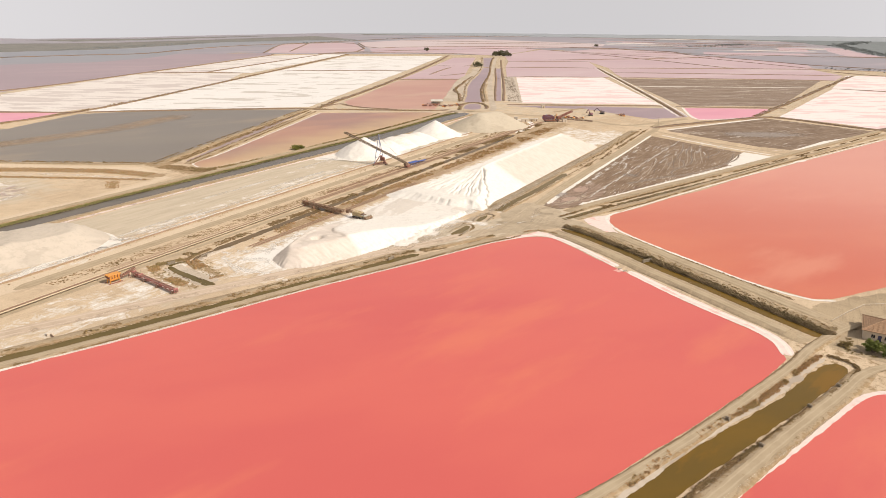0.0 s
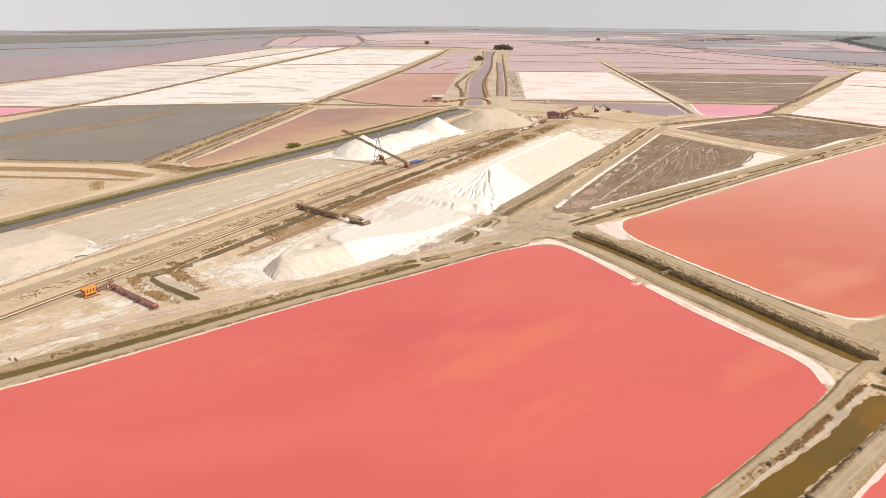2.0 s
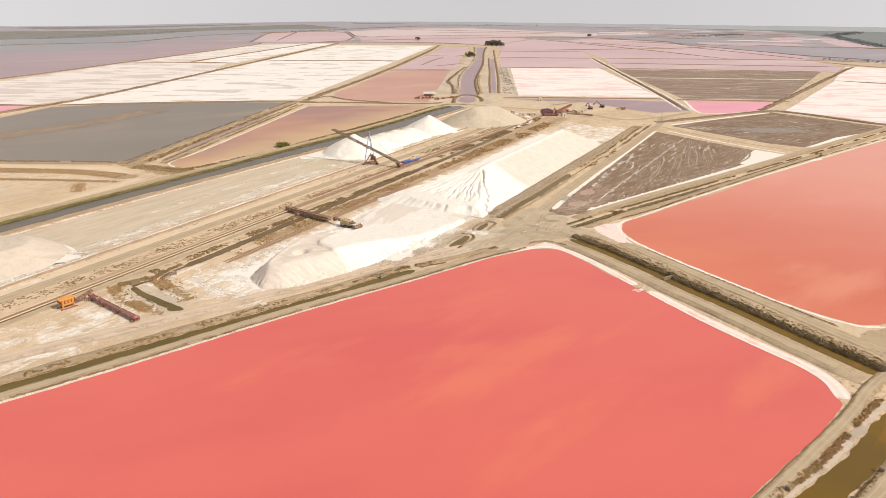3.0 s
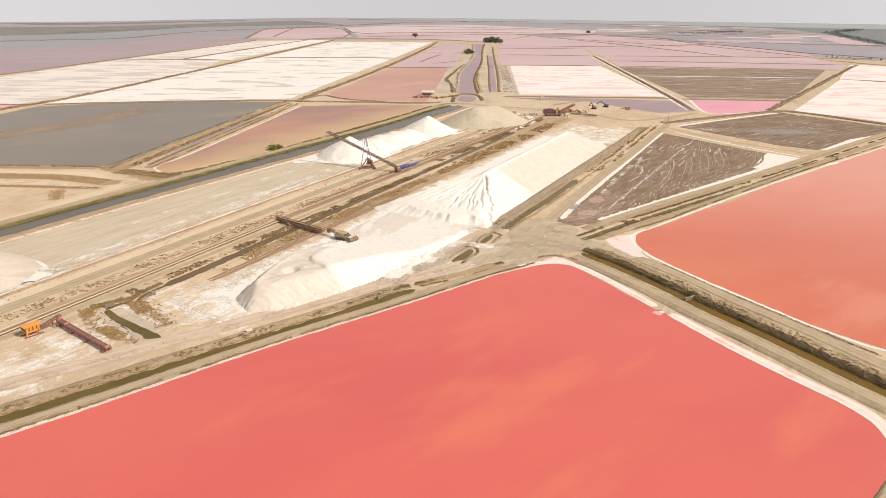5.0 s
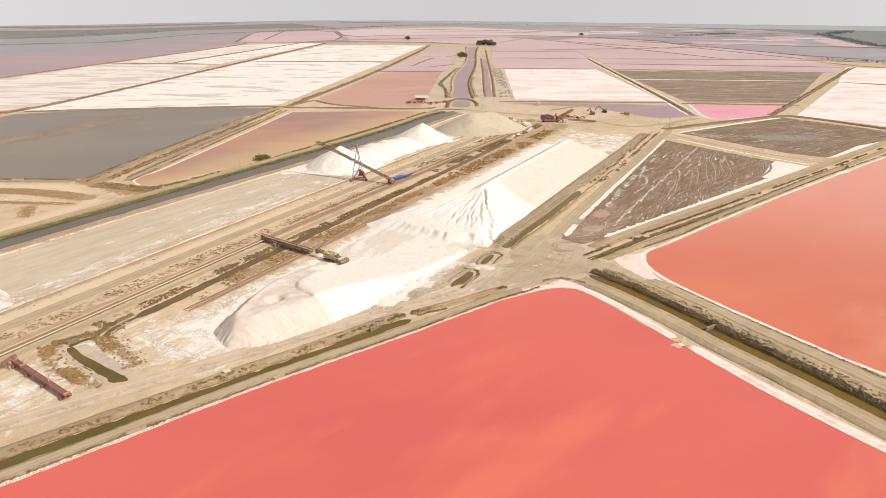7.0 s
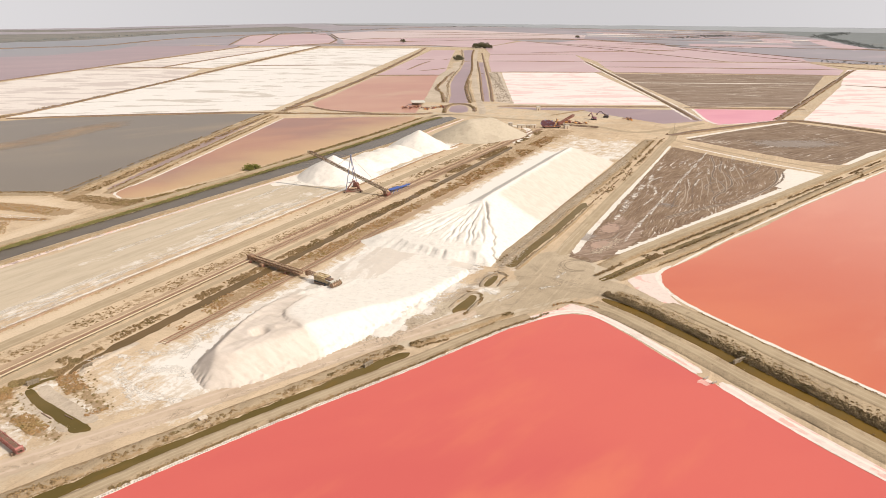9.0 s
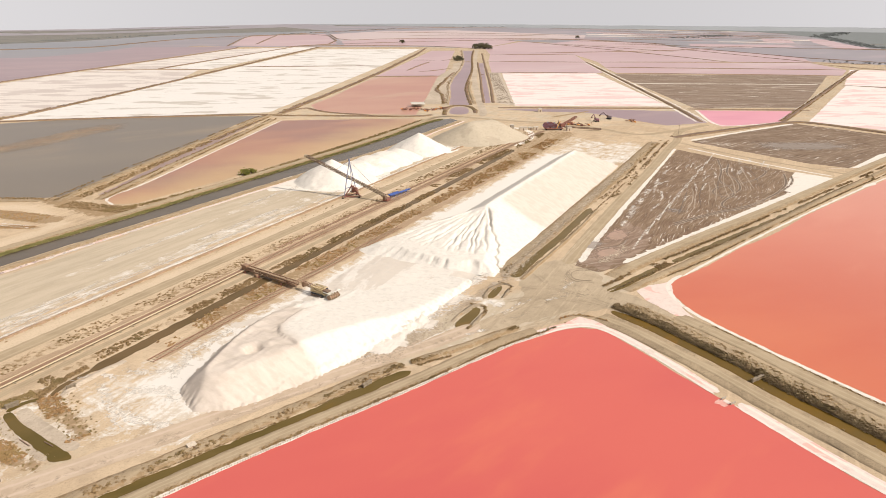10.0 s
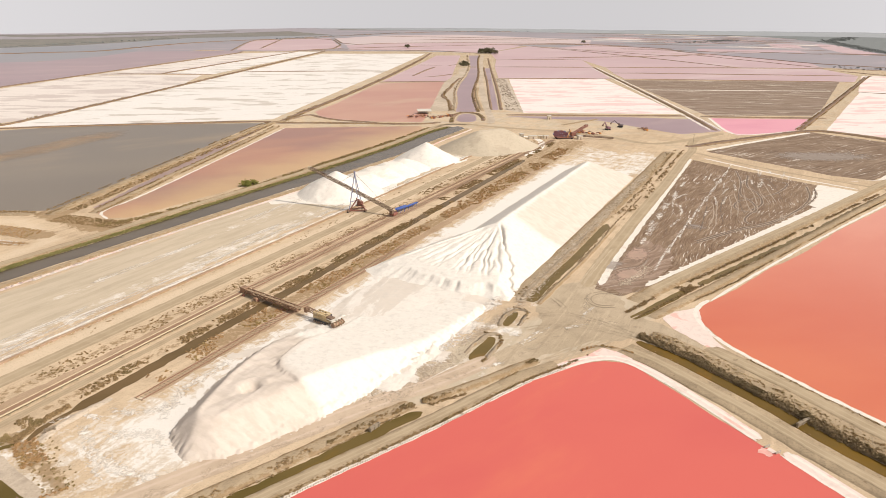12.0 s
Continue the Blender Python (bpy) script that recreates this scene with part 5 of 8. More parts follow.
pond([(660, 1600), (850, 1622), (722, 2147), (374, 2394), (560, 1930)], BRINE_PALE, "broad pale pink brine pond")
for pts, lab in (([(326, 1550), (288, 1038), (272, 838), (262, 745)], "diagonal dyke with a pale track"),
                 ([(345, 752), (503, 971), (812, 1404), (830, 1420)], "wide brown dyke carrying a road"),
                 ([(97, 1262), (296, 1284)], "dark dyke between pink ponds"), ([(115, 1522), (326, 1544)], "dark dyke between pink ponds"),
                 ([(330, 1411), (801, 1418)], "dark dyke between pink ponds"), ([(355, 1549), (820, 1619), (962, 1560)], "dark dyke between pink ponds"),
                 ([(312, 1284), (718, 1287)], "dark dyke above the drained pan"), ([(317, 2512), (547, 1925), (648, 1605)], "long dark dyke"),
                 ([(722, 2147), (796, 1851), (852, 1625)], "long dark dyke"), ([(374, 2394), (668, 1981)], "long dark dyke"),
                 ([(621, 1120), (690, 1075), (830, 1010)], "thin dyke across the salt pan"), ([(828, 1566), (875, 1405), (1000, 1390)], "brown dyke beyond the salt pan"),
                 ([(136, 1745), (353, 1800)], "thin dark dyke")):
    dyke("dyke", pts, 2.6, 5.6, 0.9, FARDYKE, lab, amp=0.9, step=10)
    for o in (-5.6, 5.6) if "diagonal" in lab else ():
        strip("salt_crust", [tuple(p) for p in offset(pts, o)], 2.0, W + 0.035, CRUST_WHITE, "white salt strip under a dyke", "salt crust", step=5, amp=1.2, scale=0.08)
    smear([tuple(p) for p in offset(pts, -4.6)], 3.2, W + 0.03, SALT_FILM, "white salt line along a dyke", step=6)
for pts in ([(204, 659), (272, 701), (345, 747), (372, 750), (425, 664), (470, 640)], [(425, 664), (500, 700), (600, 790)]):
    dyke("dyke", pts, 5, 9, 1.0, FARDYKE, "tall scrubby dyke along the salt pans", amp=0.9, step=4)

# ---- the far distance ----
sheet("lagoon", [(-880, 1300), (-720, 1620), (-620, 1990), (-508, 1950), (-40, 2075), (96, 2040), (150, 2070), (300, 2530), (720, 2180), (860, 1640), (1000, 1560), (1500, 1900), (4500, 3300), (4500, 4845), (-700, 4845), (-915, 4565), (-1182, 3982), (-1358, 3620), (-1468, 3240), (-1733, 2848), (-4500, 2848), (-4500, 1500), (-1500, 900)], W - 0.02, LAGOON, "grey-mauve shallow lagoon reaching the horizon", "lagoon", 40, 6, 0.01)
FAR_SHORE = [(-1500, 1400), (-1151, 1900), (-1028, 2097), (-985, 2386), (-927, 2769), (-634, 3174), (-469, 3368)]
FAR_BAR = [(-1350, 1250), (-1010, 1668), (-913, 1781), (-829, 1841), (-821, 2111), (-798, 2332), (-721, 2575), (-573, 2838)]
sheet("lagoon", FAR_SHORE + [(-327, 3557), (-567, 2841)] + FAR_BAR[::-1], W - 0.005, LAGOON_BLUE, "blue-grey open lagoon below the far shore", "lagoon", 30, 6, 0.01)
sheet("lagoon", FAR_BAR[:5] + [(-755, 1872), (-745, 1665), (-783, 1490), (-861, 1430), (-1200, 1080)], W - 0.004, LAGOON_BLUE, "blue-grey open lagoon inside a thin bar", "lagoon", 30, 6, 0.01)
sheet("marsh", FAR_SHORE + [(-782, 3908), (-960, 3420), (-1105, 2953), (-1262, 2572), (-1457, 2400), (-2300, 1700)], W + 0.03, SALTMARSH, "olive far salt marsh along the lagoon, greyed by painted haze", "marsh", 25, 16, 0.012)
sheet("marsh", [(-1690, 2700), (-1440, 2620), (-1280, 2900), (-1150, 3300), (-1010, 3700), (-1060, 3780), (-1230, 3420), (-1380, 3060)], W + 0.025, SALTMARSH, "thin far marsh near the horizon, haze grey in its colour", "marsh", 25, 16, 0.012)
dyke("dyke", FAR_BAR, 9, 16, 1.2, FARDYKE, "dark weedy bar across the lagoon", amp=4, step=14)
SCRUB_LINE = [(-640, 2700), (-567, 2841), (-328, 3557), (-175, 3877), (78, 4312), (648, 4650)]
dyke("dyke", SCRUB_LINE, 6, 12, 1.6, FARDYKE, "far scrubby dyke near the horizon", amp=2.5, step=25, rounding=1)
# pale pink ponds beyond the salt pans
for pts, mat, lab in (([(-538, 1990), (-634, 2511), (-644, 2668), (-430, 2975), (-280, 2200), (-398, 2010)], BRINE_PALE, "far pale pink pond"),
                      ([(-405, 2955), (-292, 2392), (-157, 2596), (180, 2754), (589, 2782), (700, 3250), (120, 3750), (-240, 3420)], BRINE_CREAM, "far pale pan, cream and pink"),
                      ([(-286, 2370), (-262, 2200), (16, 2438), (255, 2634), (577, 2726), (589, 2762), (180, 2736), (-156, 2578)], BRINE_PALE, "far pale pink strip"),
                      ([(-255, 2180), (-250, 2098), (-127, 2114), (-11, 2124), (100, 2048), (150, 2060), (300, 2520), (255, 2612), (16, 2418)], BRINE_PALE, "far pale pink pond"),
                      ([(380, 2405), (727, 2158), (858, 1640), (905, 1775), (875, 1905), (804, 2118), (749, 2258), (774, 2440), (704, 2530), (577, 2705), (410, 2430)], BRINE_PALE, "far pale pink pond below a long dyke")):
    sheet("pond", pts, W + 0.02, mat, lab, "pond", 20, 3, 0.02)
for pts in ([(-544, 1975), (-640, 2511), (-648, 2676), (-428, 2992), (-268, 2190), (-392, 1998)], [(-497, 2099), (-581, 2769)], [(-405, 2940), (-294, 2382), (-157, 2590), (180, 2747), (589, 2774)],
            [(-262, 2190), (-392, 1974)], [(-392, 1974), (-257, 2091), (-127, 2107), (-11, 2117), (117, 2037)], [(16, 2428), (255, 2624), (577, 2716), (709, 2540), (779, 2445), (754, 2256), (809, 2119), (878, 1905), (906, 1782), (974, 1703), (1060, 1600)],
            [(-262, 2190), (16, 2428)], [(255, 2624), (317, 2512)], [(251, 1838), (639, 2009), (855, 2194)], [(-100, 2900), (100, 3060), (500, 3100)], [(-280, 3300), (300, 3300), (680, 3180)]):
    dyke("dyke", pts, 3.4, 7.5, 1.2, FARDYKE, "thin far dyke between pale ponds", amp=1.2, step=20, rounding=1)
rng = random.Random(9)
for k in range(46):  # broken dykes of old ponds out on the lagoon
    y = rng.uniform(2250, 4500)
    x = rng.uniform(0.22, 0.50) * y + rng.uniform(-300, 300)
    ln = rng.uniform(120, 520)
    dyke("dyke", [(x, y), (x + 0.5 * ln, y - 0.1 * ln), (x + ln, y - rng.uniform(0.1, 0.5) * ln)], 3, 8, 1.2, FARDYKE, "thin far dyke across the lagoon", amp=2.0, step=25, rounding=1)
for k in range(34):
    y = rng.uniform(2300, 4300)
    x = rng.uniform(0.16, 0.46) * y + rng.uniform(-200, 200)
    lx, ly = rng.uniform(140, 420), rng.uniform(40, 130)
    sheet("pond", [(x, y), (x + lx, y + rng.uniform(-60, 10)), (x + lx + 40, y + ly), (x + 30, y + ly + 30)], W + 0.024 + 0.003 * k, (BRINE_PALE, BRINE_MAUVE, LAGOON_BLUE, PAN_STAINED)[k % 4], "far pale pond between thin dykes", "pond", 25, 6, 0.02)
for pts in ([(1285, 2180), (1420, 2330), (1520, 2640), (1700, 3080), (1640, 3120), (1440, 2700), (1330, 2400)], [(1250, 2700), (1340, 2640), (1500, 3000), (1450, 3150)]):
    sheet("pond", pts, W + 0.13, BRINE_PALE, "bright shallow water beside the far woods", "pond", 25, 6, 0.02)
WOODED = [(1420, 2250), (1573, 2744), (1798, 3368), (1907, 3858), (1923, 4230), (1643, 4384), (1300, 4560), (2307, 4700), (4400, 4700), (4400, 3000), (1900, 2000)]
sheet("marsh", WOODED, W + 0.15, WOODLAND, "far wooded land at the horizon, green greyed by painted haze", "marsh", 25, 20, 0.012)
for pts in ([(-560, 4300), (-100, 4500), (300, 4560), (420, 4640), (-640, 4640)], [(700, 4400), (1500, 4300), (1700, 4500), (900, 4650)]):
    sheet("marsh", pts, W + 0.06, SALTMARSH, "far marsh and scrubland in painted haze grey", "marsh", 25, 14, 0.012)


def skyline_backdrop():
    """Low rise added to lift the skyline; its blue-grey stands for distance haze."""
    xs = np.linspace(-760, 4600, 120)
    hs = np.interp(xs, [-760, -300, 300, 1000, 2000, 3000, 4600], [0.5, 9, 15, 17, 22, 28, 30])
    verts, faces = [], []
    for i, (x, h) in enumerate(zip(xs, hs)):
        k = h * (1 + 0.16 * noise.fractal((x * 0.004, 0, 3), 0.9, 2.0, 4))
        y = 4700 - 0.02 * abs(x)
        verts += [(x, y - 160, -0.5), (x, y - 60, 0.55 * k), (x, y, k), (x, y + 90, -0.5)]
        if i:
            b = 4 * i
            faces += [(b - 4 + j, b + j, b + 1 + j, b - 3 + j) for j in range(3)]
    structure(new("backdrop", mesh_of("backdrop", verts, faces, HILL, True)), "low added rise along the far horizon in painted haze blue-grey", "hills")


skyline_backdrop()


# ---- salt heaps ----
def grid_heap(name, x0, x1, y0, y1, step, height, mat, label, uvspace=True, aged=None, us=None):
    """A heap as one uneven height field, cut off where it meets the ground."""
    us, vs = np.arange(x0, x1 + step, step) if us is None else us, np.arange(y0, y1 + step, step)
    verts, index, faces, age = [], {}, [], []
    hs = np.array([[height(u, v) for v in vs] for u in us])
    for i in range(len(us) - 1):
        for j in range(len(vs) - 1):
            if max(hs[i, j], hs[i + 1, j], hs[i, j + 1], hs[i + 1, j + 1]) <= 0:
                continue
            f = []
            for a, b in ((i, j), (i, j + 1), (i + 1, j + 1), (i + 1, j)):
                if (a, b) not in index:
                    index[a, b] = len(verts)
                    x, y = uv(us[a], vs[b]) if uvspace else (us[a], vs[b])
                    verts.append((x, y, max(hs[a, b], -0.15)))
                    age.append(aged(us[a], vs[b]) if aged else 0.0)
                f.append(index[a, b])
            faces.append(f)
    me = mesh_of(name, verts, faces, mat, True)
    me.attributes.new("aged", "FLOAT", "POINT").data.foreach_set("value", np.array(age, np.float32))
    if sum(p.normal.z for p in me.polygons) < 0:
        me.flip_normals()
    ob = new(name, me)
    c = sum((Vector(v) for v in verts), Vector()) / len(verts)
    c.z = 0
    me.transform(Matrix.Translation(-c))
    ob.location = c
    return tagged(ob, label, "salt heap", "salt heaps")


def fr(u, v, s, seed=0.0, octaves=4):
    return noise.fractal((u * s, v * s, seed), 0.9, 2.0, octaves)


def ss(a, b, x):
    t = min(1, max(0, (x - a) / (b - a)))
    return t * t * (3 - 2 * t)


def ramp(x, *knots):
    """Straight pieces through (x, y) knots."""
    return float(np.interp(x, [k[0] for k in knots], [k[1] for k in knots]))


GULLIES = []
rng = random.Random(31)
for k in range(15):
    GULLIES.append((-0.50 + 0.064 * k + rng.uniform(-0.02, 0.02), rng.choice((5, 9, 14, 20, 26)), rng.uniform(0.35, 0.95), rng.uniform(0.4, 0.75), rng.uniform(0, 6)))


def long_heap(u, v):
    """Long ridge with an eroded front of gullies and a bench of fresh-cut salt."""
    ridge_v = -164.5
    d = v - ridge_v
    top = 11.8 + 0.25 * fr(u, 0, 0.05)
    body = top - (0.46 if d > 0 else 0.62) * math.sqrt(d * d + 0.5) + 0.4
    h = min(body, top - 0.55 * max(0, u - 523))
    if u < 378:  # the front fans down from the end of the ridge
        du, dv = u - 372, v - ridge_v
        rr = math.hypot(du, dv)
        a = math.atan2(dv, -du)
        cut = 0.0
        for a0, r0, depth, wide, ph in GULLIES:
            da = (a - a0 - 0.022 * math.sin(rr * 0.13 + ph) - 0.008 * math.sin(rr * 0.6 + 2 * ph)) * rr
            if abs(da) < 3 * wide:
                cut += depth * math.exp(-(da / wide) ** 2) * ss(r0, r0 + 7, rr) * (1 - ss(40, 53, rr))
        cone = 11.7 - 8.6 * (rr / 58) ** 0.85 - cut + 0.10 * fr(u, v, 0.2)
        edge = 56 + 3.0 * fr(a * 4, 1, 1.0) + 0.6 * abs(math.sin(a * 31)) + 0.7 * fr(a * 22, 2, 1.0) + 4 * ss(0.25, 0.5, abs(a))
        drop = 0.7 * ss(-0.45, 0.0, a) + 0.7
        cone -= drop * ss(edge - 0.8, edge + 2.6, rr) + 0.22 * max(0, rr - edge - 2)
        side = 12.2 - 0.46 * abs(dv) if dv > 0 else 99
        foot = ramp(u, (300, -203), (330, -199), (372, -189))
        k = ss(366, 376, u)
        h = min(cone, side + 0.6, 0.46 * (v - foot) + 0.3 * fr(u, v, 0.2, 7.0)) * (1 - k) + h * k
        crack = (a - 0.50 - 0.025 * math.sin(rr * 0.22) - 0.012 * math.sin(rr * 0.9)) * rr
        h -= 1.3 * math.exp(-(crack / 0.55) ** 2) * ss(2, 6, rr) * (1 - ss(58, 63, rr))
    return h + 0.16 * fr(u, v, 0.12, 4.0) + 0.08 * fr(u, v, 0.6, 2.0)


def smooth_min(k, *hs):
    m = min(hs)
    return m - k * math.log(sum(math.exp(min(30, -(x - m) / k)) for x in hs))


def lobe_edge(u):
    """Where the fresh white salt was pushed over the old heap."""
    return ramp(u, (216, -150), (222, -160), (225.2, -167.6), (226.5, -172), (231.8, -176.4), (244.5, -179.2), (256, -178), (300, -176))


def front_heap(u, v):
    """Old flat-topped heap with a steep grey end, a dug bowl, and fresh white salt dumped over its far end."""
    se = ramp(u, (187, -172), (190, -168), (194, -162.7), (201, -158.3), (207, -156.2), (213, -153.9), (219.4, -152), (231, -148.9), (244, -146.5), (262, -143.5), (300, -141))
    nw = ramp(u, (188, -174), (192, -179.2), (197.6, -182.5), (203, -184.2), (217, -188.4), (231, -190.8), (243, -191.4), (252, -189.5), (262, -186), (300, -178))
    face, back = 0.60 * (se - v), 0.86 * (v - nw)
    tip = 0.98 * ((u - 190.2) * 0.86 + (v + 172.8) * 0.51)  # the steep shaded end
    nose = 0.66 * ((u - 188.8) * 0.90 - (v + 170.2) * 0.43)  # the rounded corner beside it
    flat = ramp(u, (188, 5.6), (199, 6.2), (215, 6.0), (226, 5.3), (236, 3.6), (246, 2.0), (256, 1.0), (268, 0.3), (300, -0.5))
    lip_v = ramp(u, (196, -174), (200.7, -175.9), (209.9, -179.7), (223, -183.2), (234, -184.4), (262, -184))
    flat += 0.05 * (v + 174) if v > -174 else 0.0
    flat += 0.55 * math.exp(-((v - lip_v) / 1.3) ** 2) * (1 - ss(226, 240, u))
    fresh = ss(-0.7, 0.5, v - lobe_edge(u))  # the step up to the fresh salt, with crumbs along it
    flat += (1 - fresh) * (0.16 * fr(u * 0.6, v * 1.8, 0.35, 2.0) + 0.10 * math.sin(0.9 * (v - 0.55 * u) + 2 * fr(u, v, 0.1, 5.0)) * ss(200, 206, u))
    ring = math.hypot((u - 214.5) / 1.25, v + 171.9)
    ang = math.atan2(v + 171.9, u - 214.5)
    flat += 0.35 * math.exp(-((ring - 4.2) / 0.8) ** 2) * ss(-0.6, 0.6, math.cos(ang + 0.4)) - 1.9 * (1 - ss(1.2, 3.0, ring))
    lobe = ramp(u, (216, 0.4), (226, 0.7), (236, 1.7), (248, 2.2), (258, 1.5), (268, 0.7), (300, 0.2)) * fresh
    step = math.exp(-((v - lobe_edge(u) + 1.0) / 1.4) ** 2) * ss(222, 226, u)
    h = smooth_min(0.32, face, back, tip, nose, flat + lobe)
    crumbs = 1.3 * max(0, fr(u, v, 0.8, 9.0) - 0.05) * ss(-1.5, 0.5, -min(face, tip, back) + 1.0) + 1.1 * max(0, fr(u, v, 0.75, 4.0) - 0.05) * step
    rills = 0.30 * fr(u * 2.2, v * 0.3, 0.30, 3.0) * ss(0.4, 2, face) * (1 - ss(4.5, 6, face))
    rough = (0.04 * abs(fr(u, v, 0.35, 8.0)) + 0.35 * max(0, fr(u, v, 0.9, 5.0) - 0.28)) * fresh * ss(226, 236, u)
    rough -= 0.5 * max(0, math.sin(2.6 * v + 0.6 * fr(u, v, 0.3))) * ss(194.5, 191.5, u) * ss(-169, -172, v)
    return h + 0.10 * fr(u, v, 0.12, 6.0) + 0.04 * fr(u, v, 0.7, 1.0) + crumbs + rills + rough


def dozed_curl(u, v):
    """Ridges left where a dozer turned."""
    r, a = math.hypot(u - 263, v + 153.5), math.atan2(v + 153.5, u - 263)
    k = ss(4.0, 5.5, r) * (1 - ss(10.5, 12.5, r)) * ss(-1.9, -1.2, a) * (1 - ss(2.0, 2.7, a))
    return k * (0.7 + 0.55 * math.sin(r * 3.3 + 0.8 * fr(u, v, 0.2, 4.0)) + 0.5 * fr(u, v, 0.7, 6.0)) - 0.5 * (1 - ss(2, 5, r))


def yard_floor(u, v):
    """Trampled salt between the heaps."""
    e = min(u - 236, 372 - u, v + 193, -140.5 - v) + 5 * fr(u, v, 0.12, 8.0) + 2.5 * fr(u, v, 0.5, 5.0)
    return min(0.6, 0.06 * e) + 0.40 * fr(u, v, 0.05, 3.0) - 0.02 + 0.05 * fr(u, v * 2.0, 0.5, 2.0) + dozed_curl(u, v)


def cone_heap(cx, cy, h, r, flat=1.0, seed=0.0):
    def f(x, y):
        d = math.hypot(x - cx, (y - cy) * flat)
        return h - (h / r) * math.sqrt(d * d + 0.8) * (1 + 0.12 * fr(x, y, 0.06, seed)) + 0.15 * fr(x, y, 0.35, seed)
    return f


grid_heap("salt_mound", 300, 552, -204, -132, 0.42, long_heap, SALT, "long white salt ridge with gullied front slope", us=np.concatenate([np.arange(300, 380, 0.42), np.arange(380, 553, 1.0)]), aged=lambda u, v: 0.85 * ss(375, 390, u) * ss(-166, -160, v))
grid_heap("salt_mound", 186, 304, -193, -139, 0.5, front_heap, SALT, "pale salt heap with a dug bowl and grey steep end", aged=lambda u, v: (1 - ss(-3.0, 6.0, min(v - lobe_edge(u), 0.7 * (u - 221) + 0.3 * (v + 160)))) * (1 - ss(246, 258, u)))
grid_heap("salt_floor", 230, 374, -198, -134, 0.8, yard_floor, SALT_FLOOR, "trampled white salt spread over the yard floor")
SPOIL = [(-25, 272), (-18.4, 277), (-12, 284), (-7.3, 289.5), (-2.3, 293.5), (1.4, 298), (5, 301)]
smear(SPOIL, 11, 0.07, CLOD_FILM, "mottled grey mud and old salt along the yard edge", "spoil")
smear([(24, 330), (35, 356), (52, 390), (76, 436), (110, 502), (140, 556)], 9, 0.66, CLOD_FILM, "crumbled grey mud on the bank", "spoil")
smear([(2, 302), (9, 314), (18, 326), (26, 338)], 6, 0.08, CLOD_FILM, "mottled grey mud beside the pools", "spoil")
smear([(-8, 298), (2, 308), (10, 318)], 7, 0.075, SALT_FILM, "crumbled white salt at the yard edge", step=1.0)
strip("salt_crust", [(-52, 246), (-34.2, 260.8), (-24.6, 268.5), (-17.9, 273.7), (-11.4, 279.2), (-2.7, 288.6), (2.3, 293)], 0.9, 0.07, CRUST_WHITE, "white salt line at the roadside", "salt crust", step=1.0, amp=0.35)
c1, c2 = cone_heap(-62, 497, 13.8, 23.5, 1, 2.0), cone_heap(-10.5, 594, 13.6, 23.5, 1, 5.0)


def low_mounds(x, y):
    h = -9
    for k, (mx, my, mh, mr) in enumerate(((-50, 520, 7.5, 16), (-42, 536, 7.6, 17), (-33, 552, 7.2, 17), (-25, 566, 6.0, 16), (-50, 500, 5.0, 14))):
        h = max(h, mh * (1.15 - (math.hypot(x - mx, y - my) / mr) ** 1.3))
    return min(h, 6.6) + 0.3 * fr(x, y, 0.12, 7.0)


grid_heap("salt_mound", -90, -34, 470, 524, 1.0, c1, SALT, "white conical salt heap under the stacker", False)
grid_heap("salt_mound", -38, 18, 566, 622, 1.0, c2, SALT, "steep white conical salt heap", False)
grid_heap("salt_mound", -72, -4, 484, 590, 1.0, low_mounds, SALT, "low joined salt mounds between two cones", False)


def old_heap(x, y):
    a, b = Vector((30, 640)), Vector((49, 655))
    p = Vector((x, y))
    t = min(1, max(0, (p - a).dot(b - a) / (b - a).length_squared))
    d = (p - a.lerp(b, t)).length
    return 15.6 - 0.50 * math.sqrt(d * d + 6) + 0.6 * fr(x, y, 0.06, 3.0) + 0.2 * fr(x, y, 0.3, 8.0)


grid_heap("salt_mound", -6, 86, 604, 694, 1.25, old_heap, SALT_OLD, "weathered grey-beige salt heap", False)


def left_heap(x, y):
    p = Vector((x, y))
    a, b = Vector((-205, 236)), Vector((-176, 272))
    t = min(1, max(0, (p - a).dot(b - a) / (b - a).length_squared))
    d = (p - a.lerp(b, t)).length
    return min(7.2, 13.0 - 0.52 * math.sqrt(d * d + 4)) - 0.02 * d + 0.5 * fr(x, y, 0.09, 1.0) + 0.12 * fr(x, y, 0.5, 2.0) + 0.8 * max(0, fr(x, y, 0.4, 6.0) - 0.25)


grid_heap("salt_mound", -245, -145, 195, 305, 1.0, left_heap, SALT_GREY, "flat-topped grey-beige heap of old salt", False)
sheet("salt_crust", [(-190, 290), (-181, 287), (-176, 291), (-164, 287), (-154, 277), (-144, 277), (-150, 266), (-160, 270), (-170, 276), (-180, 281)], 0.42, CRUST_WHITE, "white salt spread beside the old heap", "salt crust", 1.5, 1.0, 0.2, 1)
strip("salt_crust", [(-172, 214), (-167.5, 228.5), (-165.6, 241), (-159.4, 258.8), (-148.4, 276.5)], 3.0, 0.07, CRUST_WHITE, "white salt line at the foot of the heap", "salt crust", step=1.2, amp=0.9)
sheet("salt_crust", [(-166, 240), (-156, 258), (-150, 268), (-146, 274), (-152, 284), (-160, 290), (-170, 296), (-160, 280), (-160, 266), (-166, 254)], 0.06, CRUST_WHITE, "white salt spill beside the old heap", "salt crust", 2, 0.8, 0.15, 1)
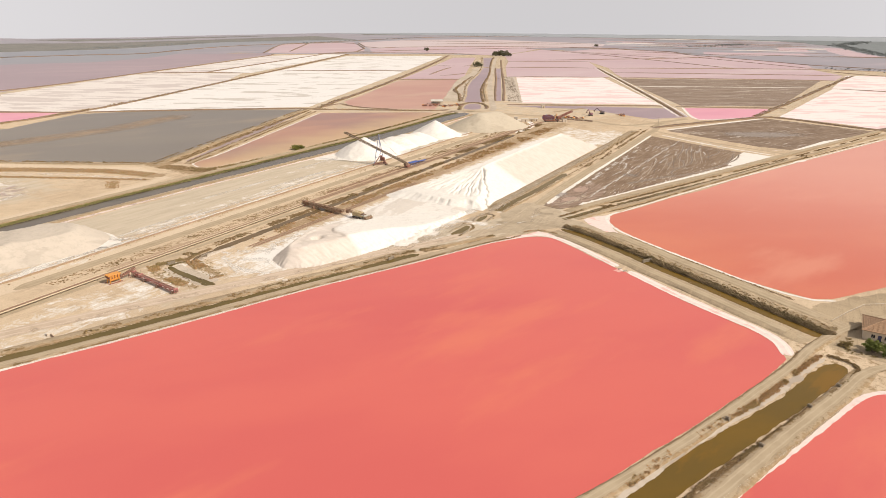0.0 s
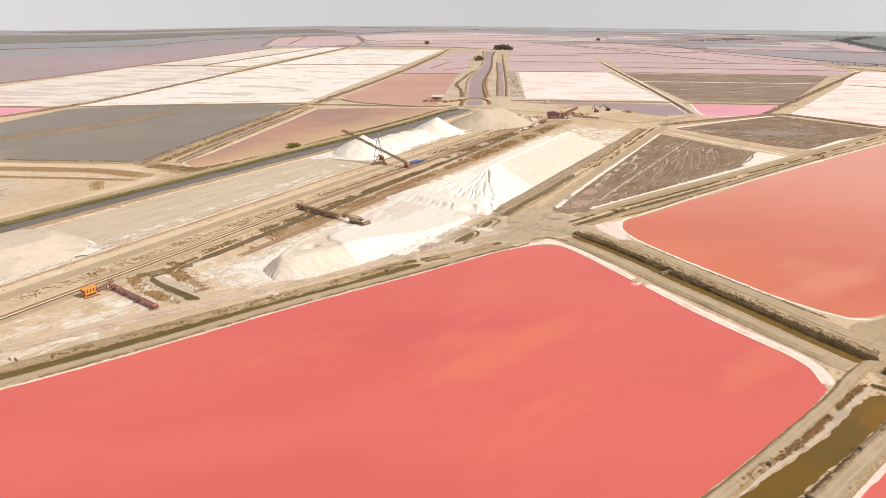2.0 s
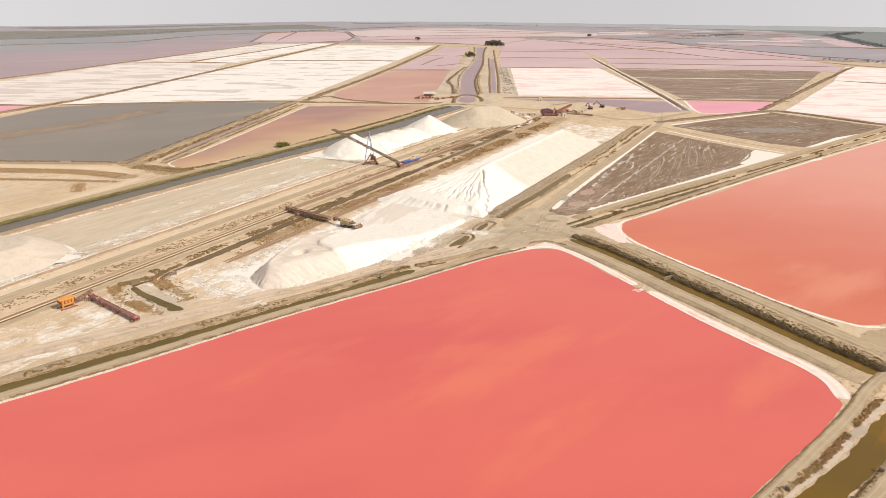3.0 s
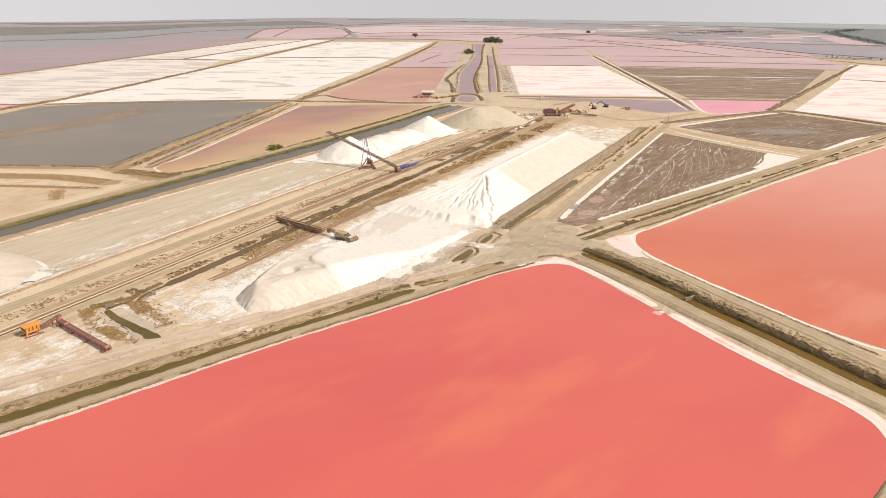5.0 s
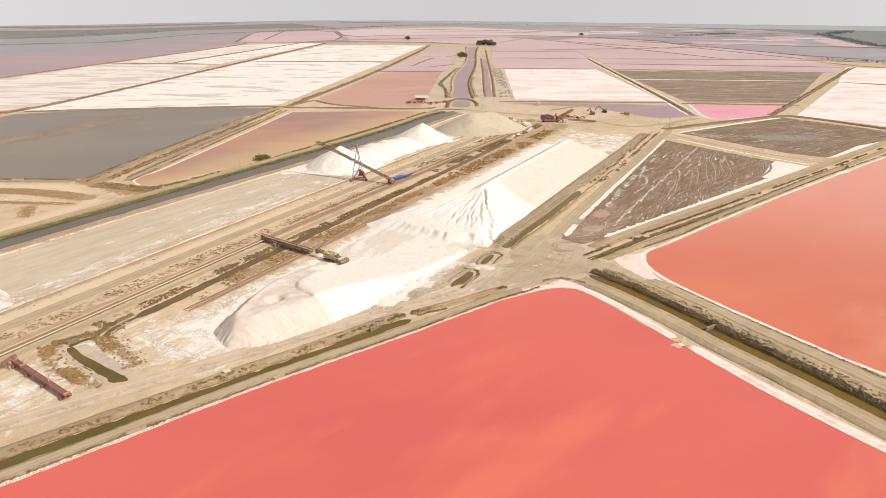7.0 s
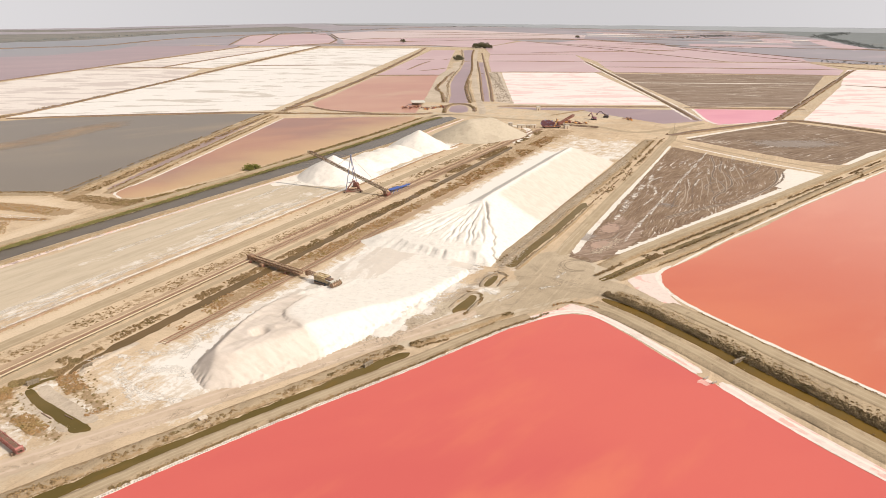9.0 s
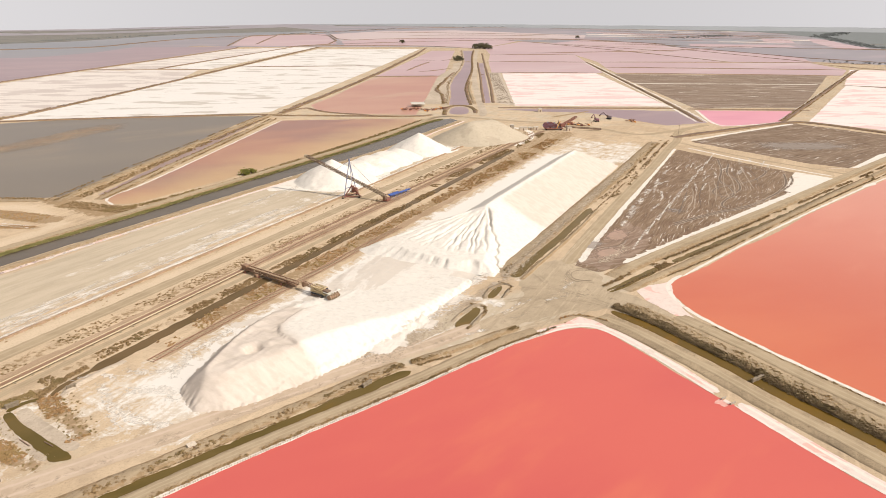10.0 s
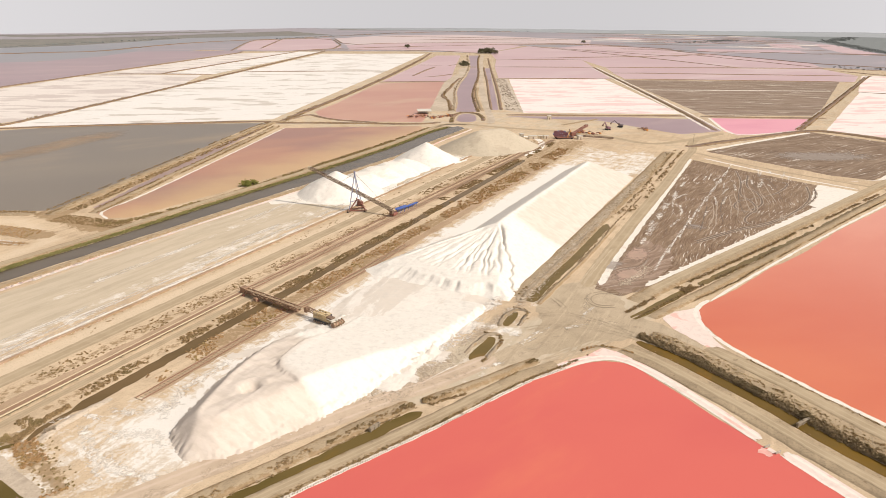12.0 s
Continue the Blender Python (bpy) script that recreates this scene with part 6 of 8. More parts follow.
sheet("salt_crust", [(-100, 470), (-78, 474), (-52, 468), (-34, 486), (-24, 540), (-6, 568), (16, 588), (22, 606), (-10, 622), (-40, 600), (-66, 530), (-92, 506)], 0.03, CRUST_WHITE, "spilled white salt round the cones", "salt crust", 2, 1.5, 0.1, 1)
strip("salt_crust", [(64, 614), (84, 652), (86, 690), (70, 704)], 5, 0.04, CRUST_WHITE, "white salt rim of the old heap", "salt crust", amp=0.8)


# ---- the works: conveyors, rails and kerbs ----
def conveyor_line():
    c = thing("ground_conveyor", *uv(100, -224), 0, "long low belt conveyor on steel trestles", "conveyor")
    a, b = uv(-40, -221.2), uv(276, -227.5)
    s = Vector((0.888, -0.46, 0))
    A, B = Vector((*a, 0.85)), Vector((*b, 0.85))
    part("belt", beam(bmesh.new(), A, B, 1.9, 0.06), STEEL_BROWN, c, "dusty brown rubber belt")
    for o in (-1.1, 1.1):
        part("side_beam", beam(bmesh.new(), A + s * o, B + s * o, 0.28, 0.34), CREAM_RAIL, c)
    bm = bmesh.new()
    beam(bm, (0, 0, 0.08), (2.6, 0, 0.08), 0.5, 0.16), beam(bm, (0.3, 0, 0.1), (0.3, 0, 0.95), 0.14), beam(bm, (1.6, 0, 0.1), (1.6, 0, 0.95), 0.14), beam(bm, (0.2, 0, 0.72), (1.7, 0, 0.72), 0.16)
    me = bpy.data.meshes.new("trestle")
    bm.to_mesh(me)
    bm.free()
    me.materials.append(CREAM)
    for k in range(63):
        x, y = uv(-38 + k * 5.0, -222.2 - 0.1 * k)
        t = new("trestle", me)
        t.parent = c
        t.matrix_basis = pose(x - c.location.x, y - c.location.y, 0, 0, 0, math.degrees(math.atan2(-0.46, 0.888)))
    return c


conveyor_line()


def rail_line(u0, u1, v, gauge, label, sleeper_gap=1.3):
    c = thing("rail_track", *uv(u0, v), 0, label, "rail track", "rail tracks")
    s = Vector((0.888, -0.46, 0))
    A, B = Vector((*uv(u0, v), 0.26)), Vector((*uv(u1, v), 0.26))
    for o in (-gauge / 2, gauge / 2):
        part("rail", beam(bmesh.new(), A + s * o, B + s * o, 0.16, 0.20), RAIL, c)
    bm = bmesh.new()
    for k in range(int((u1 - u0) / sleeper_gap)):
        x, y = uv(u0 + k * sleeper_gap, v)
        beam(bm, Vector((x, y, 0.1)) - s * (gauge / 2 + 0.6), Vector((x, y, 0.1)) + s * (gauge / 2 + 0.4), 0.22, 0.16)
    tagged(part("sleeper_bed", bm, SLEEPER, c, "weathered wooden sleepers"), kind="stuff")


rail_line(203, 352, -201.3, 2.3, "rust-red rail track beside the salt yard")
rail_line(276, 652, -228.4, 2.2, "rusty rail track running to the plant")
rail_line(300, 640, -233.0, 1.0, "narrow rusty rail on brown earth", 1.6)
for v, wd in ((-201.3, 4.4), (-228.6, 6.0)):
    strip("ballast", [uv(205 if v > -210 else 150, v), uv(420, v), uv(560 if v > -210 else 655, v)], wd, 0.035, sand_material("brown_ballast", (0.43, 0.315, 0.215), (0.36, 0.255, 0.165)), "brown stained ballast under the rails", "ballast", amp=0.8)


def kerb(u0, u1, v0, v1):
    """A low timber-edged kerb with stakes."""
    pts = [uv(u0 + (u1 - u0) * k / 6, v0 + (v1 - v0) * k / 6) for k in range(7)]
    dyke("kerb", pts, 0.7, 1.9, 0.45, BALLAST_EARTH, "low earth kerb along the stacking yard", "kerb", step=2, amp=0.5)
    strip("salt_crust", offset(pts, -2.2), 0.9, 0.06, CRUST_WHITE, "white salt line beside the kerb", "salt crust", step=1.2, amp=0.7, scale=0.12)


BALLAST_EARTH = sand_material("red_brown_earth", (0.40, 0.275, 0.19), (0.33, 0.22, 0.15))
kerb(110, 640, -251.7, -262.3)
for k in range(26):
    u0 = 112 + 19 * k + 6 * math.sin(k * 2.1)
    v0 = -254.0 - (u0 - 110) * 0.02 - 1.6 * abs(math.sin(k * 1.3)) - 5.0 * (k % 3 == 0)
    smear([uv(u0, v0), uv(u0 + 22, v0 - 0.4), uv(u0 + 46, v0 - 1.0)], 2.2 + 1.4 * (k % 2), 0.045, STREAK_FILM, "long thin streak of dried salt along the kerb")


def stake_row(pts, gap, label, h=0.6, z=0.05, limit=290):
    line = resample(pts, gap)[:limit]
    c = thing("stake_row", line[0].x, line[0].y, z, label, "stakes", "rows of stakes")
    me = bpy.data.meshes.new("stake")
    bm = boxed((0.2, 0.2, h), (0, 0, h / 2), bevel=0.04)
    bm.to_mesh(me)
    bm.free()
    me.materials.append(STAKE)
    rng = random.Random(len(line))
    for p in line:
        s = new("stake", me)
        s.parent = c
        s.matrix_basis = pose(p.x - line[0].x + rng.uniform(-0.1, 0.1), p.y - line[0].y + rng.uniform(-0.1, 0.1), rng.uniform(-0.2, 0.0), rng.uniform(-6, 6), rng.uniform(-6, 6), rng.uniform(0, 90))


POND_STAKES = resample(PINK_TOP[2:], 0.66)
stake_row(POND_STAKES[:270], 0.66, "row of short salt-bleached stakes along the pond")
stake_row(POND_STAKES[270:], 0.66, "row of short salt-bleached stakes along the pond")
stake_row([(58, 99), (69, 109.5), (95, 130), (113, 145.5)], 1.0, "row of bleached stakes along the pond edge")
stake_row([uv(196, -309.5), uv(280, -310)], 1.6, "row of short stakes beside the canal", 0.35)
stake_row([uv(150, -251.4), uv(236, -253.1)], 1.6, "row of short stakes along the kerb", 0.35)


def stacker():
    c = thing("salt_stacker", -46, 459, 0, "tall salt stacker with dark lattice boom and blue mast", "stacker")
    base, tip = Vector((-27, 451, 2.6)), Vector((-72, 471, 20.0))
    boom = part("boom", truss(bmesh.new(), base, tip, 1.3, 1.2, 28, 0.18), STEEL, c, "dark rusted lattice boom")
    part("belt", beam(bmesh.new(), base + Vector((0, 0, 0.5)), tip + Vector((0, 0, 0.5)), 1.1, 0.12), BELT, boom)
    part("head_drum", boxed((1.8, 1.8, 1.6), tip + Vector((-0.6, 0.3, 0.6)), bevel=0.2), CREAM, boom)
    top = Vector((-47, 460.2, 20.6))
    for f in ((-50.0, 456.4, 0.6), (-43.8, 465.0, 0.6), (-45.4, 456.6, 8.2)):
        part("mast_leg", beam(bmesh.new(), f, top, 0.34), BLUE_GREY, c, "faded blue mast leg")
    part("mast_cap", tube(bmesh.new(), top - Vector((0, 0, 0.4)), top + Vector((0, 0, 1.0)), 0.5), BLUE_GREY, c)
    for q in (base.lerp(tip, 0.95), base.lerp(tip, 0.62), base.lerp(tip, 0.08)):
        part("stay_cable", tube(bmesh.new(), top, q + Vector((0, 0, 1.4)), 0.07, 6), STEEL, c)
    for z, k in ((5.5, 0.74), (10.5, 0.48)):
        part("cross_tie", beam(bmesh.new(), Vector((-50.2, 456.2, 0)).lerp(Vector((-47, 460.2, 0)), 1 - k) + Vector((0, 0, z)), Vector((-43.6, 465.2, 0)).lerp(Vector((-47, 460.2, 0)), 1 - k) + Vector((0, 0, z)), 0.34), BLUE_GREY, c)
    frame_bm = bmesh.new()
    for a, b in (((-50, 456.4, 0.9), (-43.8, 465, 0.9)), ((-50, 456.4, 0.9), (-41.5, 458.5, 0.9)), ((-43.8, 465, 0.9), (-41.5, 458.5, 0.9)), ((-41.5, 458.5, 0.9), (-45.4, 460, 6.5)), ((-43.8, 465, 0.9), (-46.5, 460.5, 7)), ((-50, 456.4, 0.9), (-46, 460, 6.5))):
        beam(frame_bm, a, b, 0.45)
    part("undercarriage", frame_bm, STEEL_RED, c, "rust-red undercarriage frame")
    part("machine_house", boxed((3.0, 2.4, 2.2), (-44.6, 460.4, 4.2), Matrix.Rotation(0.4, 4, "Z"), 0.15), STEEL_RED, c, "rusty machine house")
    part("platform", boxed((4.2, 3.4, 0.2), (-44.8, 460.4, 3.0), Matrix.Rotation(0.4, 4, "Z")), STEEL, c)
    for x, y in ((-50.2, 456.2), (-43.6, 465.2), (-41.5, 458.5)):
        w = part("wheel_bogie", boxed((2.2, 0.9, 0.8), (x, y, 0.65), Matrix.Rotation(1.09, 4, "Z"), 0.12), STEEL, c)
        for o in (-0.7, 0.7):
            p = Vector((x + 0.46 * o, y + 0.888 * o, 0.45))
            part("wheel", tube(bmesh.new(), p - Vector((0.3, -0.15, 0)), p + Vector((0.3, -0.15, 0)), 0.45, 14), RUBBER, w)
    tail = part("tail_carriage", boxed((4.0, 2.6, 1.4), (-26, 450.8, 1.3), Matrix.Rotation(1.09, 4, "Z"), 0.15), STEEL_RED, c, "rusty tail carriage on rails")
    part("tail_cab", boxed((1.8, 1.8, 2.0), (-27.0, 449.4, 2.6), Matrix.Rotation(1.09, 4, "Z"), 0.1), STEEL, tail)
    t = part("tripper", beam(bmesh.new(), (-24.6, 453.4, 2.6), (-14.2, 473.0, 1.5), 1.2, 0.5), BLUE, c, "bright blue tripper conveyor")
    for k in range(5):
        p = Vector((-24.6, 453.4, 0)).lerp(Vector((-14.2, 473.0, 0)), 0.1 + 0.2 * k)
        lg = beam(bmesh.new(), p + Vector((0.75, -0.38, 0.2)), p + Vector((0.7, -0.36, 2.2)), 0.2)
        beam(lg, p + Vector((-0.75, 0.38, 0.2)), p + Vector((-0.7, 0.36, 2.2)), 0.2)
        part("leg", lg, BLUE, t)
    for o in (-1, 1):
        part("side_guard", beam(bmesh.new(), (-24.6 + 0.85 * o, 453.4 - 0.43 * o, 3.0), (-19.4 + 0.85 * o, 463.2 - 0.43 * o, 2.5), 0.12, 0.6), BLUE, t)


stacker()


def bridge_conveyor():
    c = thing("bridge_conveyor", -63.5, 336, 0, "rusty lattice bridge conveyor spanning the ditch", "conveyor")
    a, b = Vector((-75.4, 345.4, 1.3)), Vector((-52.3, 328.4, 1.4))
    girder = part("girder", truss(bmesh.new(), a, b, 1.8, 1.25, 16, 0.2), STEEL_BROWN, c, "dark rusty lattice girder")
    part("belt", beam(bmesh.new(), a + Vector((0, 0, 0.9)), b + Vector((0, 0, 0.9)), 1.2, 0.12), BELT, girder)
    part("walkway", beam(bmesh.new(), a + Vector((0.9, 1.2, 0.2)), b + Vector((0.9, 1.2, 0.2)), 0.8, 0.1), CREAM, girder)
    for k in (0.02, 0.3, 0.75):
        p = a.lerp(b, k)
        d = Vector((0.58, 0.81, 0))
        lg = bmesh.new()
        for o in (-1.4, 1.4):
            beam(lg, Vector((p.x, p.y, 0.4)) + d * o * 1.2, Vector((p.x, p.y, p.z)) + d * o * 0.7, 0.3)
        beam(lg, Vector((p.x, p.y, 1.6)) - d * 1.5, Vector((p.x, p.y, 1.6)) + d * 1.5, 0.22)
        leg = part("portal_leg", lg, STEEL_BROWN, c)
        for o in (-1.5, 1.5):
            q = Vector((p.x, p.y, 0.4)) + d * o
            part("wheel", tube(bmesh.new(), q - Vector((0.25, -0.18, 0)), q + Vector((0.25, -0.18, 0)), 0.42, 12), STEEL_RED, leg)
    part("drive_house", boxed((2.6, 2.4, 2.2), a + Vector((-0.4, 0.4, 0.6)), Matrix.Rotation(-0.62, 4, "Z"), 0.15), STEEL_BROWN, c, "dark drive house at the belt end")
    part("chute", boxed((1.6, 1.6, 2.6), a.lerp(b, 0.3) + Vector((-1.6, -1.0, -1.2)), Matrix.Rotation(-0.62, 4, "Z"), 0.2), STEEL_BROWN, c)


bridge_conveyor()


def reclaimer():
    c = thing("salt_reclaimer", -42.2, 321.6, 0.4, "salt-crusted crawler reclaimer with cab and chutes", "reclaimer")
    turn = Matrix.Rotation(-0.63, 4, "Z")

    def at(x, y, z):
        return Vector((-42.6, 321.9, 0.4)) + (turn @ Vector((x, y, 0))) + Vector((0, 0, z))
    for o in (-1.9, 1.9):
        tr = part("crawler_track", boxed((6.0, 0.8, 1.1), at(0, o, 0.55), turn, 0.3), RUBBER, c, "dark crawler track")
        for k in range(-2, 3):
            part("road_wheel", tube(bmesh.new(), at(k * 1.1, o - 0.45, 0.5), at(k * 1.1, o + 0.45, 0.5), 0.36, 12), STEEL, tr)
    part("chassis", boxed((7.4, 3.0, 0.6), at(0, 0, 1.3), turn, 0.1), OCHRE, c)
    part("engine_house", boxed((3.0, 2.2, 1.1), at(-1.2, 0.1, 2.1), turn, 0.15), OCHRE, c, "salt-dusted ochre engine house")
    cab = part("cab", boxed((1.5, 1.3, 1.5), at(1.6, 1.1, 2.4), turn, 0.12), CREAM_RAIL, c, "small operator cab")
    part("window", boxed((0.08, 1.1, 0.7), at(2.36, 1.1, 2.6), turn), GLASS, cab)
    part("screen_deck", boxed((3.4, 2.4, 0.3), at(4.2, -0.2, 2.0), turn @ Matrix.Rotation(0.12, 4, "Y"), 0.1), METAL_ROOF, c, "pale grey sheet deck")
    part("bucket_drum", tube(bmesh.new(), at(6.6, -2.4, 1.2), at(6.6, 2.4, 1.2), 0.8, 16), STEEL_BROWN, c, "dark digging drum")
    for k in range(-2, 3):
        part("digging_blade", boxed((1.9, 0.12, 1.9), at(6.6, k * 1.1, 1.2), turn @ Matrix.Rotation(0.3 * k, 4, "Y")), CREAM, c)
    part("feed_boom", truss(bmesh.new(), at(-2.4, 0, 1.8), at(-8.6, 0.2, 2.2), 1.2, 0.9, 6, 0.14), STEEL_BROWN, c)
    part("discharge_chute", boxed((1.4, 1.4, 1.8), at(-8.6, 0.2, 2.0), turn, 0.15), STEEL_BROWN, c)
    rl = bmesh.new()
    for o in (-1.4, 1.4):
        beam(rl, at(-3, o, 2.9), at(0.6, o, 2.9), 0.09)
        for k in range(4):
            beam(rl, at(-3 + 1.2 * k, o, 1.5), at(-3 + 1.2 * k, o, 2.9), 0.08)
    part("guard_rail", rl, OCHRE, c)
    part("gantry", truss(bmesh.new(), at(-3.4, 0, 1.7), at(2.2, 0, 1.7), 2.8, 1.4, 4, 0.24), OCHRE, c, "ochre lattice gantry over the crawler")
    part("hopper_deck", boxed((2.6, 2.0, 0.5), at(3.4, -0.1, 2.5), turn, 0.1), STEEL, c, "dark feed deck")


reclaimer()


def loading_hopper():
    c = thing("loading_hopper", -124.5, 229, 0, "orange hopper with a short loading conveyor", "hopper")
    turn = Matrix.Rotation(0.95, 4, "Z")

    def at(x, y, z):
        return Vector((-126.2, 227.6, 0)) + (turn @ Vector((x, y, 0))) + Vector((0, 0, z))
    bm = boxed((5.0, 2.8, 2.3), at(0, 0, 2.2), turn)
    bm.verts.ensure_lookup_table()
    for v in bm.verts:
        if v.co.z < 1.6:
            q = at(0, 0, v.co.z)
            v.co = q + (v.co - q) * 0.6
    part("hopper_body", bm, ORANGE, c, "weathered orange steel hopper")
    part("hopper_rim", boxed((5.3, 3.1, 0.25), at(0, 0, 3.42), turn, 0.05), ORANGE, c)
    for k in (-2, -1, 0, 1, 2):
        part("rib", boxed((0.14, 3.1, 1.3), at(k * 1.1, 0, 2.75), turn), STEEL_RED, c)
    for x in (-2, 2):
        for y in (-1.2, 1.2):
            part("leg", beam(bmesh.new(), at(x, y, 0), at(x * 0.9, y * 0.9, 2.4), 0.3), ORANGE, c)
    part("skid", boxed((5.6, 0.4, 0.3), at(0, -1.4, 0.16), turn), STEEL_RED, c)
    part("skid", boxed((5.6, 0.4, 0.3), at(0, 1.4, 0.16), turn), STEEL_RED, c)
    cv = part("loading_conveyor", truss(bmesh.new(), at(2.4, 0, 1.0), at(9.0, -0.4, 3.2), 0.9, 0.6, 7, 0.12), STEEL_RED, c, "rusty loading conveyor")
    part("belt", beam(bmesh.new(), at(2.4, 0, 1.4), at(9.0, -0.4, 3.6), 0.8, 0.08), BELT, cv)
    part("prop", beam(bmesh.new(), at(6.4, -0.8, 0), at(6.4, 0, 2.4), 0.18), STEEL_RED, c)
    part("prop", beam(bmesh.new(), at(6.4, 0.6, 0), at(6.4, -0.2, 2.4), 0.18), STEEL_RED, c)


loading_hopper()


def parked_conveyor():
    c = thing("parked_conveyor", -109, 226, 0, "rust-red lattice conveyor section lying on the ground", "conveyor")
    a, b = Vector((-121.9, 235.2, 0.8)), Vector((-97.2, 217.0, 0.8))
    side = (b - a).cross(Vector((0, 0, 1))).normalized()
    up = Vector((0, 0, 1))
    g = part("girder", truss(bmesh.new(), a, b, 1.5, 0.8, 18, 0.12), LATTICE_RED, c, "rust-red lattice girder")
    part("belt", beam(bmesh.new(), a + up * 0.86, b + up * 0.86, 0.8, 0.1), STEEL, g, "dark worn belt")
    for o in (-0.62, 0.62):
        part("side_rail", beam(bmesh.new(), a + side * o + up * 0.95, b + side * o + up * 0.95, 0.16, 0.22), LATTICE_RED, c)
    for k in range(14):
        p = a.lerp(b, (k + 0.5) / 14) + up * 0.95
        part("idler", tube(bmesh.new(), p - side * 0.7, p + side * 0.7, 0.12, 8), STEEL_RED, c)
    for k in (0.06, 0.32, 0.62, 0.95):
        p = a.lerp(b, k)
        part("sleeper_block", boxed((0.6, 3.2, 0.8), (p.x, p.y, 0.4), Matrix.Rotation(-0.635, 4, "Z"), 0.08), STEEL, c)
    for k in (0.02, 0.18, 0.98):
        p = a.lerp(b, k) + up * 1.0
        part("drum", tube(bmesh.new(), p - side * 0.9, p + side * 0.9, 0.38, 12), LATTICE_RED, c)
    for k in (0.18, 0.66):
        p = a.lerp(b, k) + up
        part("mast_stub", beam(bmesh.new(), p, p + Vector((0.3, 0.3, 1.9)), 0.2), CREAM, c, "bleached steel stub")


parked_conveyor()


def loose_bar(x, y, ang, ln):
    o = thing("steel_bar", x, y, 0, "dark steel bar lying on sand", "scrap", "loose bars")
    d = Vector((math.cos(ang), math.sin(ang), 0)) * ln / 2
    part("bar", beam(bmesh.new(), Vector((x, y, 0.12)) - d, Vector((x, y, 0.12)) + d, 0.25), STEEL, o)


loose_bar(-100, 233, -0.6, 4.5)
loose_bar(-94, 232.5, -0.55, 3.5)


def screening_plant():
    c = thing("screening_plant", 108, 692, 0, "maroon and rust-red salt screening plant on wheels", "plant")
    rng = random.Random(12)
    t = Matrix.Rotation(0.25, 4, "Z")
    part("base_frame", boxed((16, 6, 0.8), (108, 692, 1.4), t, 0.1), STEEL_RED, c)
    for k, (x, z) in enumerate(((100.5, 4.0), (103.4, 4.6), (106.4, 4.4), (109.2, 3.8))):
        wheel = tube(bmesh.new(), (x, 691.2, z), (x + 0.4, 692.8, z), 2.6 - 0.3 * k, 18)
        part("bucket_wheel", wheel, PURPLE, c, "faded maroon bucket wheel")
        for j in range(6):
            a = j * math.pi / 3 + k
            part("bucket", boxed((0.8, 2.2, 0.8), (x + 0.2 + 2.5 * math.cos(a), 692, z + 2.5 * math.sin(a)), Matrix.Rotation(a, 4, "Y"), 0.1), BLUE_GREY if j % 2 else STEEL_RED, c)
    part("tower", truss(bmesh.new(), (112, 692, 1.6), (112, 692, 8.2), 3, 3, 4, 0.28), STEEL_RED, c)
    part("house", boxed((4.5, 4, 3), (115.5, 693, 4.0), t, 0.15), STEEL_RED, c)
    part("brace", beam(bmesh.new(), (110, 689, 1.5), (113, 690, 8.0), 0.5), ORANGE, c, "orange brace")
    part("boom", truss(bmesh.new(), (117, 694, 4.0), (134, 724, 6.0), 1.8, 1.6, 12, 0.24), STEEL_RED, c, "rusty feed boom")
    part("tail_boom", truss(bmesh.new(), (117, 692, 2.4), (150, 690, 0.8), 1.6, 1.0, 14, 0.22), STEEL, c)
    for x, y in ((101, 689), (101, 695), (114, 689), (114, 695)):
        part("wheel", tube(bmesh.new(), (x, y - 0.5, 0.75), (x, y + 0.5, 0.75), 0.75, 14), RUBBER, c)


screening_plant()


def site_box(x, y, sx, sy, h, ang, mat, label):
    c = thing("site_container", x, y, 0, label, "container", "site containers")
    t = Matrix.Rotation(ang, 4, "Z")
    part("body", boxed((sx, sy, h), (x, y, h / 2), t, 0.06), mat, c)
    part("roof", boxed((sx + 0.3, sy + 0.3, 0.15), (x, y, h + 0.08), t), METAL_ROOF, c)
    q = t @ Vector((0, -sy / 2 - 0.03, 0))
    part("door", boxed((0.9, 0.06, 2.0), (x + q.x, y + q.y, 1.0), t), STEEL, c)


site_box(80, 688, 7, 3, 2.8, 0.1, PLASTER, "cream site container on the yard")
site_box(87, 690, 4, 3, 2.4, 0.1, CREAM, "small bleached site container")
site_box(92, 692, 4, 2.6, 2.4, 0.2, PLASTER, "small cream site container")
site_box(121, 689, 4.5, 3, 3.0, 0.3, PLASTER, "pale cabin beside the plant")
site_box(70.5, 690, 3, 3, 4.2, 0.2, CONCRETE, "square concrete block house at the bank end")
site_box(113, 804, 4, 3, 3.6, 0.1, PLASTER, "white block house beside the mauve pond")


def hut():
    c = thing("open_shed", -14, 834, 0, "low shed with a pale sheet roof on posts", "shed")
    for x, y in ((-21, 829), (-9, 831), (-22, 838), (-10, 840)):
        part("post", beam(bmesh.new(), (x, y, 0), (x, y, 3.2), 0.3), WOOD, c)
    part("roof", boxed((15, 11, 0.3), (-15.5, 834.5, 3.6), Matrix.Rotation(0.16, 4, "Z") @ Matrix.Rotation(0.10, 4, "X")), METAL_ROOF, c, "pale sheet-metal roof")
    part("back_wall", boxed((13, 0.3, 3.0), (-16, 839, 1.5), Matrix.Rotation(0.16, 4, "Z")), PLASTER, c)


hut()


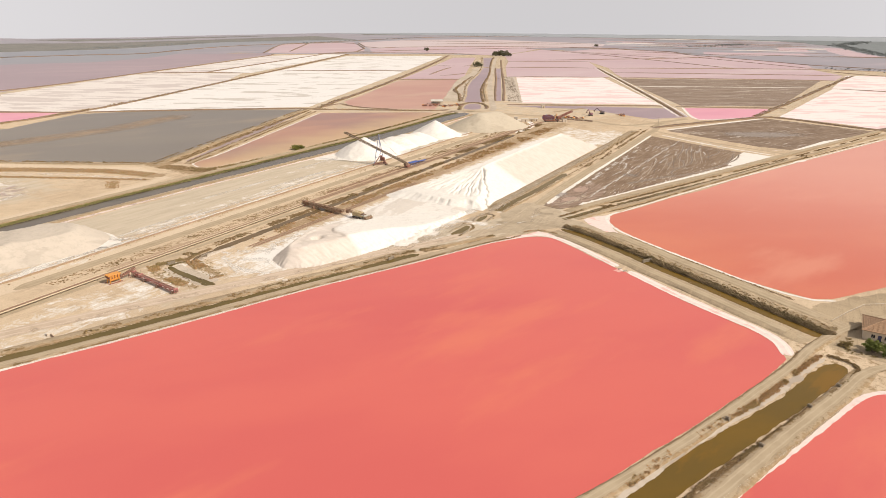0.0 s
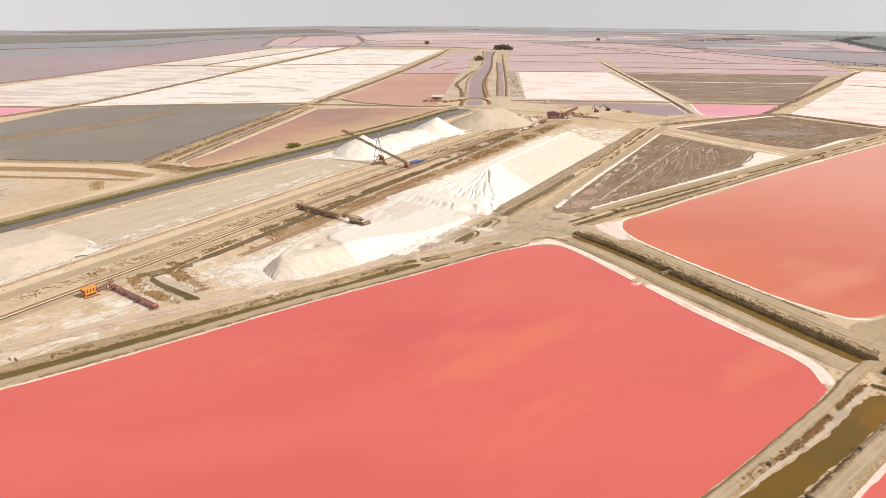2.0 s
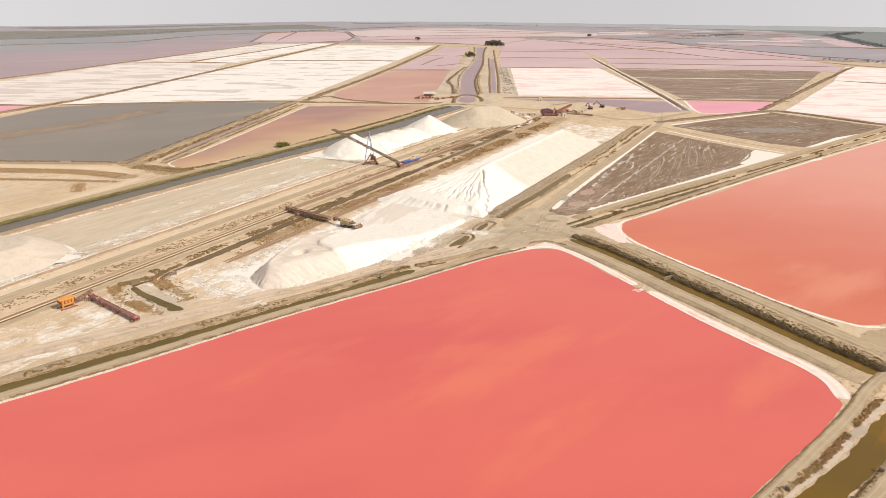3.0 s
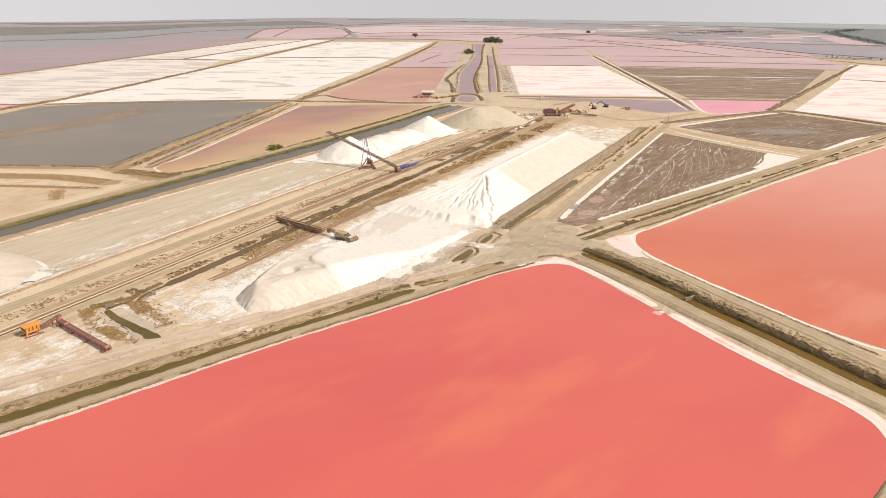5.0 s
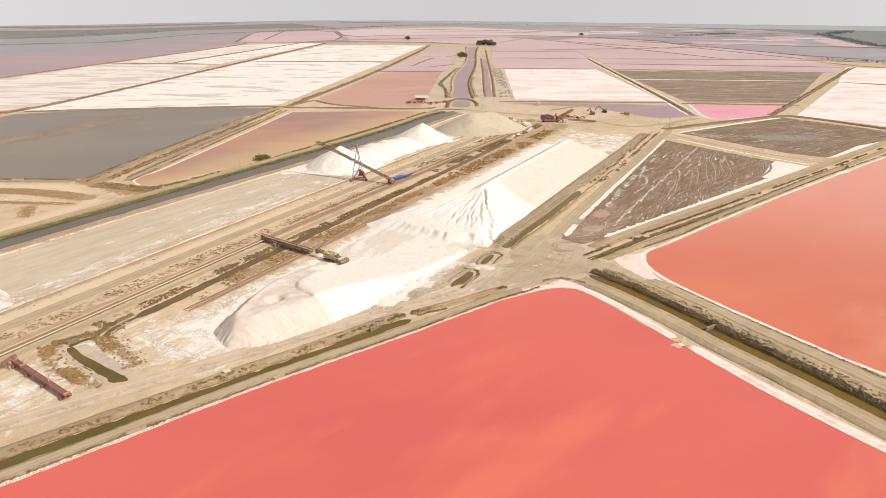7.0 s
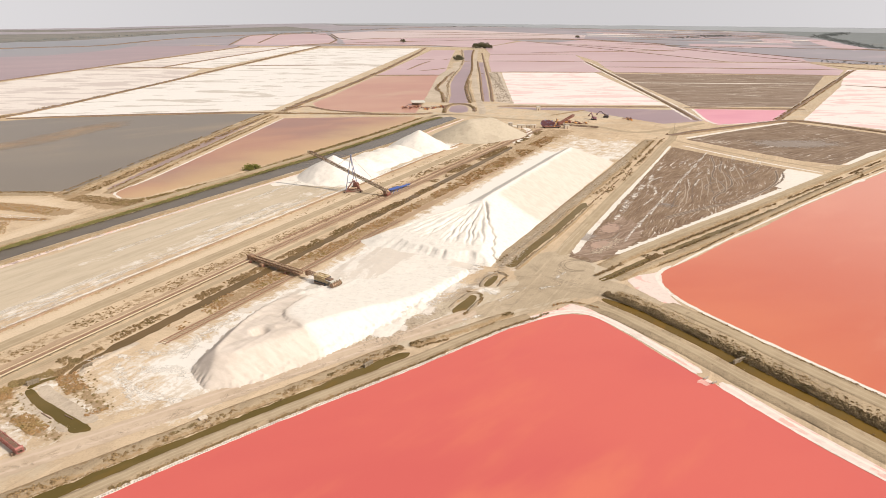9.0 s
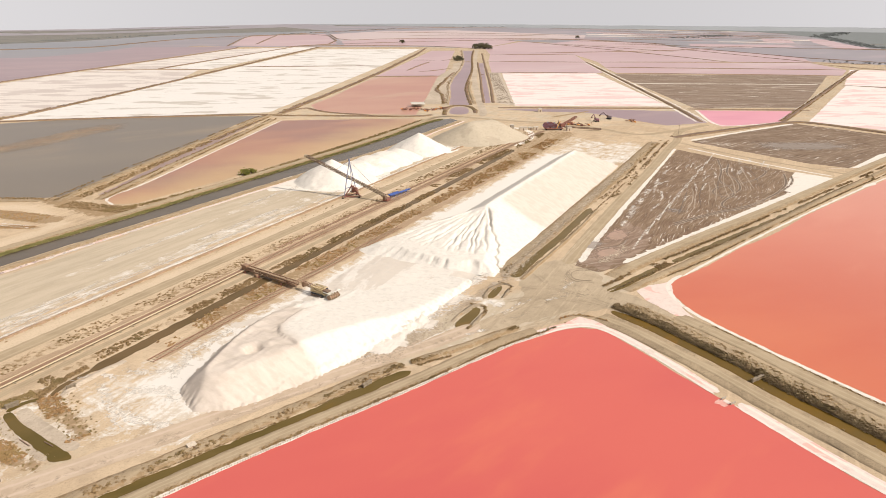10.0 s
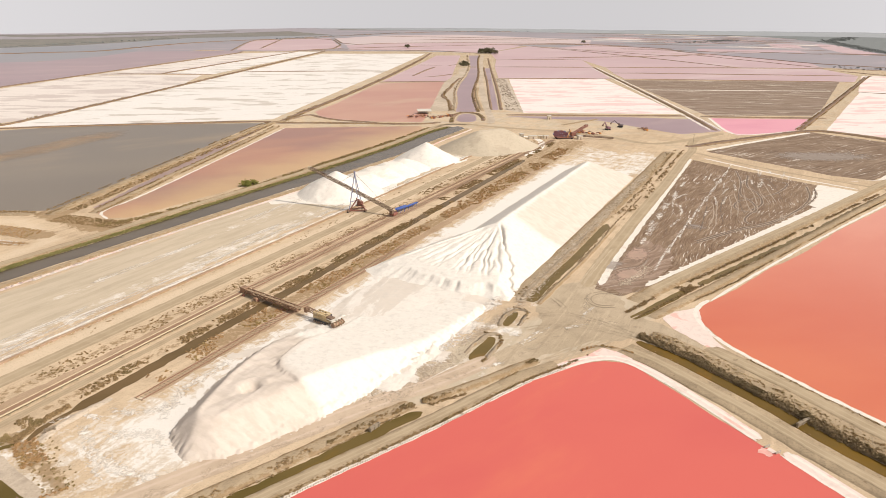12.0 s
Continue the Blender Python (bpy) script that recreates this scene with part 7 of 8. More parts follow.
def scrap_heap(x, y, r, seed):
    c = thing("scrap_heap", x, y, 0, "pile of rusty machine scrap", "scrap heap", "scrap heaps")
    rng = random.Random(seed)
    for k in range(16):
        p = Vector((x + rng.gauss(0, r / 2), y + rng.gauss(0, r / 2), rng.uniform(0.4, 1.6)))
        m = rng.choice((STEEL, STEEL_RED, STEEL_RED, ORANGE, RAIL))
        if k % 3:
            part("scrap_beam", beam(bmesh.new(), p, p + Vector((rng.uniform(-3, 3), rng.uniform(-3, 3), rng.uniform(-0.3, 1.4))), rng.uniform(0.3, 0.6)), m, c)
        else:
            part("scrap_block", boxed((rng.uniform(1, 2.6), rng.uniform(1, 2), rng.uniform(0.8, 1.8)), (p.x, p.y, 0.7), Matrix.Rotation(rng.uniform(0, 3), 4, "Z"), 0.1), m, c)


scrap_heap(-26, 806, 6, 1)
scrap_heap(-17, 812, 5, 2)
scrap_heap(4, 808, 6, 3)
scrap_heap(12, 818, 4, 5)
scrap_heap(-6, 800, 4, 6)


def excavator(x, y, ang, mat, label):
    c = thing("excavator", x, y, 0, label, "excavator", "excavators")
    t = Matrix.Rotation(ang, 4, "Z")

    def at(a, b, z):
        return Vector((x, y, z)) + (t @ Vector((a, b, 0)))
    for o in (-1.5, 1.5):
        part("crawler_track", boxed((5, 0.9, 1.1), at(0, o, 0.55), t, 0.3), RUBBER, c)
    part("body", boxed((4, 3.2, 1.8), at(-0.6, 0, 2.2), t, 0.2), mat, c)
    part("cab", boxed((1.6, 1.4, 1.8), at(1.0, 0.9, 3.0), t, 0.15), STEEL, c)
    part("boom", beam(bmesh.new(), at(1.4, -0.4, 2.2), at(6, -0.4, 6.0), 0.7), mat, c)
    part("stick", beam(bmesh.new(), at(6, -0.4, 6.0), at(9.4, -0.4, 3.2), 0.5), mat, c)
    part("bucket", boxed((1.4, 1.4, 1.2), at(9.4, -0.4, 2.6), t, 0.2), STEEL, c)


excavator(158, 742, 1.9, PURPLE, "dusty dark maroon excavator parked in the yard")
excavator(174, 758, 2.6, STEEL_DULL, "dark excavator with its arm raised")
scrap_heap(192, 744, 5, 8)
scrap_heap(139, 716, 6, 11)
scrap_heap(130, 722, 5, 13)


def utility_pole(x, y, h, label):
    c = thing("utility_pole", x, y, 0, label, "pole", "utility poles")
    part("shaft", tube(bmesh.new(), (x, y, 0), (x, y, h), 0.16, 8, 0.11), WOOD, c)
    part("crossarm", beam(bmesh.new(), (x - 0.8, y, h - 0.5), (x + 0.8, y, h - 0.5), 0.14), WOOD, c)


utility_pole(213, 672, 8.5, "thin wooden pole beside the road")


# ---- sluices and small works at the water ----
def sluice(x, y, ang, ln, label):
    c = thing("sluice_gate", x, y, 0, label, "sluice gate", "sluice gates")
    t = Matrix.Rotation(ang, 4, "Z")
    d = t @ Vector((1, 0, 0))
    for o in (-ln / 2, 0, ln / 2):
        q = d * o
        part("post", boxed((0.4, 0.5, 1.5), (x + q.x, y + q.y, 0.7), t, 0.05), WOOD, c)
    part("board", boxed((ln, 0.18, 1.0), (x, y, 0.45), t), WOOD, c)
    part("walkway", boxed((ln + 0.8, 0.8, 0.12), (x, y, 1.2), t), WOOD, c, "narrow plank walkway")


sluice(92.0, 262.6, 0.55, 4.6, "timber sluice with a plank across the canal")
sluice(-20, 259.5, 0.9, 3.0, "pale plank gate in the narrow ditch")
sluice(-111.8, 248.5, 0.8, 2.6, "dark wooden board gate at the pool")
sluice(-101, 257.5, 0.8, 2.0, "small wooden gate at the pool bank")
for x, y in ((105, 146), (119, 157.5), (84, 127.5), (80, 139)):
    sluice(x, y, 2.2, 0.7, "short weathered board at the canal edge")


def outlet():
    c = thing("pond_outlet", 78.6, 251.5, 0, "broken concrete outlet in the salt shore", "outlet")
    t = Matrix.Rotation(-1.0, 4, "Z")
    for o in (-1.7, 1.7):
        part("wing_wall", boxed((2.0, 0.3, 0.7), (78.8 + o * 0.45, 251.6 - o * 0.72, 0.25), Matrix.Rotation(0.5, 4, "Z"), 0.06), CONCRETE, c)
    part("apron", boxed((1.4, 2.0, 0.12), (78.4, 251.3, 0.08), Matrix.Rotation(0.5, 4, "Z"), 0.03), CRUST, c, "salt-stained apron")
    sheet("salt_crust", [(76.6, 252.6), (75.2, 251.8), (74.6, 250.6), (75.8, 250.0), (76.6, 248.9), (77.8, 249.4), (78.2, 251)], W + 0.03, PINK_FAN, "pink salt fan below the outlet", "salt crust", 0.7, 0.3, 0.6)


outlet()


def pump_box(x, y):
    c = thing("pump_box", x, y, 0, "small concrete pump box with rusty scrap on it", "pump box")
    part("chamber", boxed((2.0, 1.5, 0.8), (x, y, 0.4), Matrix.Rotation(0.7, 4, "Z"), 0.08), PLASTER, c)
    part("lid", boxed((2.1, 1.6, 0.12), (x, y, 0.86), Matrix.Rotation(0.7, 4, "Z"), 0.03), STAKE, c)
    part("pipe", tube(bmesh.new(), (x, y, 0.5), (x + 2.6, y - 2.2, 0.2), 0.22, 10), STEEL, c)


pump_box(-59.6, 231.5)
pump_box(-124.6, 181)


# ---- the house ----
def house():
    c = thing("house", 153, 196, 0, "low plastered house with a tiled roof", "house")
    f, b = Vector((0.86, -0.51, 0)), Vector((0.51, 0.86, 0))
    o = Vector((144.6, 190.6, 0))
    Wd, D, H = 15.0, 13.0, 3.2

    def at(x, y, z):
        return o + f * x + b * y + Vector((0, 0, z))

    def slab(x0, x1, y0, y1, z0, z1):
        bm = bmesh.new()
        vs = [bm.verts.new(at(x, y, z)) for z in (z0, z1) for x, y in ((x0, y0), (x1, y0), (x1, y1), (x0, y1))]
        for q in ((3, 2, 1, 0), (4, 5, 6, 7), (0, 1, 5, 4), (1, 2, 6, 5), (2, 3, 7, 6), (3, 0, 4, 7)):
            bm.faces.new([vs[i] for i in q])
        return bm
    openings = [(2.4, 3.5, 1.0, 2.2), (4.3, 5.4, 0.0, 2.15), (6.2, 7.3, 1.0, 2.2), (9.4, 10.5, 1.0, 2.2)]
    x = 0.0
    for x0, x1, z0, z1 in openings:
        part("wall", slab(x, x0, 0, 0.35, 0, H), PLASTER, c)
        if z0 > 0:
            part("wall", slab(x0, x1, 0, 0.35, 0, z0), PLASTER, c)
        part("wall", slab(x0, x1, 0, 0.35, z1, H), PLASTER, c)
        x = x1
    part("wall", slab(x, Wd, 0, 0.35, 0, H), PLASTER, c)
    part("wall", slab(0, 0.35, 0.35, D, 0, H), PLASTER, c)
    part("wall", slab(Wd - 0.35, Wd, 0.35, D, 0, H), PLASTER, c)
    part("wall", slab(0.35, Wd - 0.35, D - 0.35, D, 0, H), PLASTER, c)
    for x0, x1, z0, z1 in openings:
        if z0 > 0:
            w = part("window", slab(x0, x1, 0.18, 0.24, z0, z1), GLASS, c, "dark window")
            part("sill", slab(x0 - 0.1, x1 + 0.1, -0.1, 0.2, z0 - 0.1, z0), CONCRETE, w)
            part("frame", slab(x0 + 0.5, x0 + 0.6, 0.12, 0.18, z0, z1), PLASTER, w)
        else:
            part("door", slab(x0, x1, 0.14, 0.22, z0, z1), DOOR_BLUE, c, "dark blue door")
    bm = bmesh.new()
    e, t = 0.6, 0.22
    for dz in (0, t):
        for q in ((-e, -e, H), (Wd + e, -e, H), (Wd + e, D + e, H), (-e, D + e, H), (6.0, D / 2, H + 2.4), (Wd - 6.0, D / 2, H + 2.4)):
            bm.verts.new(at(q[0], q[1], q[2] + dz))
    bm.verts.ensure_lookup_table()
    for q in ((0, 1, 5, 4), (1, 2, 5), (2, 3, 4, 5), (3, 0, 4)):
        bm.faces.new([bm.verts[i] for i in reversed(q)])
        bm.faces.new([bm.verts[i + 6] for i in q])
    for i in range(4):
        j = (i + 1) % 4
        bm.faces.new([bm.verts[i], bm.verts[j], bm.verts[j + 6], bm.verts[i + 6]])
    roof = part("roof", bm, TILE, c, "brown clay tile roof")
    rows = bmesh.new()
    for k in range(1, 14):  # tile courses on the two slopes that show
        s = k / 14
        beam(rows, at(-e + (6.0 + e) * s, -e + (D / 2 + e) * s, H + t + 2.4 * s + 0.03), at(Wd + e - (6.0 + e) * s, -e + (D / 2 + e) * s, H + t + 2.4 * s + 0.03), 0.12, 0.10)
        beam(rows, at(-e + (6.0 + e) * s, -e + (D / 2 + e) * s, H + t + 2.4 * s + 0.03), at(-e + (6.0 + e) * s, D + e - (D / 2 + e) * s, H + t + 2.4 * s + 0.03), 0.12, 0.10)
    part("tile_courses", rows, TILE, roof)
    ridge = bmesh.new()
    for p, q in (((-e, -e, H), (6, D / 2, H + 2.4)), ((6, D / 2, H + 2.4), (Wd - 6, D / 2, H + 2.4)), ((-e, D + e, H), (6, D / 2, H + 2.4)), ((Wd + e, -e, H), (Wd - 6, D / 2, H + 2.4))):
        tube(ridge, at(p[0], p[1], p[2] + t), at(q[0], q[1], q[2] + t), 0.18, 8)
    part("ridge_tiles", ridge, TILE, roof)
    return c


house()


def rail_fence(pts):
    line = resample(pts, 2.6)
    c = thing("rail_fence", line[0].x, line[0].y, 0, "low bleached wooden rail fence", "fence")
    for p, q in zip(line, line[1:]):
        part("post", boxed((0.16, 0.16, 1.0), (p.x, p.y, 0.5), bevel=0.02), STAKE, c)
        part("rail", beam(bmesh.new(), (p.x, p.y, 0.85), (q.x, q.y, 0.85), 0.12), STAKE, c)


rail_fence([(141, 203), (151, 211), (161, 218), (176, 220)])


# ---- trees and bushes that stand alone ----
def bush(x, y, r, mat, label, seed, name="bush", tall=0.85, trunk=True):
    c = thing(name, x, y, 0, label, "bush" if name == "bush" else "tree", "bushes" if name == "bush" else "trees")
    rng = random.Random(seed)
    bm = bmesh.new()
    limbs = []
    for k in range(7):
        a = k * 0.9 + rng.uniform(-0.3, 0.3)
        e = Vector((x + math.cos(a) * r * rng.uniform(0.3, 0.75), y + math.sin(a) * r * rng.uniform(0.3, 0.75), r * tall * rng.uniform(0.5, 1.1)))
        tube(bm, (x, y, 0), e, 0.07 * r, 6, 0.02 * r)
        limbs.append(e)
    limbs.append(Vector((x, y, r * tall * 1.15)))
    part("trunk", bm, BARK, c, "crooked grey-brown limbs")
    pl = []
    for e in limbs:
        for _ in range(9):
            pl.append((e.x + rng.gauss(0, r * 0.2), e.y + rng.gauss(0, r * 0.2), max(0.1, e.z + rng.gauss(-r * 0.12, r * 0.18)), r * rng.uniform(0.16, 0.30)))
    crown = tufts("crown", pl, mat, "", 26, "", 0.8)
    for key in ("category", "kind", "label"):
        if key in crown:
            del crown[key]
    crown.data.transform(Matrix.Translation((-x, -y, 0)))
    crown.parent = c


bush(142.5, 180.5, 3.6, GREEN, "round green bush beside the house", 3, tall=0.8)
bush(145.5, 178.5, 2.8, GREEN, "dark green bush beside the house", 4, tall=0.7)
bush(135.5, 184, 2.2, GRASS, "low dry olive bush at the track", 5, tall=0.5)
bush(149, 175, 2.4, SCRUB, "brown dry bush beside the house", 6, tall=0.5)
bush(-118.5, 511, 4.0, GREEN_LIGHT, "bright green bush on the canal bank", 7, tall=0.7)
bush(-115.4, 515, 3.0, GREEN_LIGHT, "small green bush on the canal bank", 8, tall=0.7)
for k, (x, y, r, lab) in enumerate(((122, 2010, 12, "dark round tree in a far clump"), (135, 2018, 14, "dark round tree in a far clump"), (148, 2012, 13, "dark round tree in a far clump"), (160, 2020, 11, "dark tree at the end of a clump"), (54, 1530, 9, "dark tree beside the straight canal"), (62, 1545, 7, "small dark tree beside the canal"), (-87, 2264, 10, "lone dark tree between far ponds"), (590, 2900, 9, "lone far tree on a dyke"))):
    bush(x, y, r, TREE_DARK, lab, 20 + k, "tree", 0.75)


# ---- scrub along banks and tracks ----
EDGE = PINK_TOP[2:] + [(44, 299)]
tufts("scrub", along(EDGE, 0.28, 0.9, 0.25, 0.6, 0.2, -1.3, 0.2, 2), SCRUB, "thin line of low brown scrub at the pond edge")
tufts("scrub", along(DITCH_ONE, 0.26, 2.0, 0.35, 0.8, 0.3, -4.3, 0.36, 3) + along(DITCH_ONE, 0.6, 0.6, 0.2, 0.45, 0.1, 2.5, 0.4, 4) + along(DITCH_ONE, 0.4, 0.6, 0.2, 0.45, 0.05, -2.4, 0.3, 44), SCRUB, "low brown saltwort along the ditch")
MOUND = [(-7.6, 272.5), (0, 277.5), (8.6, 283), (16, 288.5), (21, 292.5), (26.8, 296.5)]
MOUND_LOW = [(-6, 271), (3.4, 276.1), (12.7, 282), (20.3, 289.2)]
tufts("scrub", along(MOUND, 0.3, 1.6, 0.5, 1.0, 0.2, 0, 0.25, 5) + along(MOUND_LOW, 0.3, 0.9, 0.3, 0.6, 0.1, 0, 0.2, 6), SCRUB, "dense brown scrub on a low mound")
dyke("spoil_bank", MOUND, 1.5, 4.5, 0.7, DYKE, "low spoil bank under scrub", "bank", step=1.5, amp=0.5)
HEDGE_RUN = [(63.5, 313.0)] + [tuple(p) for p in offset(MID_CANAL, -3.7)[1:]] + [(135, 192)]
tufts("hedge", along(HEDGE_RUN, 0.10, 2.2, 0.5, 1.0, 0.35, 0, 0, 7) + along(HEDGE_RUN, 0.5, 1.6, 0.9, 1.35, 0.5, -0.5, 0.1, 70) + along(HEDGE_RUN, 0.3, 0.8, 0.3, 0.6, 0.1, 1.3, 0.2, 71), HEDGE, "dense dark saltbush hedge along the canal", 40, flat=0.85)
tufts("grass", along(offset(MID_CANAL, -7.4), 0.10, 4.4, 0.2, 0.55, 0.5, 0, 0.1, 72), STRAW, "dry straw-coloured grass on the canal bank")
tufts("scrub", along(offset(MID_CANAL, -7.6), 0.4, 4.8, 0.25, 0.65, 0.5, 0, 0.25, 8) + along(offset(MID_CANAL, -10.9), 0.4, 1.2, 0.2, 0.5, 0.2, 0, 0.3, 9), SCRUB, "sparse low scrub on the canal bank")
tufts("scrub", along(offset(MID_CANAL, 2.7), 1.4, 0.6, 0.15, 0.4, 0.2, 0, 0.5, 10), SCRUB, "thin scrub on the silt dyke")
tufts("scrub", along([(58, 301), (53, 305), (48, 306), (42, 302.5)], 0.45, 1.0, 0.25, 0.6, 0.3, 0, 0, 11), SCRUB_RED, "reddish scrub at the pond corner")
AMBER_L = [(-60, 15), (46, 110), (60, 123.5), (75, 135.5), (89, 145.5), (104, 158.5), (115, 169.5), (124, 176.5)]
AMBER_R = [(-50, 5), (57, 106), (66, 114.5), (87, 131.5), (108, 148.5), (126, 163.5), (131, 168), (131, 173), (126, 177)]
tufts("scrub", along(AMBER_L, 0.15, 1.8, 0.28, 0.7, 0.3, -0.4, 0.15, 12), SCRUB_RED, "reddish brown scrub along the amber canal")
tufts("scrub", along(AMBER_R, 0.14, 1.3, 0.25, 0.6, 0.25, 0.3, 0.08, 13), SCRUB, "dark scrub along the amber canal")
tufts("scrub", along([(-40, 43), (37, 108.6), (65, 131), (94, 156.5), (111, 171.5), (117, 180)], 0.3, 0.7, 0.22, 0.5, 0.1, 1.0, 0.12, 14), SCRUB_RED, "scrub line between track and pond")
tufts("scrub", along([(60, 103), (70, 112), (95, 133), (115, 150), (125, 159)], 0.2, 1.3, 0.25, 0.55, 0.2, 0.5, 0.12, 15), SCRUB, "scrub line between track and pond")
tufts("scrub", along([(139, 190), (146, 183), (150, 178), (143, 176), (134, 181)], 0.5, 2.5, 0.3, 0.7, 0.1, 0, 0.2, 16), GRASS, "dry olive grass beside the house")
for k in (0, 1, 2):  # pale muddy shore patches
    px, py, pr = ((109, 162, 3.0), (95, 151, 2.2), (72, 132.5, 2.6))[k]
    sheet("mud_bank", [(px - pr, py - pr * 0.5), (px - pr * 0.1, py - pr * 0.75), (px + pr, py + pr * 0.2), (px + pr * 0.6, py + pr * 0.9), (px - pr * 0.4, py + pr * 0.3)], W + 0.04, PAN_GREY, "pale drying mud at the water edge", "mud", 0.8, 0.5, 0.4, 1)
strip("mud_bank", offset(AMBER_L, 1.0), 1.6, W + 0.02, PAN_GREY, "pale drying mud along the canal", "mud", step=1.0, amp=0.7)
D2 = [(66, 330), (86, 348), (142, 396), (200, 446), (284, 519), (420, 640)]
tufts("scrub", along(D2, 0.5, 1.0, 0.25, 0.6, 0.25, 2.6, 0.3, 17) + along(D2, 0.35, 1.6, 0.3, 0.75, 0.25, -2.6, 0.33, 18), SCRUB, "brown scrub along the straight ditch")
tufts("scrub", along([(92, 341), (114, 358), (137, 380), (196, 434), (268, 497), (405, 612)], 0.45, 0.9, 0.25, 0.6, 0.25, -1.0, 0.22, 19), SCRUB, "thin scrub line at the orange pond")
tufts("scrub", along([(92, 352), (98, 357)], 0.12, 3.0, 0.5, 0.9, 0.1, 0, 0, 20) + along([(281, 512), (288, 522)], 0.2, 4, 0.6, 1.2, 0.1, 0, 0, 21), SCRUB, "brown scrub clump across the ditch")
tufts("scrub", along([(92, 299.6), (98.8, 286.4), (106.8, 271.6), (116.4, 255.2), (137, 222)], 0.35, 0.9, 0.2, 0.5, 0.25, 0, 0.28, 22), SCRUB, "thin scrub line at the orange pond")
D3 = [(31, 343), (44, 366), (60, 394), (84, 440), (125, 516), (186, 634)]
tufts("scrub", along(D3, 0.8, 3.0, 0.25, 0.7, 0.4, -4.6, 0.3, 23) + along(D3, 0.6, 0.8, 0.2, 0.45, 0.05, 3.0, 0.35, 24), SCRUB, "brown scrub and spoil along the green ditch")
tufts("scrub", along([(24, 336), (29, 334), (27.5, 326)], 0.5, 0.9, 0.2, 0.5, 0.05, 0, 0, 25) + along([(10, 295), (14, 302), (17.4, 309), (17, 314), (12, 315)], 0.35, 0.9, 0.3, 0.65, 0.05, 0, 0, 26), SCRUB, "dark scrub round the small pools")


def field(u0, u1, v0, v1, count, r0, r1, seed, clump=0.06, cut=0.0):
    rng = random.Random(seed)
    out = []
    while len(out) < count:
        u, v = rng.uniform(u0, u1), rng.uniform(v0, v1)
        if fr(u, v, clump, seed) < cut + rng.uniform(-0.25, 0.1):
            continue
        x, y = uv(u, v)
        out.append((x, y, 0, rng.uniform(r0, r1)))
    return out


tufts("scrub", field(180, 430, -220, -215.4, 1500, 0.25, 0.75, 31) + field(430, 640, -227, -221, 700, 0.4, 1.0, 35), SCRUB, "brown saltwort on the bank of the ditch")
tufts("scrub", field(212, 430, -211.2, -203.6, 1700, 0.2, 0.6, 32) + field(430, 620, -213, -201, 1100, 0.4, 0.9, 36), SCRUB_RED, "reddish glasswort beside the rails")
tufts("scrub", field(130, 420, -239, -231.5, 900, 0.2, 0.5, 33) + field(420, 640, -242, -236, 500, 0.3, 0.7, 37), SCRUB, "sparse low scrub along the conveyor")
tufts("scrub", field(120, 600, -253, -248, 160, 0.2, 0.5, 34, 0.05, 0.15), SCRUB, "sparse low scrub along the kerb")
POOL = [(-118.8, 246.4), (-114.6, 239.9), (-108.6, 234.2), (-102.3, 229.9), (-96.3, 226.0), (-91.8, 224.1)]
POOL_NORTH = [(-118.2, 247.9), (-115.0, 249.8), (-112.1, 252), (-109.9, 255.4)]
POOL_EAST = [(-105.4, 253.5), (-100, 247.0), (-94.6, 241.4), (-87.9, 234.6)]
tufts("scrub", along(POOL, 0.05, 4.6, 0.2, 0.6, 0, 0.3, 0.22, 41) + along(POOL_EAST, 0.06, 5.4, 0.2, 0.6, 0.1, 0, 0.22, 42), SCRUB_RED, "reddish and ochre glasswort round the pool")
tufts("scrub", along(POOL_NORTH, 0.06, 3.6, 0.25, 0.65, 0, 0, 0.1, 45) + along(POOL, 0.3, 6.5, 0.2, 0.5, 0, -1.0, 0.2, 46) + along(POOL_EAST, 0.3, 8, 0.2, 0.5, 0, -2, 0.2, 47), GRASS, "olive scrub round the pool")
tufts("scrub", along([uv(175, -212), uv(182, -214.4), uv(192, -215)], 0.12, 2.0, 0.4, 0.9, 0, 0, 0, 43), SCRUB, "brown scrub at the ditch end")
BIG_BANK = [tuple(p) for p in offset(BIG_L[1:], -1.4)]
tufts("grass", along(BIG_BANK, 0.10, 3.0, 0.5, 1.0, 0.2, 0, 0, 51), REED, "olive green reeds along the broad canal")
CAN_SCRUB = [(-170, 428), (-155, 440), (-145, 458), (-123, 490), (-102, 538), (-73, 598), (-40, 668), (-20, 716), (-8, 742)]
tufts("scrub", along(CAN_SCRUB, 0.35, 4.5, 0.5, 1.2, 0.1, 0.5, 0.2, 52), GRASS, "dry olive scrub below the rusty pond")
tufts("scrub", along([(-196, 441), (-175, 435), (-152, 428)], 0.06, 12, 0.25, 0.65, 0, 0, 0, 53) + along([(-194, 455), (-186, 530), (-170, 660), (-160, 745)], 0.4, 6, 0.4, 0.9, 0.1, 0, 0.15, 54), SCRUB, "dry olive scrub on the pond corner")
tufts("scrub", along([(-330, 421), (-247, 425), (-212, 421.5), (-192, 414)], 0.07, 12, 0.2, 0.5, 0, 0, 0.12, 55) + along([(-320, 402), (-220, 402), (-190, 400.5)], 0.12, 5, 0.2, 0.5, 0, 0, 0.12, 56) + along([(-208, 395), (-204, 386), (-200, 377)], 0.1, 8, 0.2, 0.5, 0, 0, 0.15, 57), SCRUB_RED, "brown scrub islands on the pale sand")
tufts("scrub", along([(-400, 452), (-300, 448), (-212, 451)], 0.6, 2.5, 0.4, 1.0, 0.2, 0, 0.2, 58), SCRUB, "brown scrub along the grey pond")
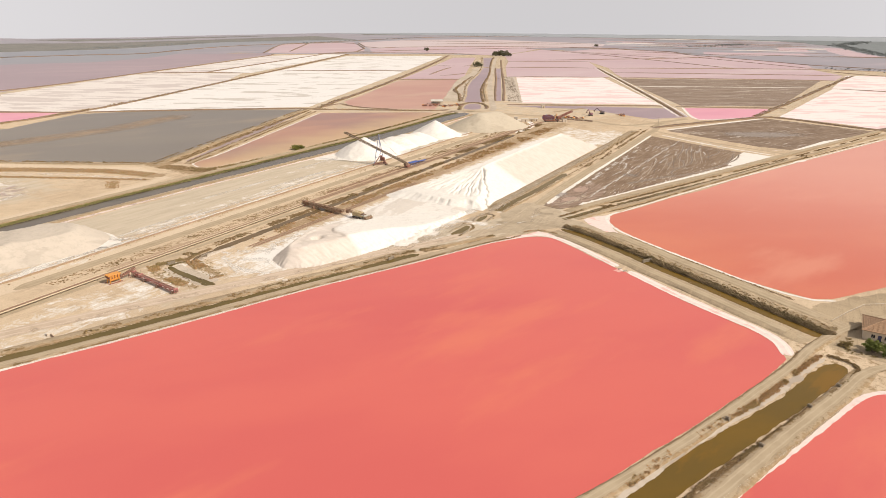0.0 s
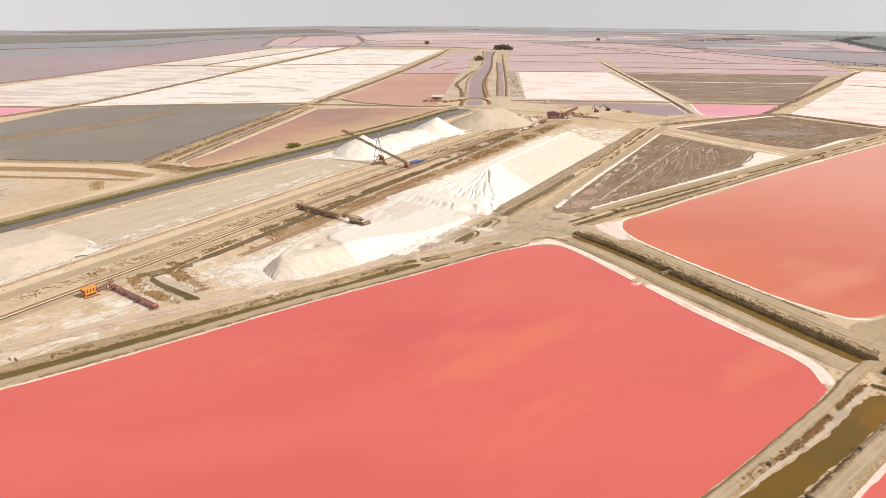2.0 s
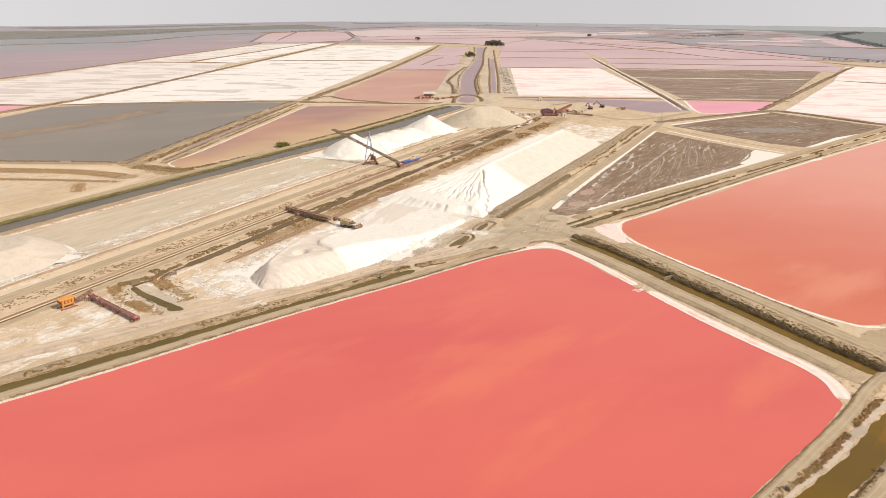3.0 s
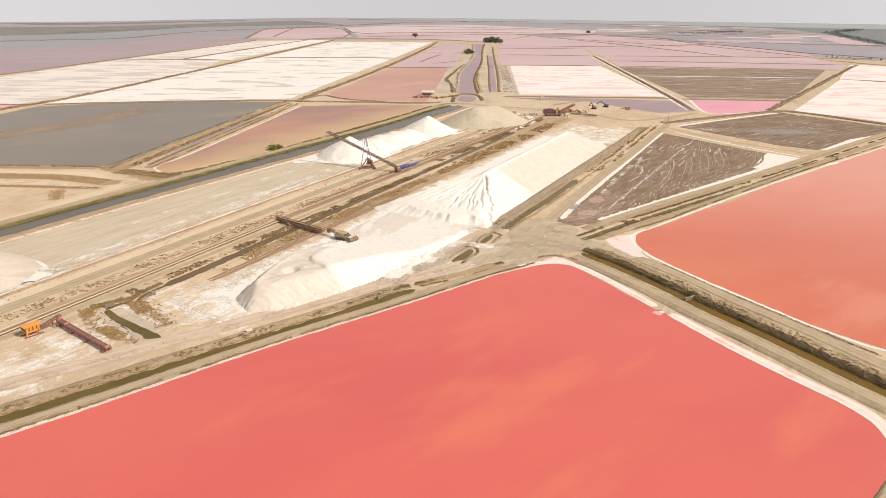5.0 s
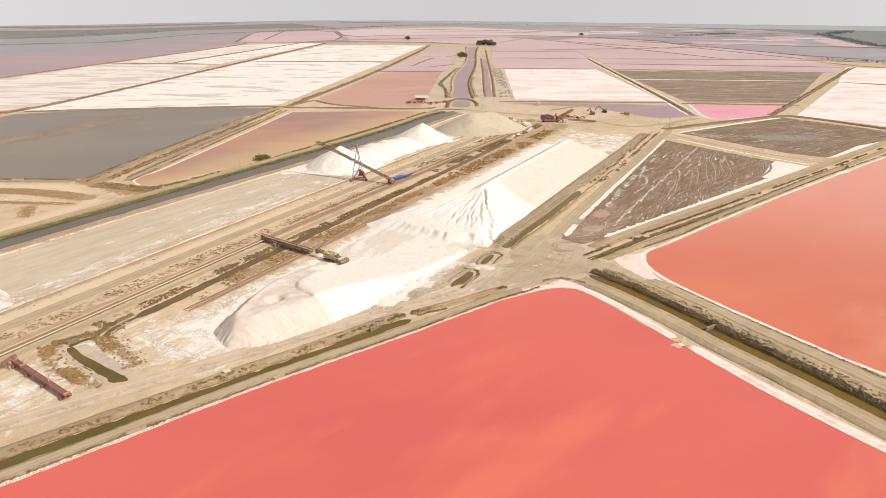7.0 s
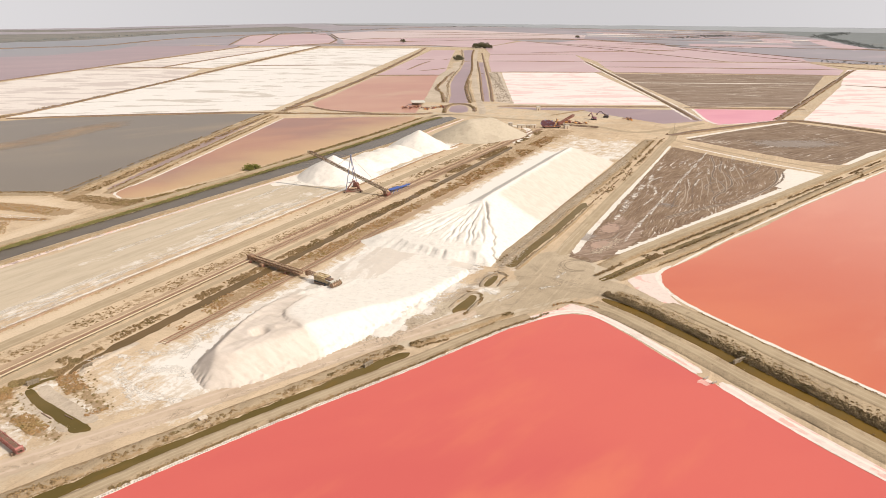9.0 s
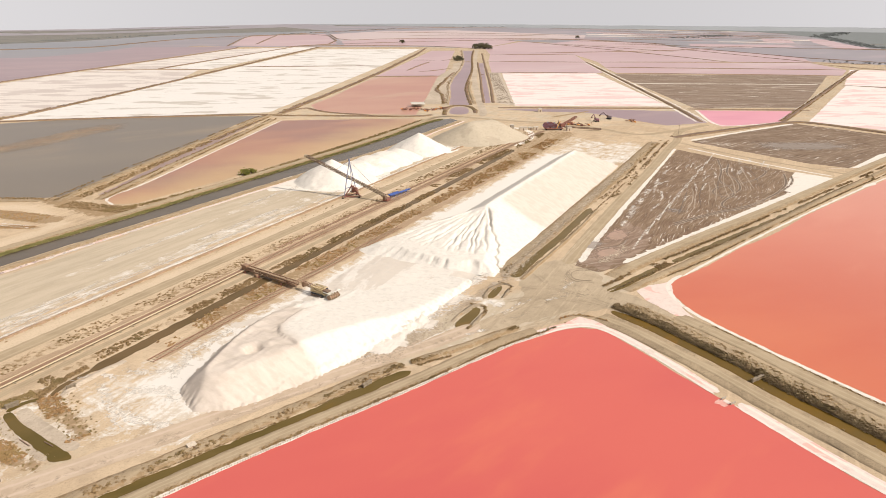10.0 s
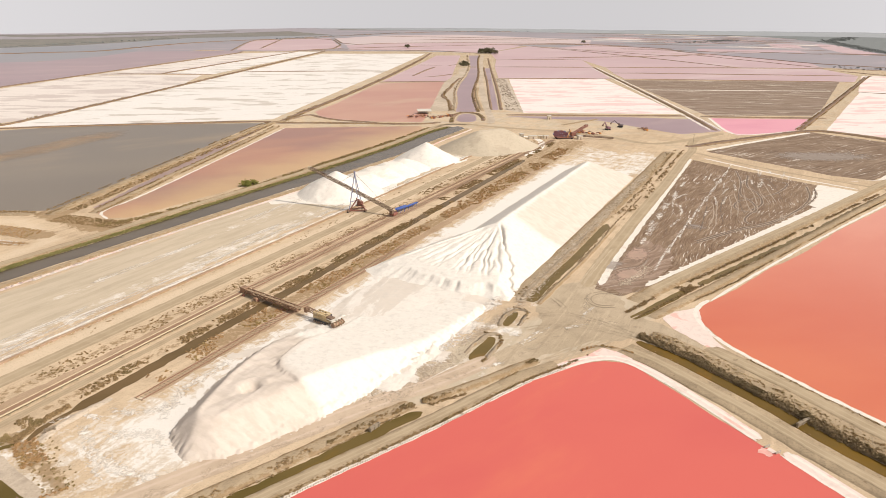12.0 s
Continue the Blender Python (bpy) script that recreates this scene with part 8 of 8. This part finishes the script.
for k, line in enumerate(([(-206, 445), (-189, 572), (-164, 752)], [(-182, 450), (-160, 640), (-150, 736)], [(-166, 757), (-16, 760)], [(204, 659), (272, 701), (345, 747), (372, 750), (425, 664)], [(-152, 771), (-93, 1158), (-32, 1744)], [(345, 752), (503, 971), (812, 1404)], [(-422, 610), (-386, 752), (-359, 1086), (-301, 1987)], [(190, 640), (150, 560), (110, 480), (92, 450)])):
    far = k > 3
    tufts("scrub", along(line, 1.6 if far else 0.7, 1.5, 0.6 if far else 0.4, 1.6 if far else 1.0, 0.5, -2.6, 0.3, 60 + k) + along(line, 1.6 if far else 0.7, 1.5, 0.6 if far else 0.4, 1.5 if far else 1.0, 0.5, 2.6, 0.35, 80 + k), SCRUB, "brown scrub on both flanks of a dyke", 14)
tufts("scrub", along([(p[0] - 4, p[1]) for p in CANAL_L], 2.6, 4, 0.6, 1.4, 0.4, 0, 0.4, 91) + along([(p[0] + 2.5, p[1]) for p in CANAL_R], 1.6, 2, 0.6, 1.5, 0.5, 0, 0.25, 92) + along([(13, 856), (12, 960), (6, 1017), (24, 1160)], 1.4, 3, 0.6, 1.5, 0.4, 0, 0.25, 93), SCRUB, "brown scrub along the straight canal", 14)
wood = []
rngw = random.Random(77)
for x0, y0, x1, y1, n, r0, r1 in ((1010, 3060, 1190, 3140, 60, 3, 7), (1240, 3270, 1420, 3420, 90, 4, 8), (1450, 2330, 1640, 2820, 160, 3, 6), (1640, 2820, 1900, 3500, 200, 4, 8), (1900, 3500, 2500, 4300, 200, 5, 10), (1600, 2300, 2600, 3300, 300, 4, 8), (880, 1640, 1000, 1570, 30, 2, 4), (-1130, 1960, -960, 2700, 120, 2, 5), (-620, 2760, -180, 3860, 90, 3, 6), (78, 4312, 648, 4640, 60, 4, 8)):
    for k in range(n):
        t = rngw.random()
        wood.append((x0 + (x1 - x0) * t + rngw.gauss(0, 14), y0 + (y1 - y0) * t + rngw.gauss(0, 16 + 30 * rngw.random()), 0.5, rngw.uniform(r0, r1)))
tufts("far_woods", wood, FARWOOD, "distant woods and scrub near the horizon, paled by painted haze", 16)
tufts("rubble", along(SPOIL, 0.3, 6.5, 0.12, 0.4, 0.05, 0, 0.15, 95) + along(D3, 0.5, 5.0, 0.2, 0.5, 0.4, -6.5, 0.2, 96), CHUNK, "crumbled clods of grey mud and old salt", 10)
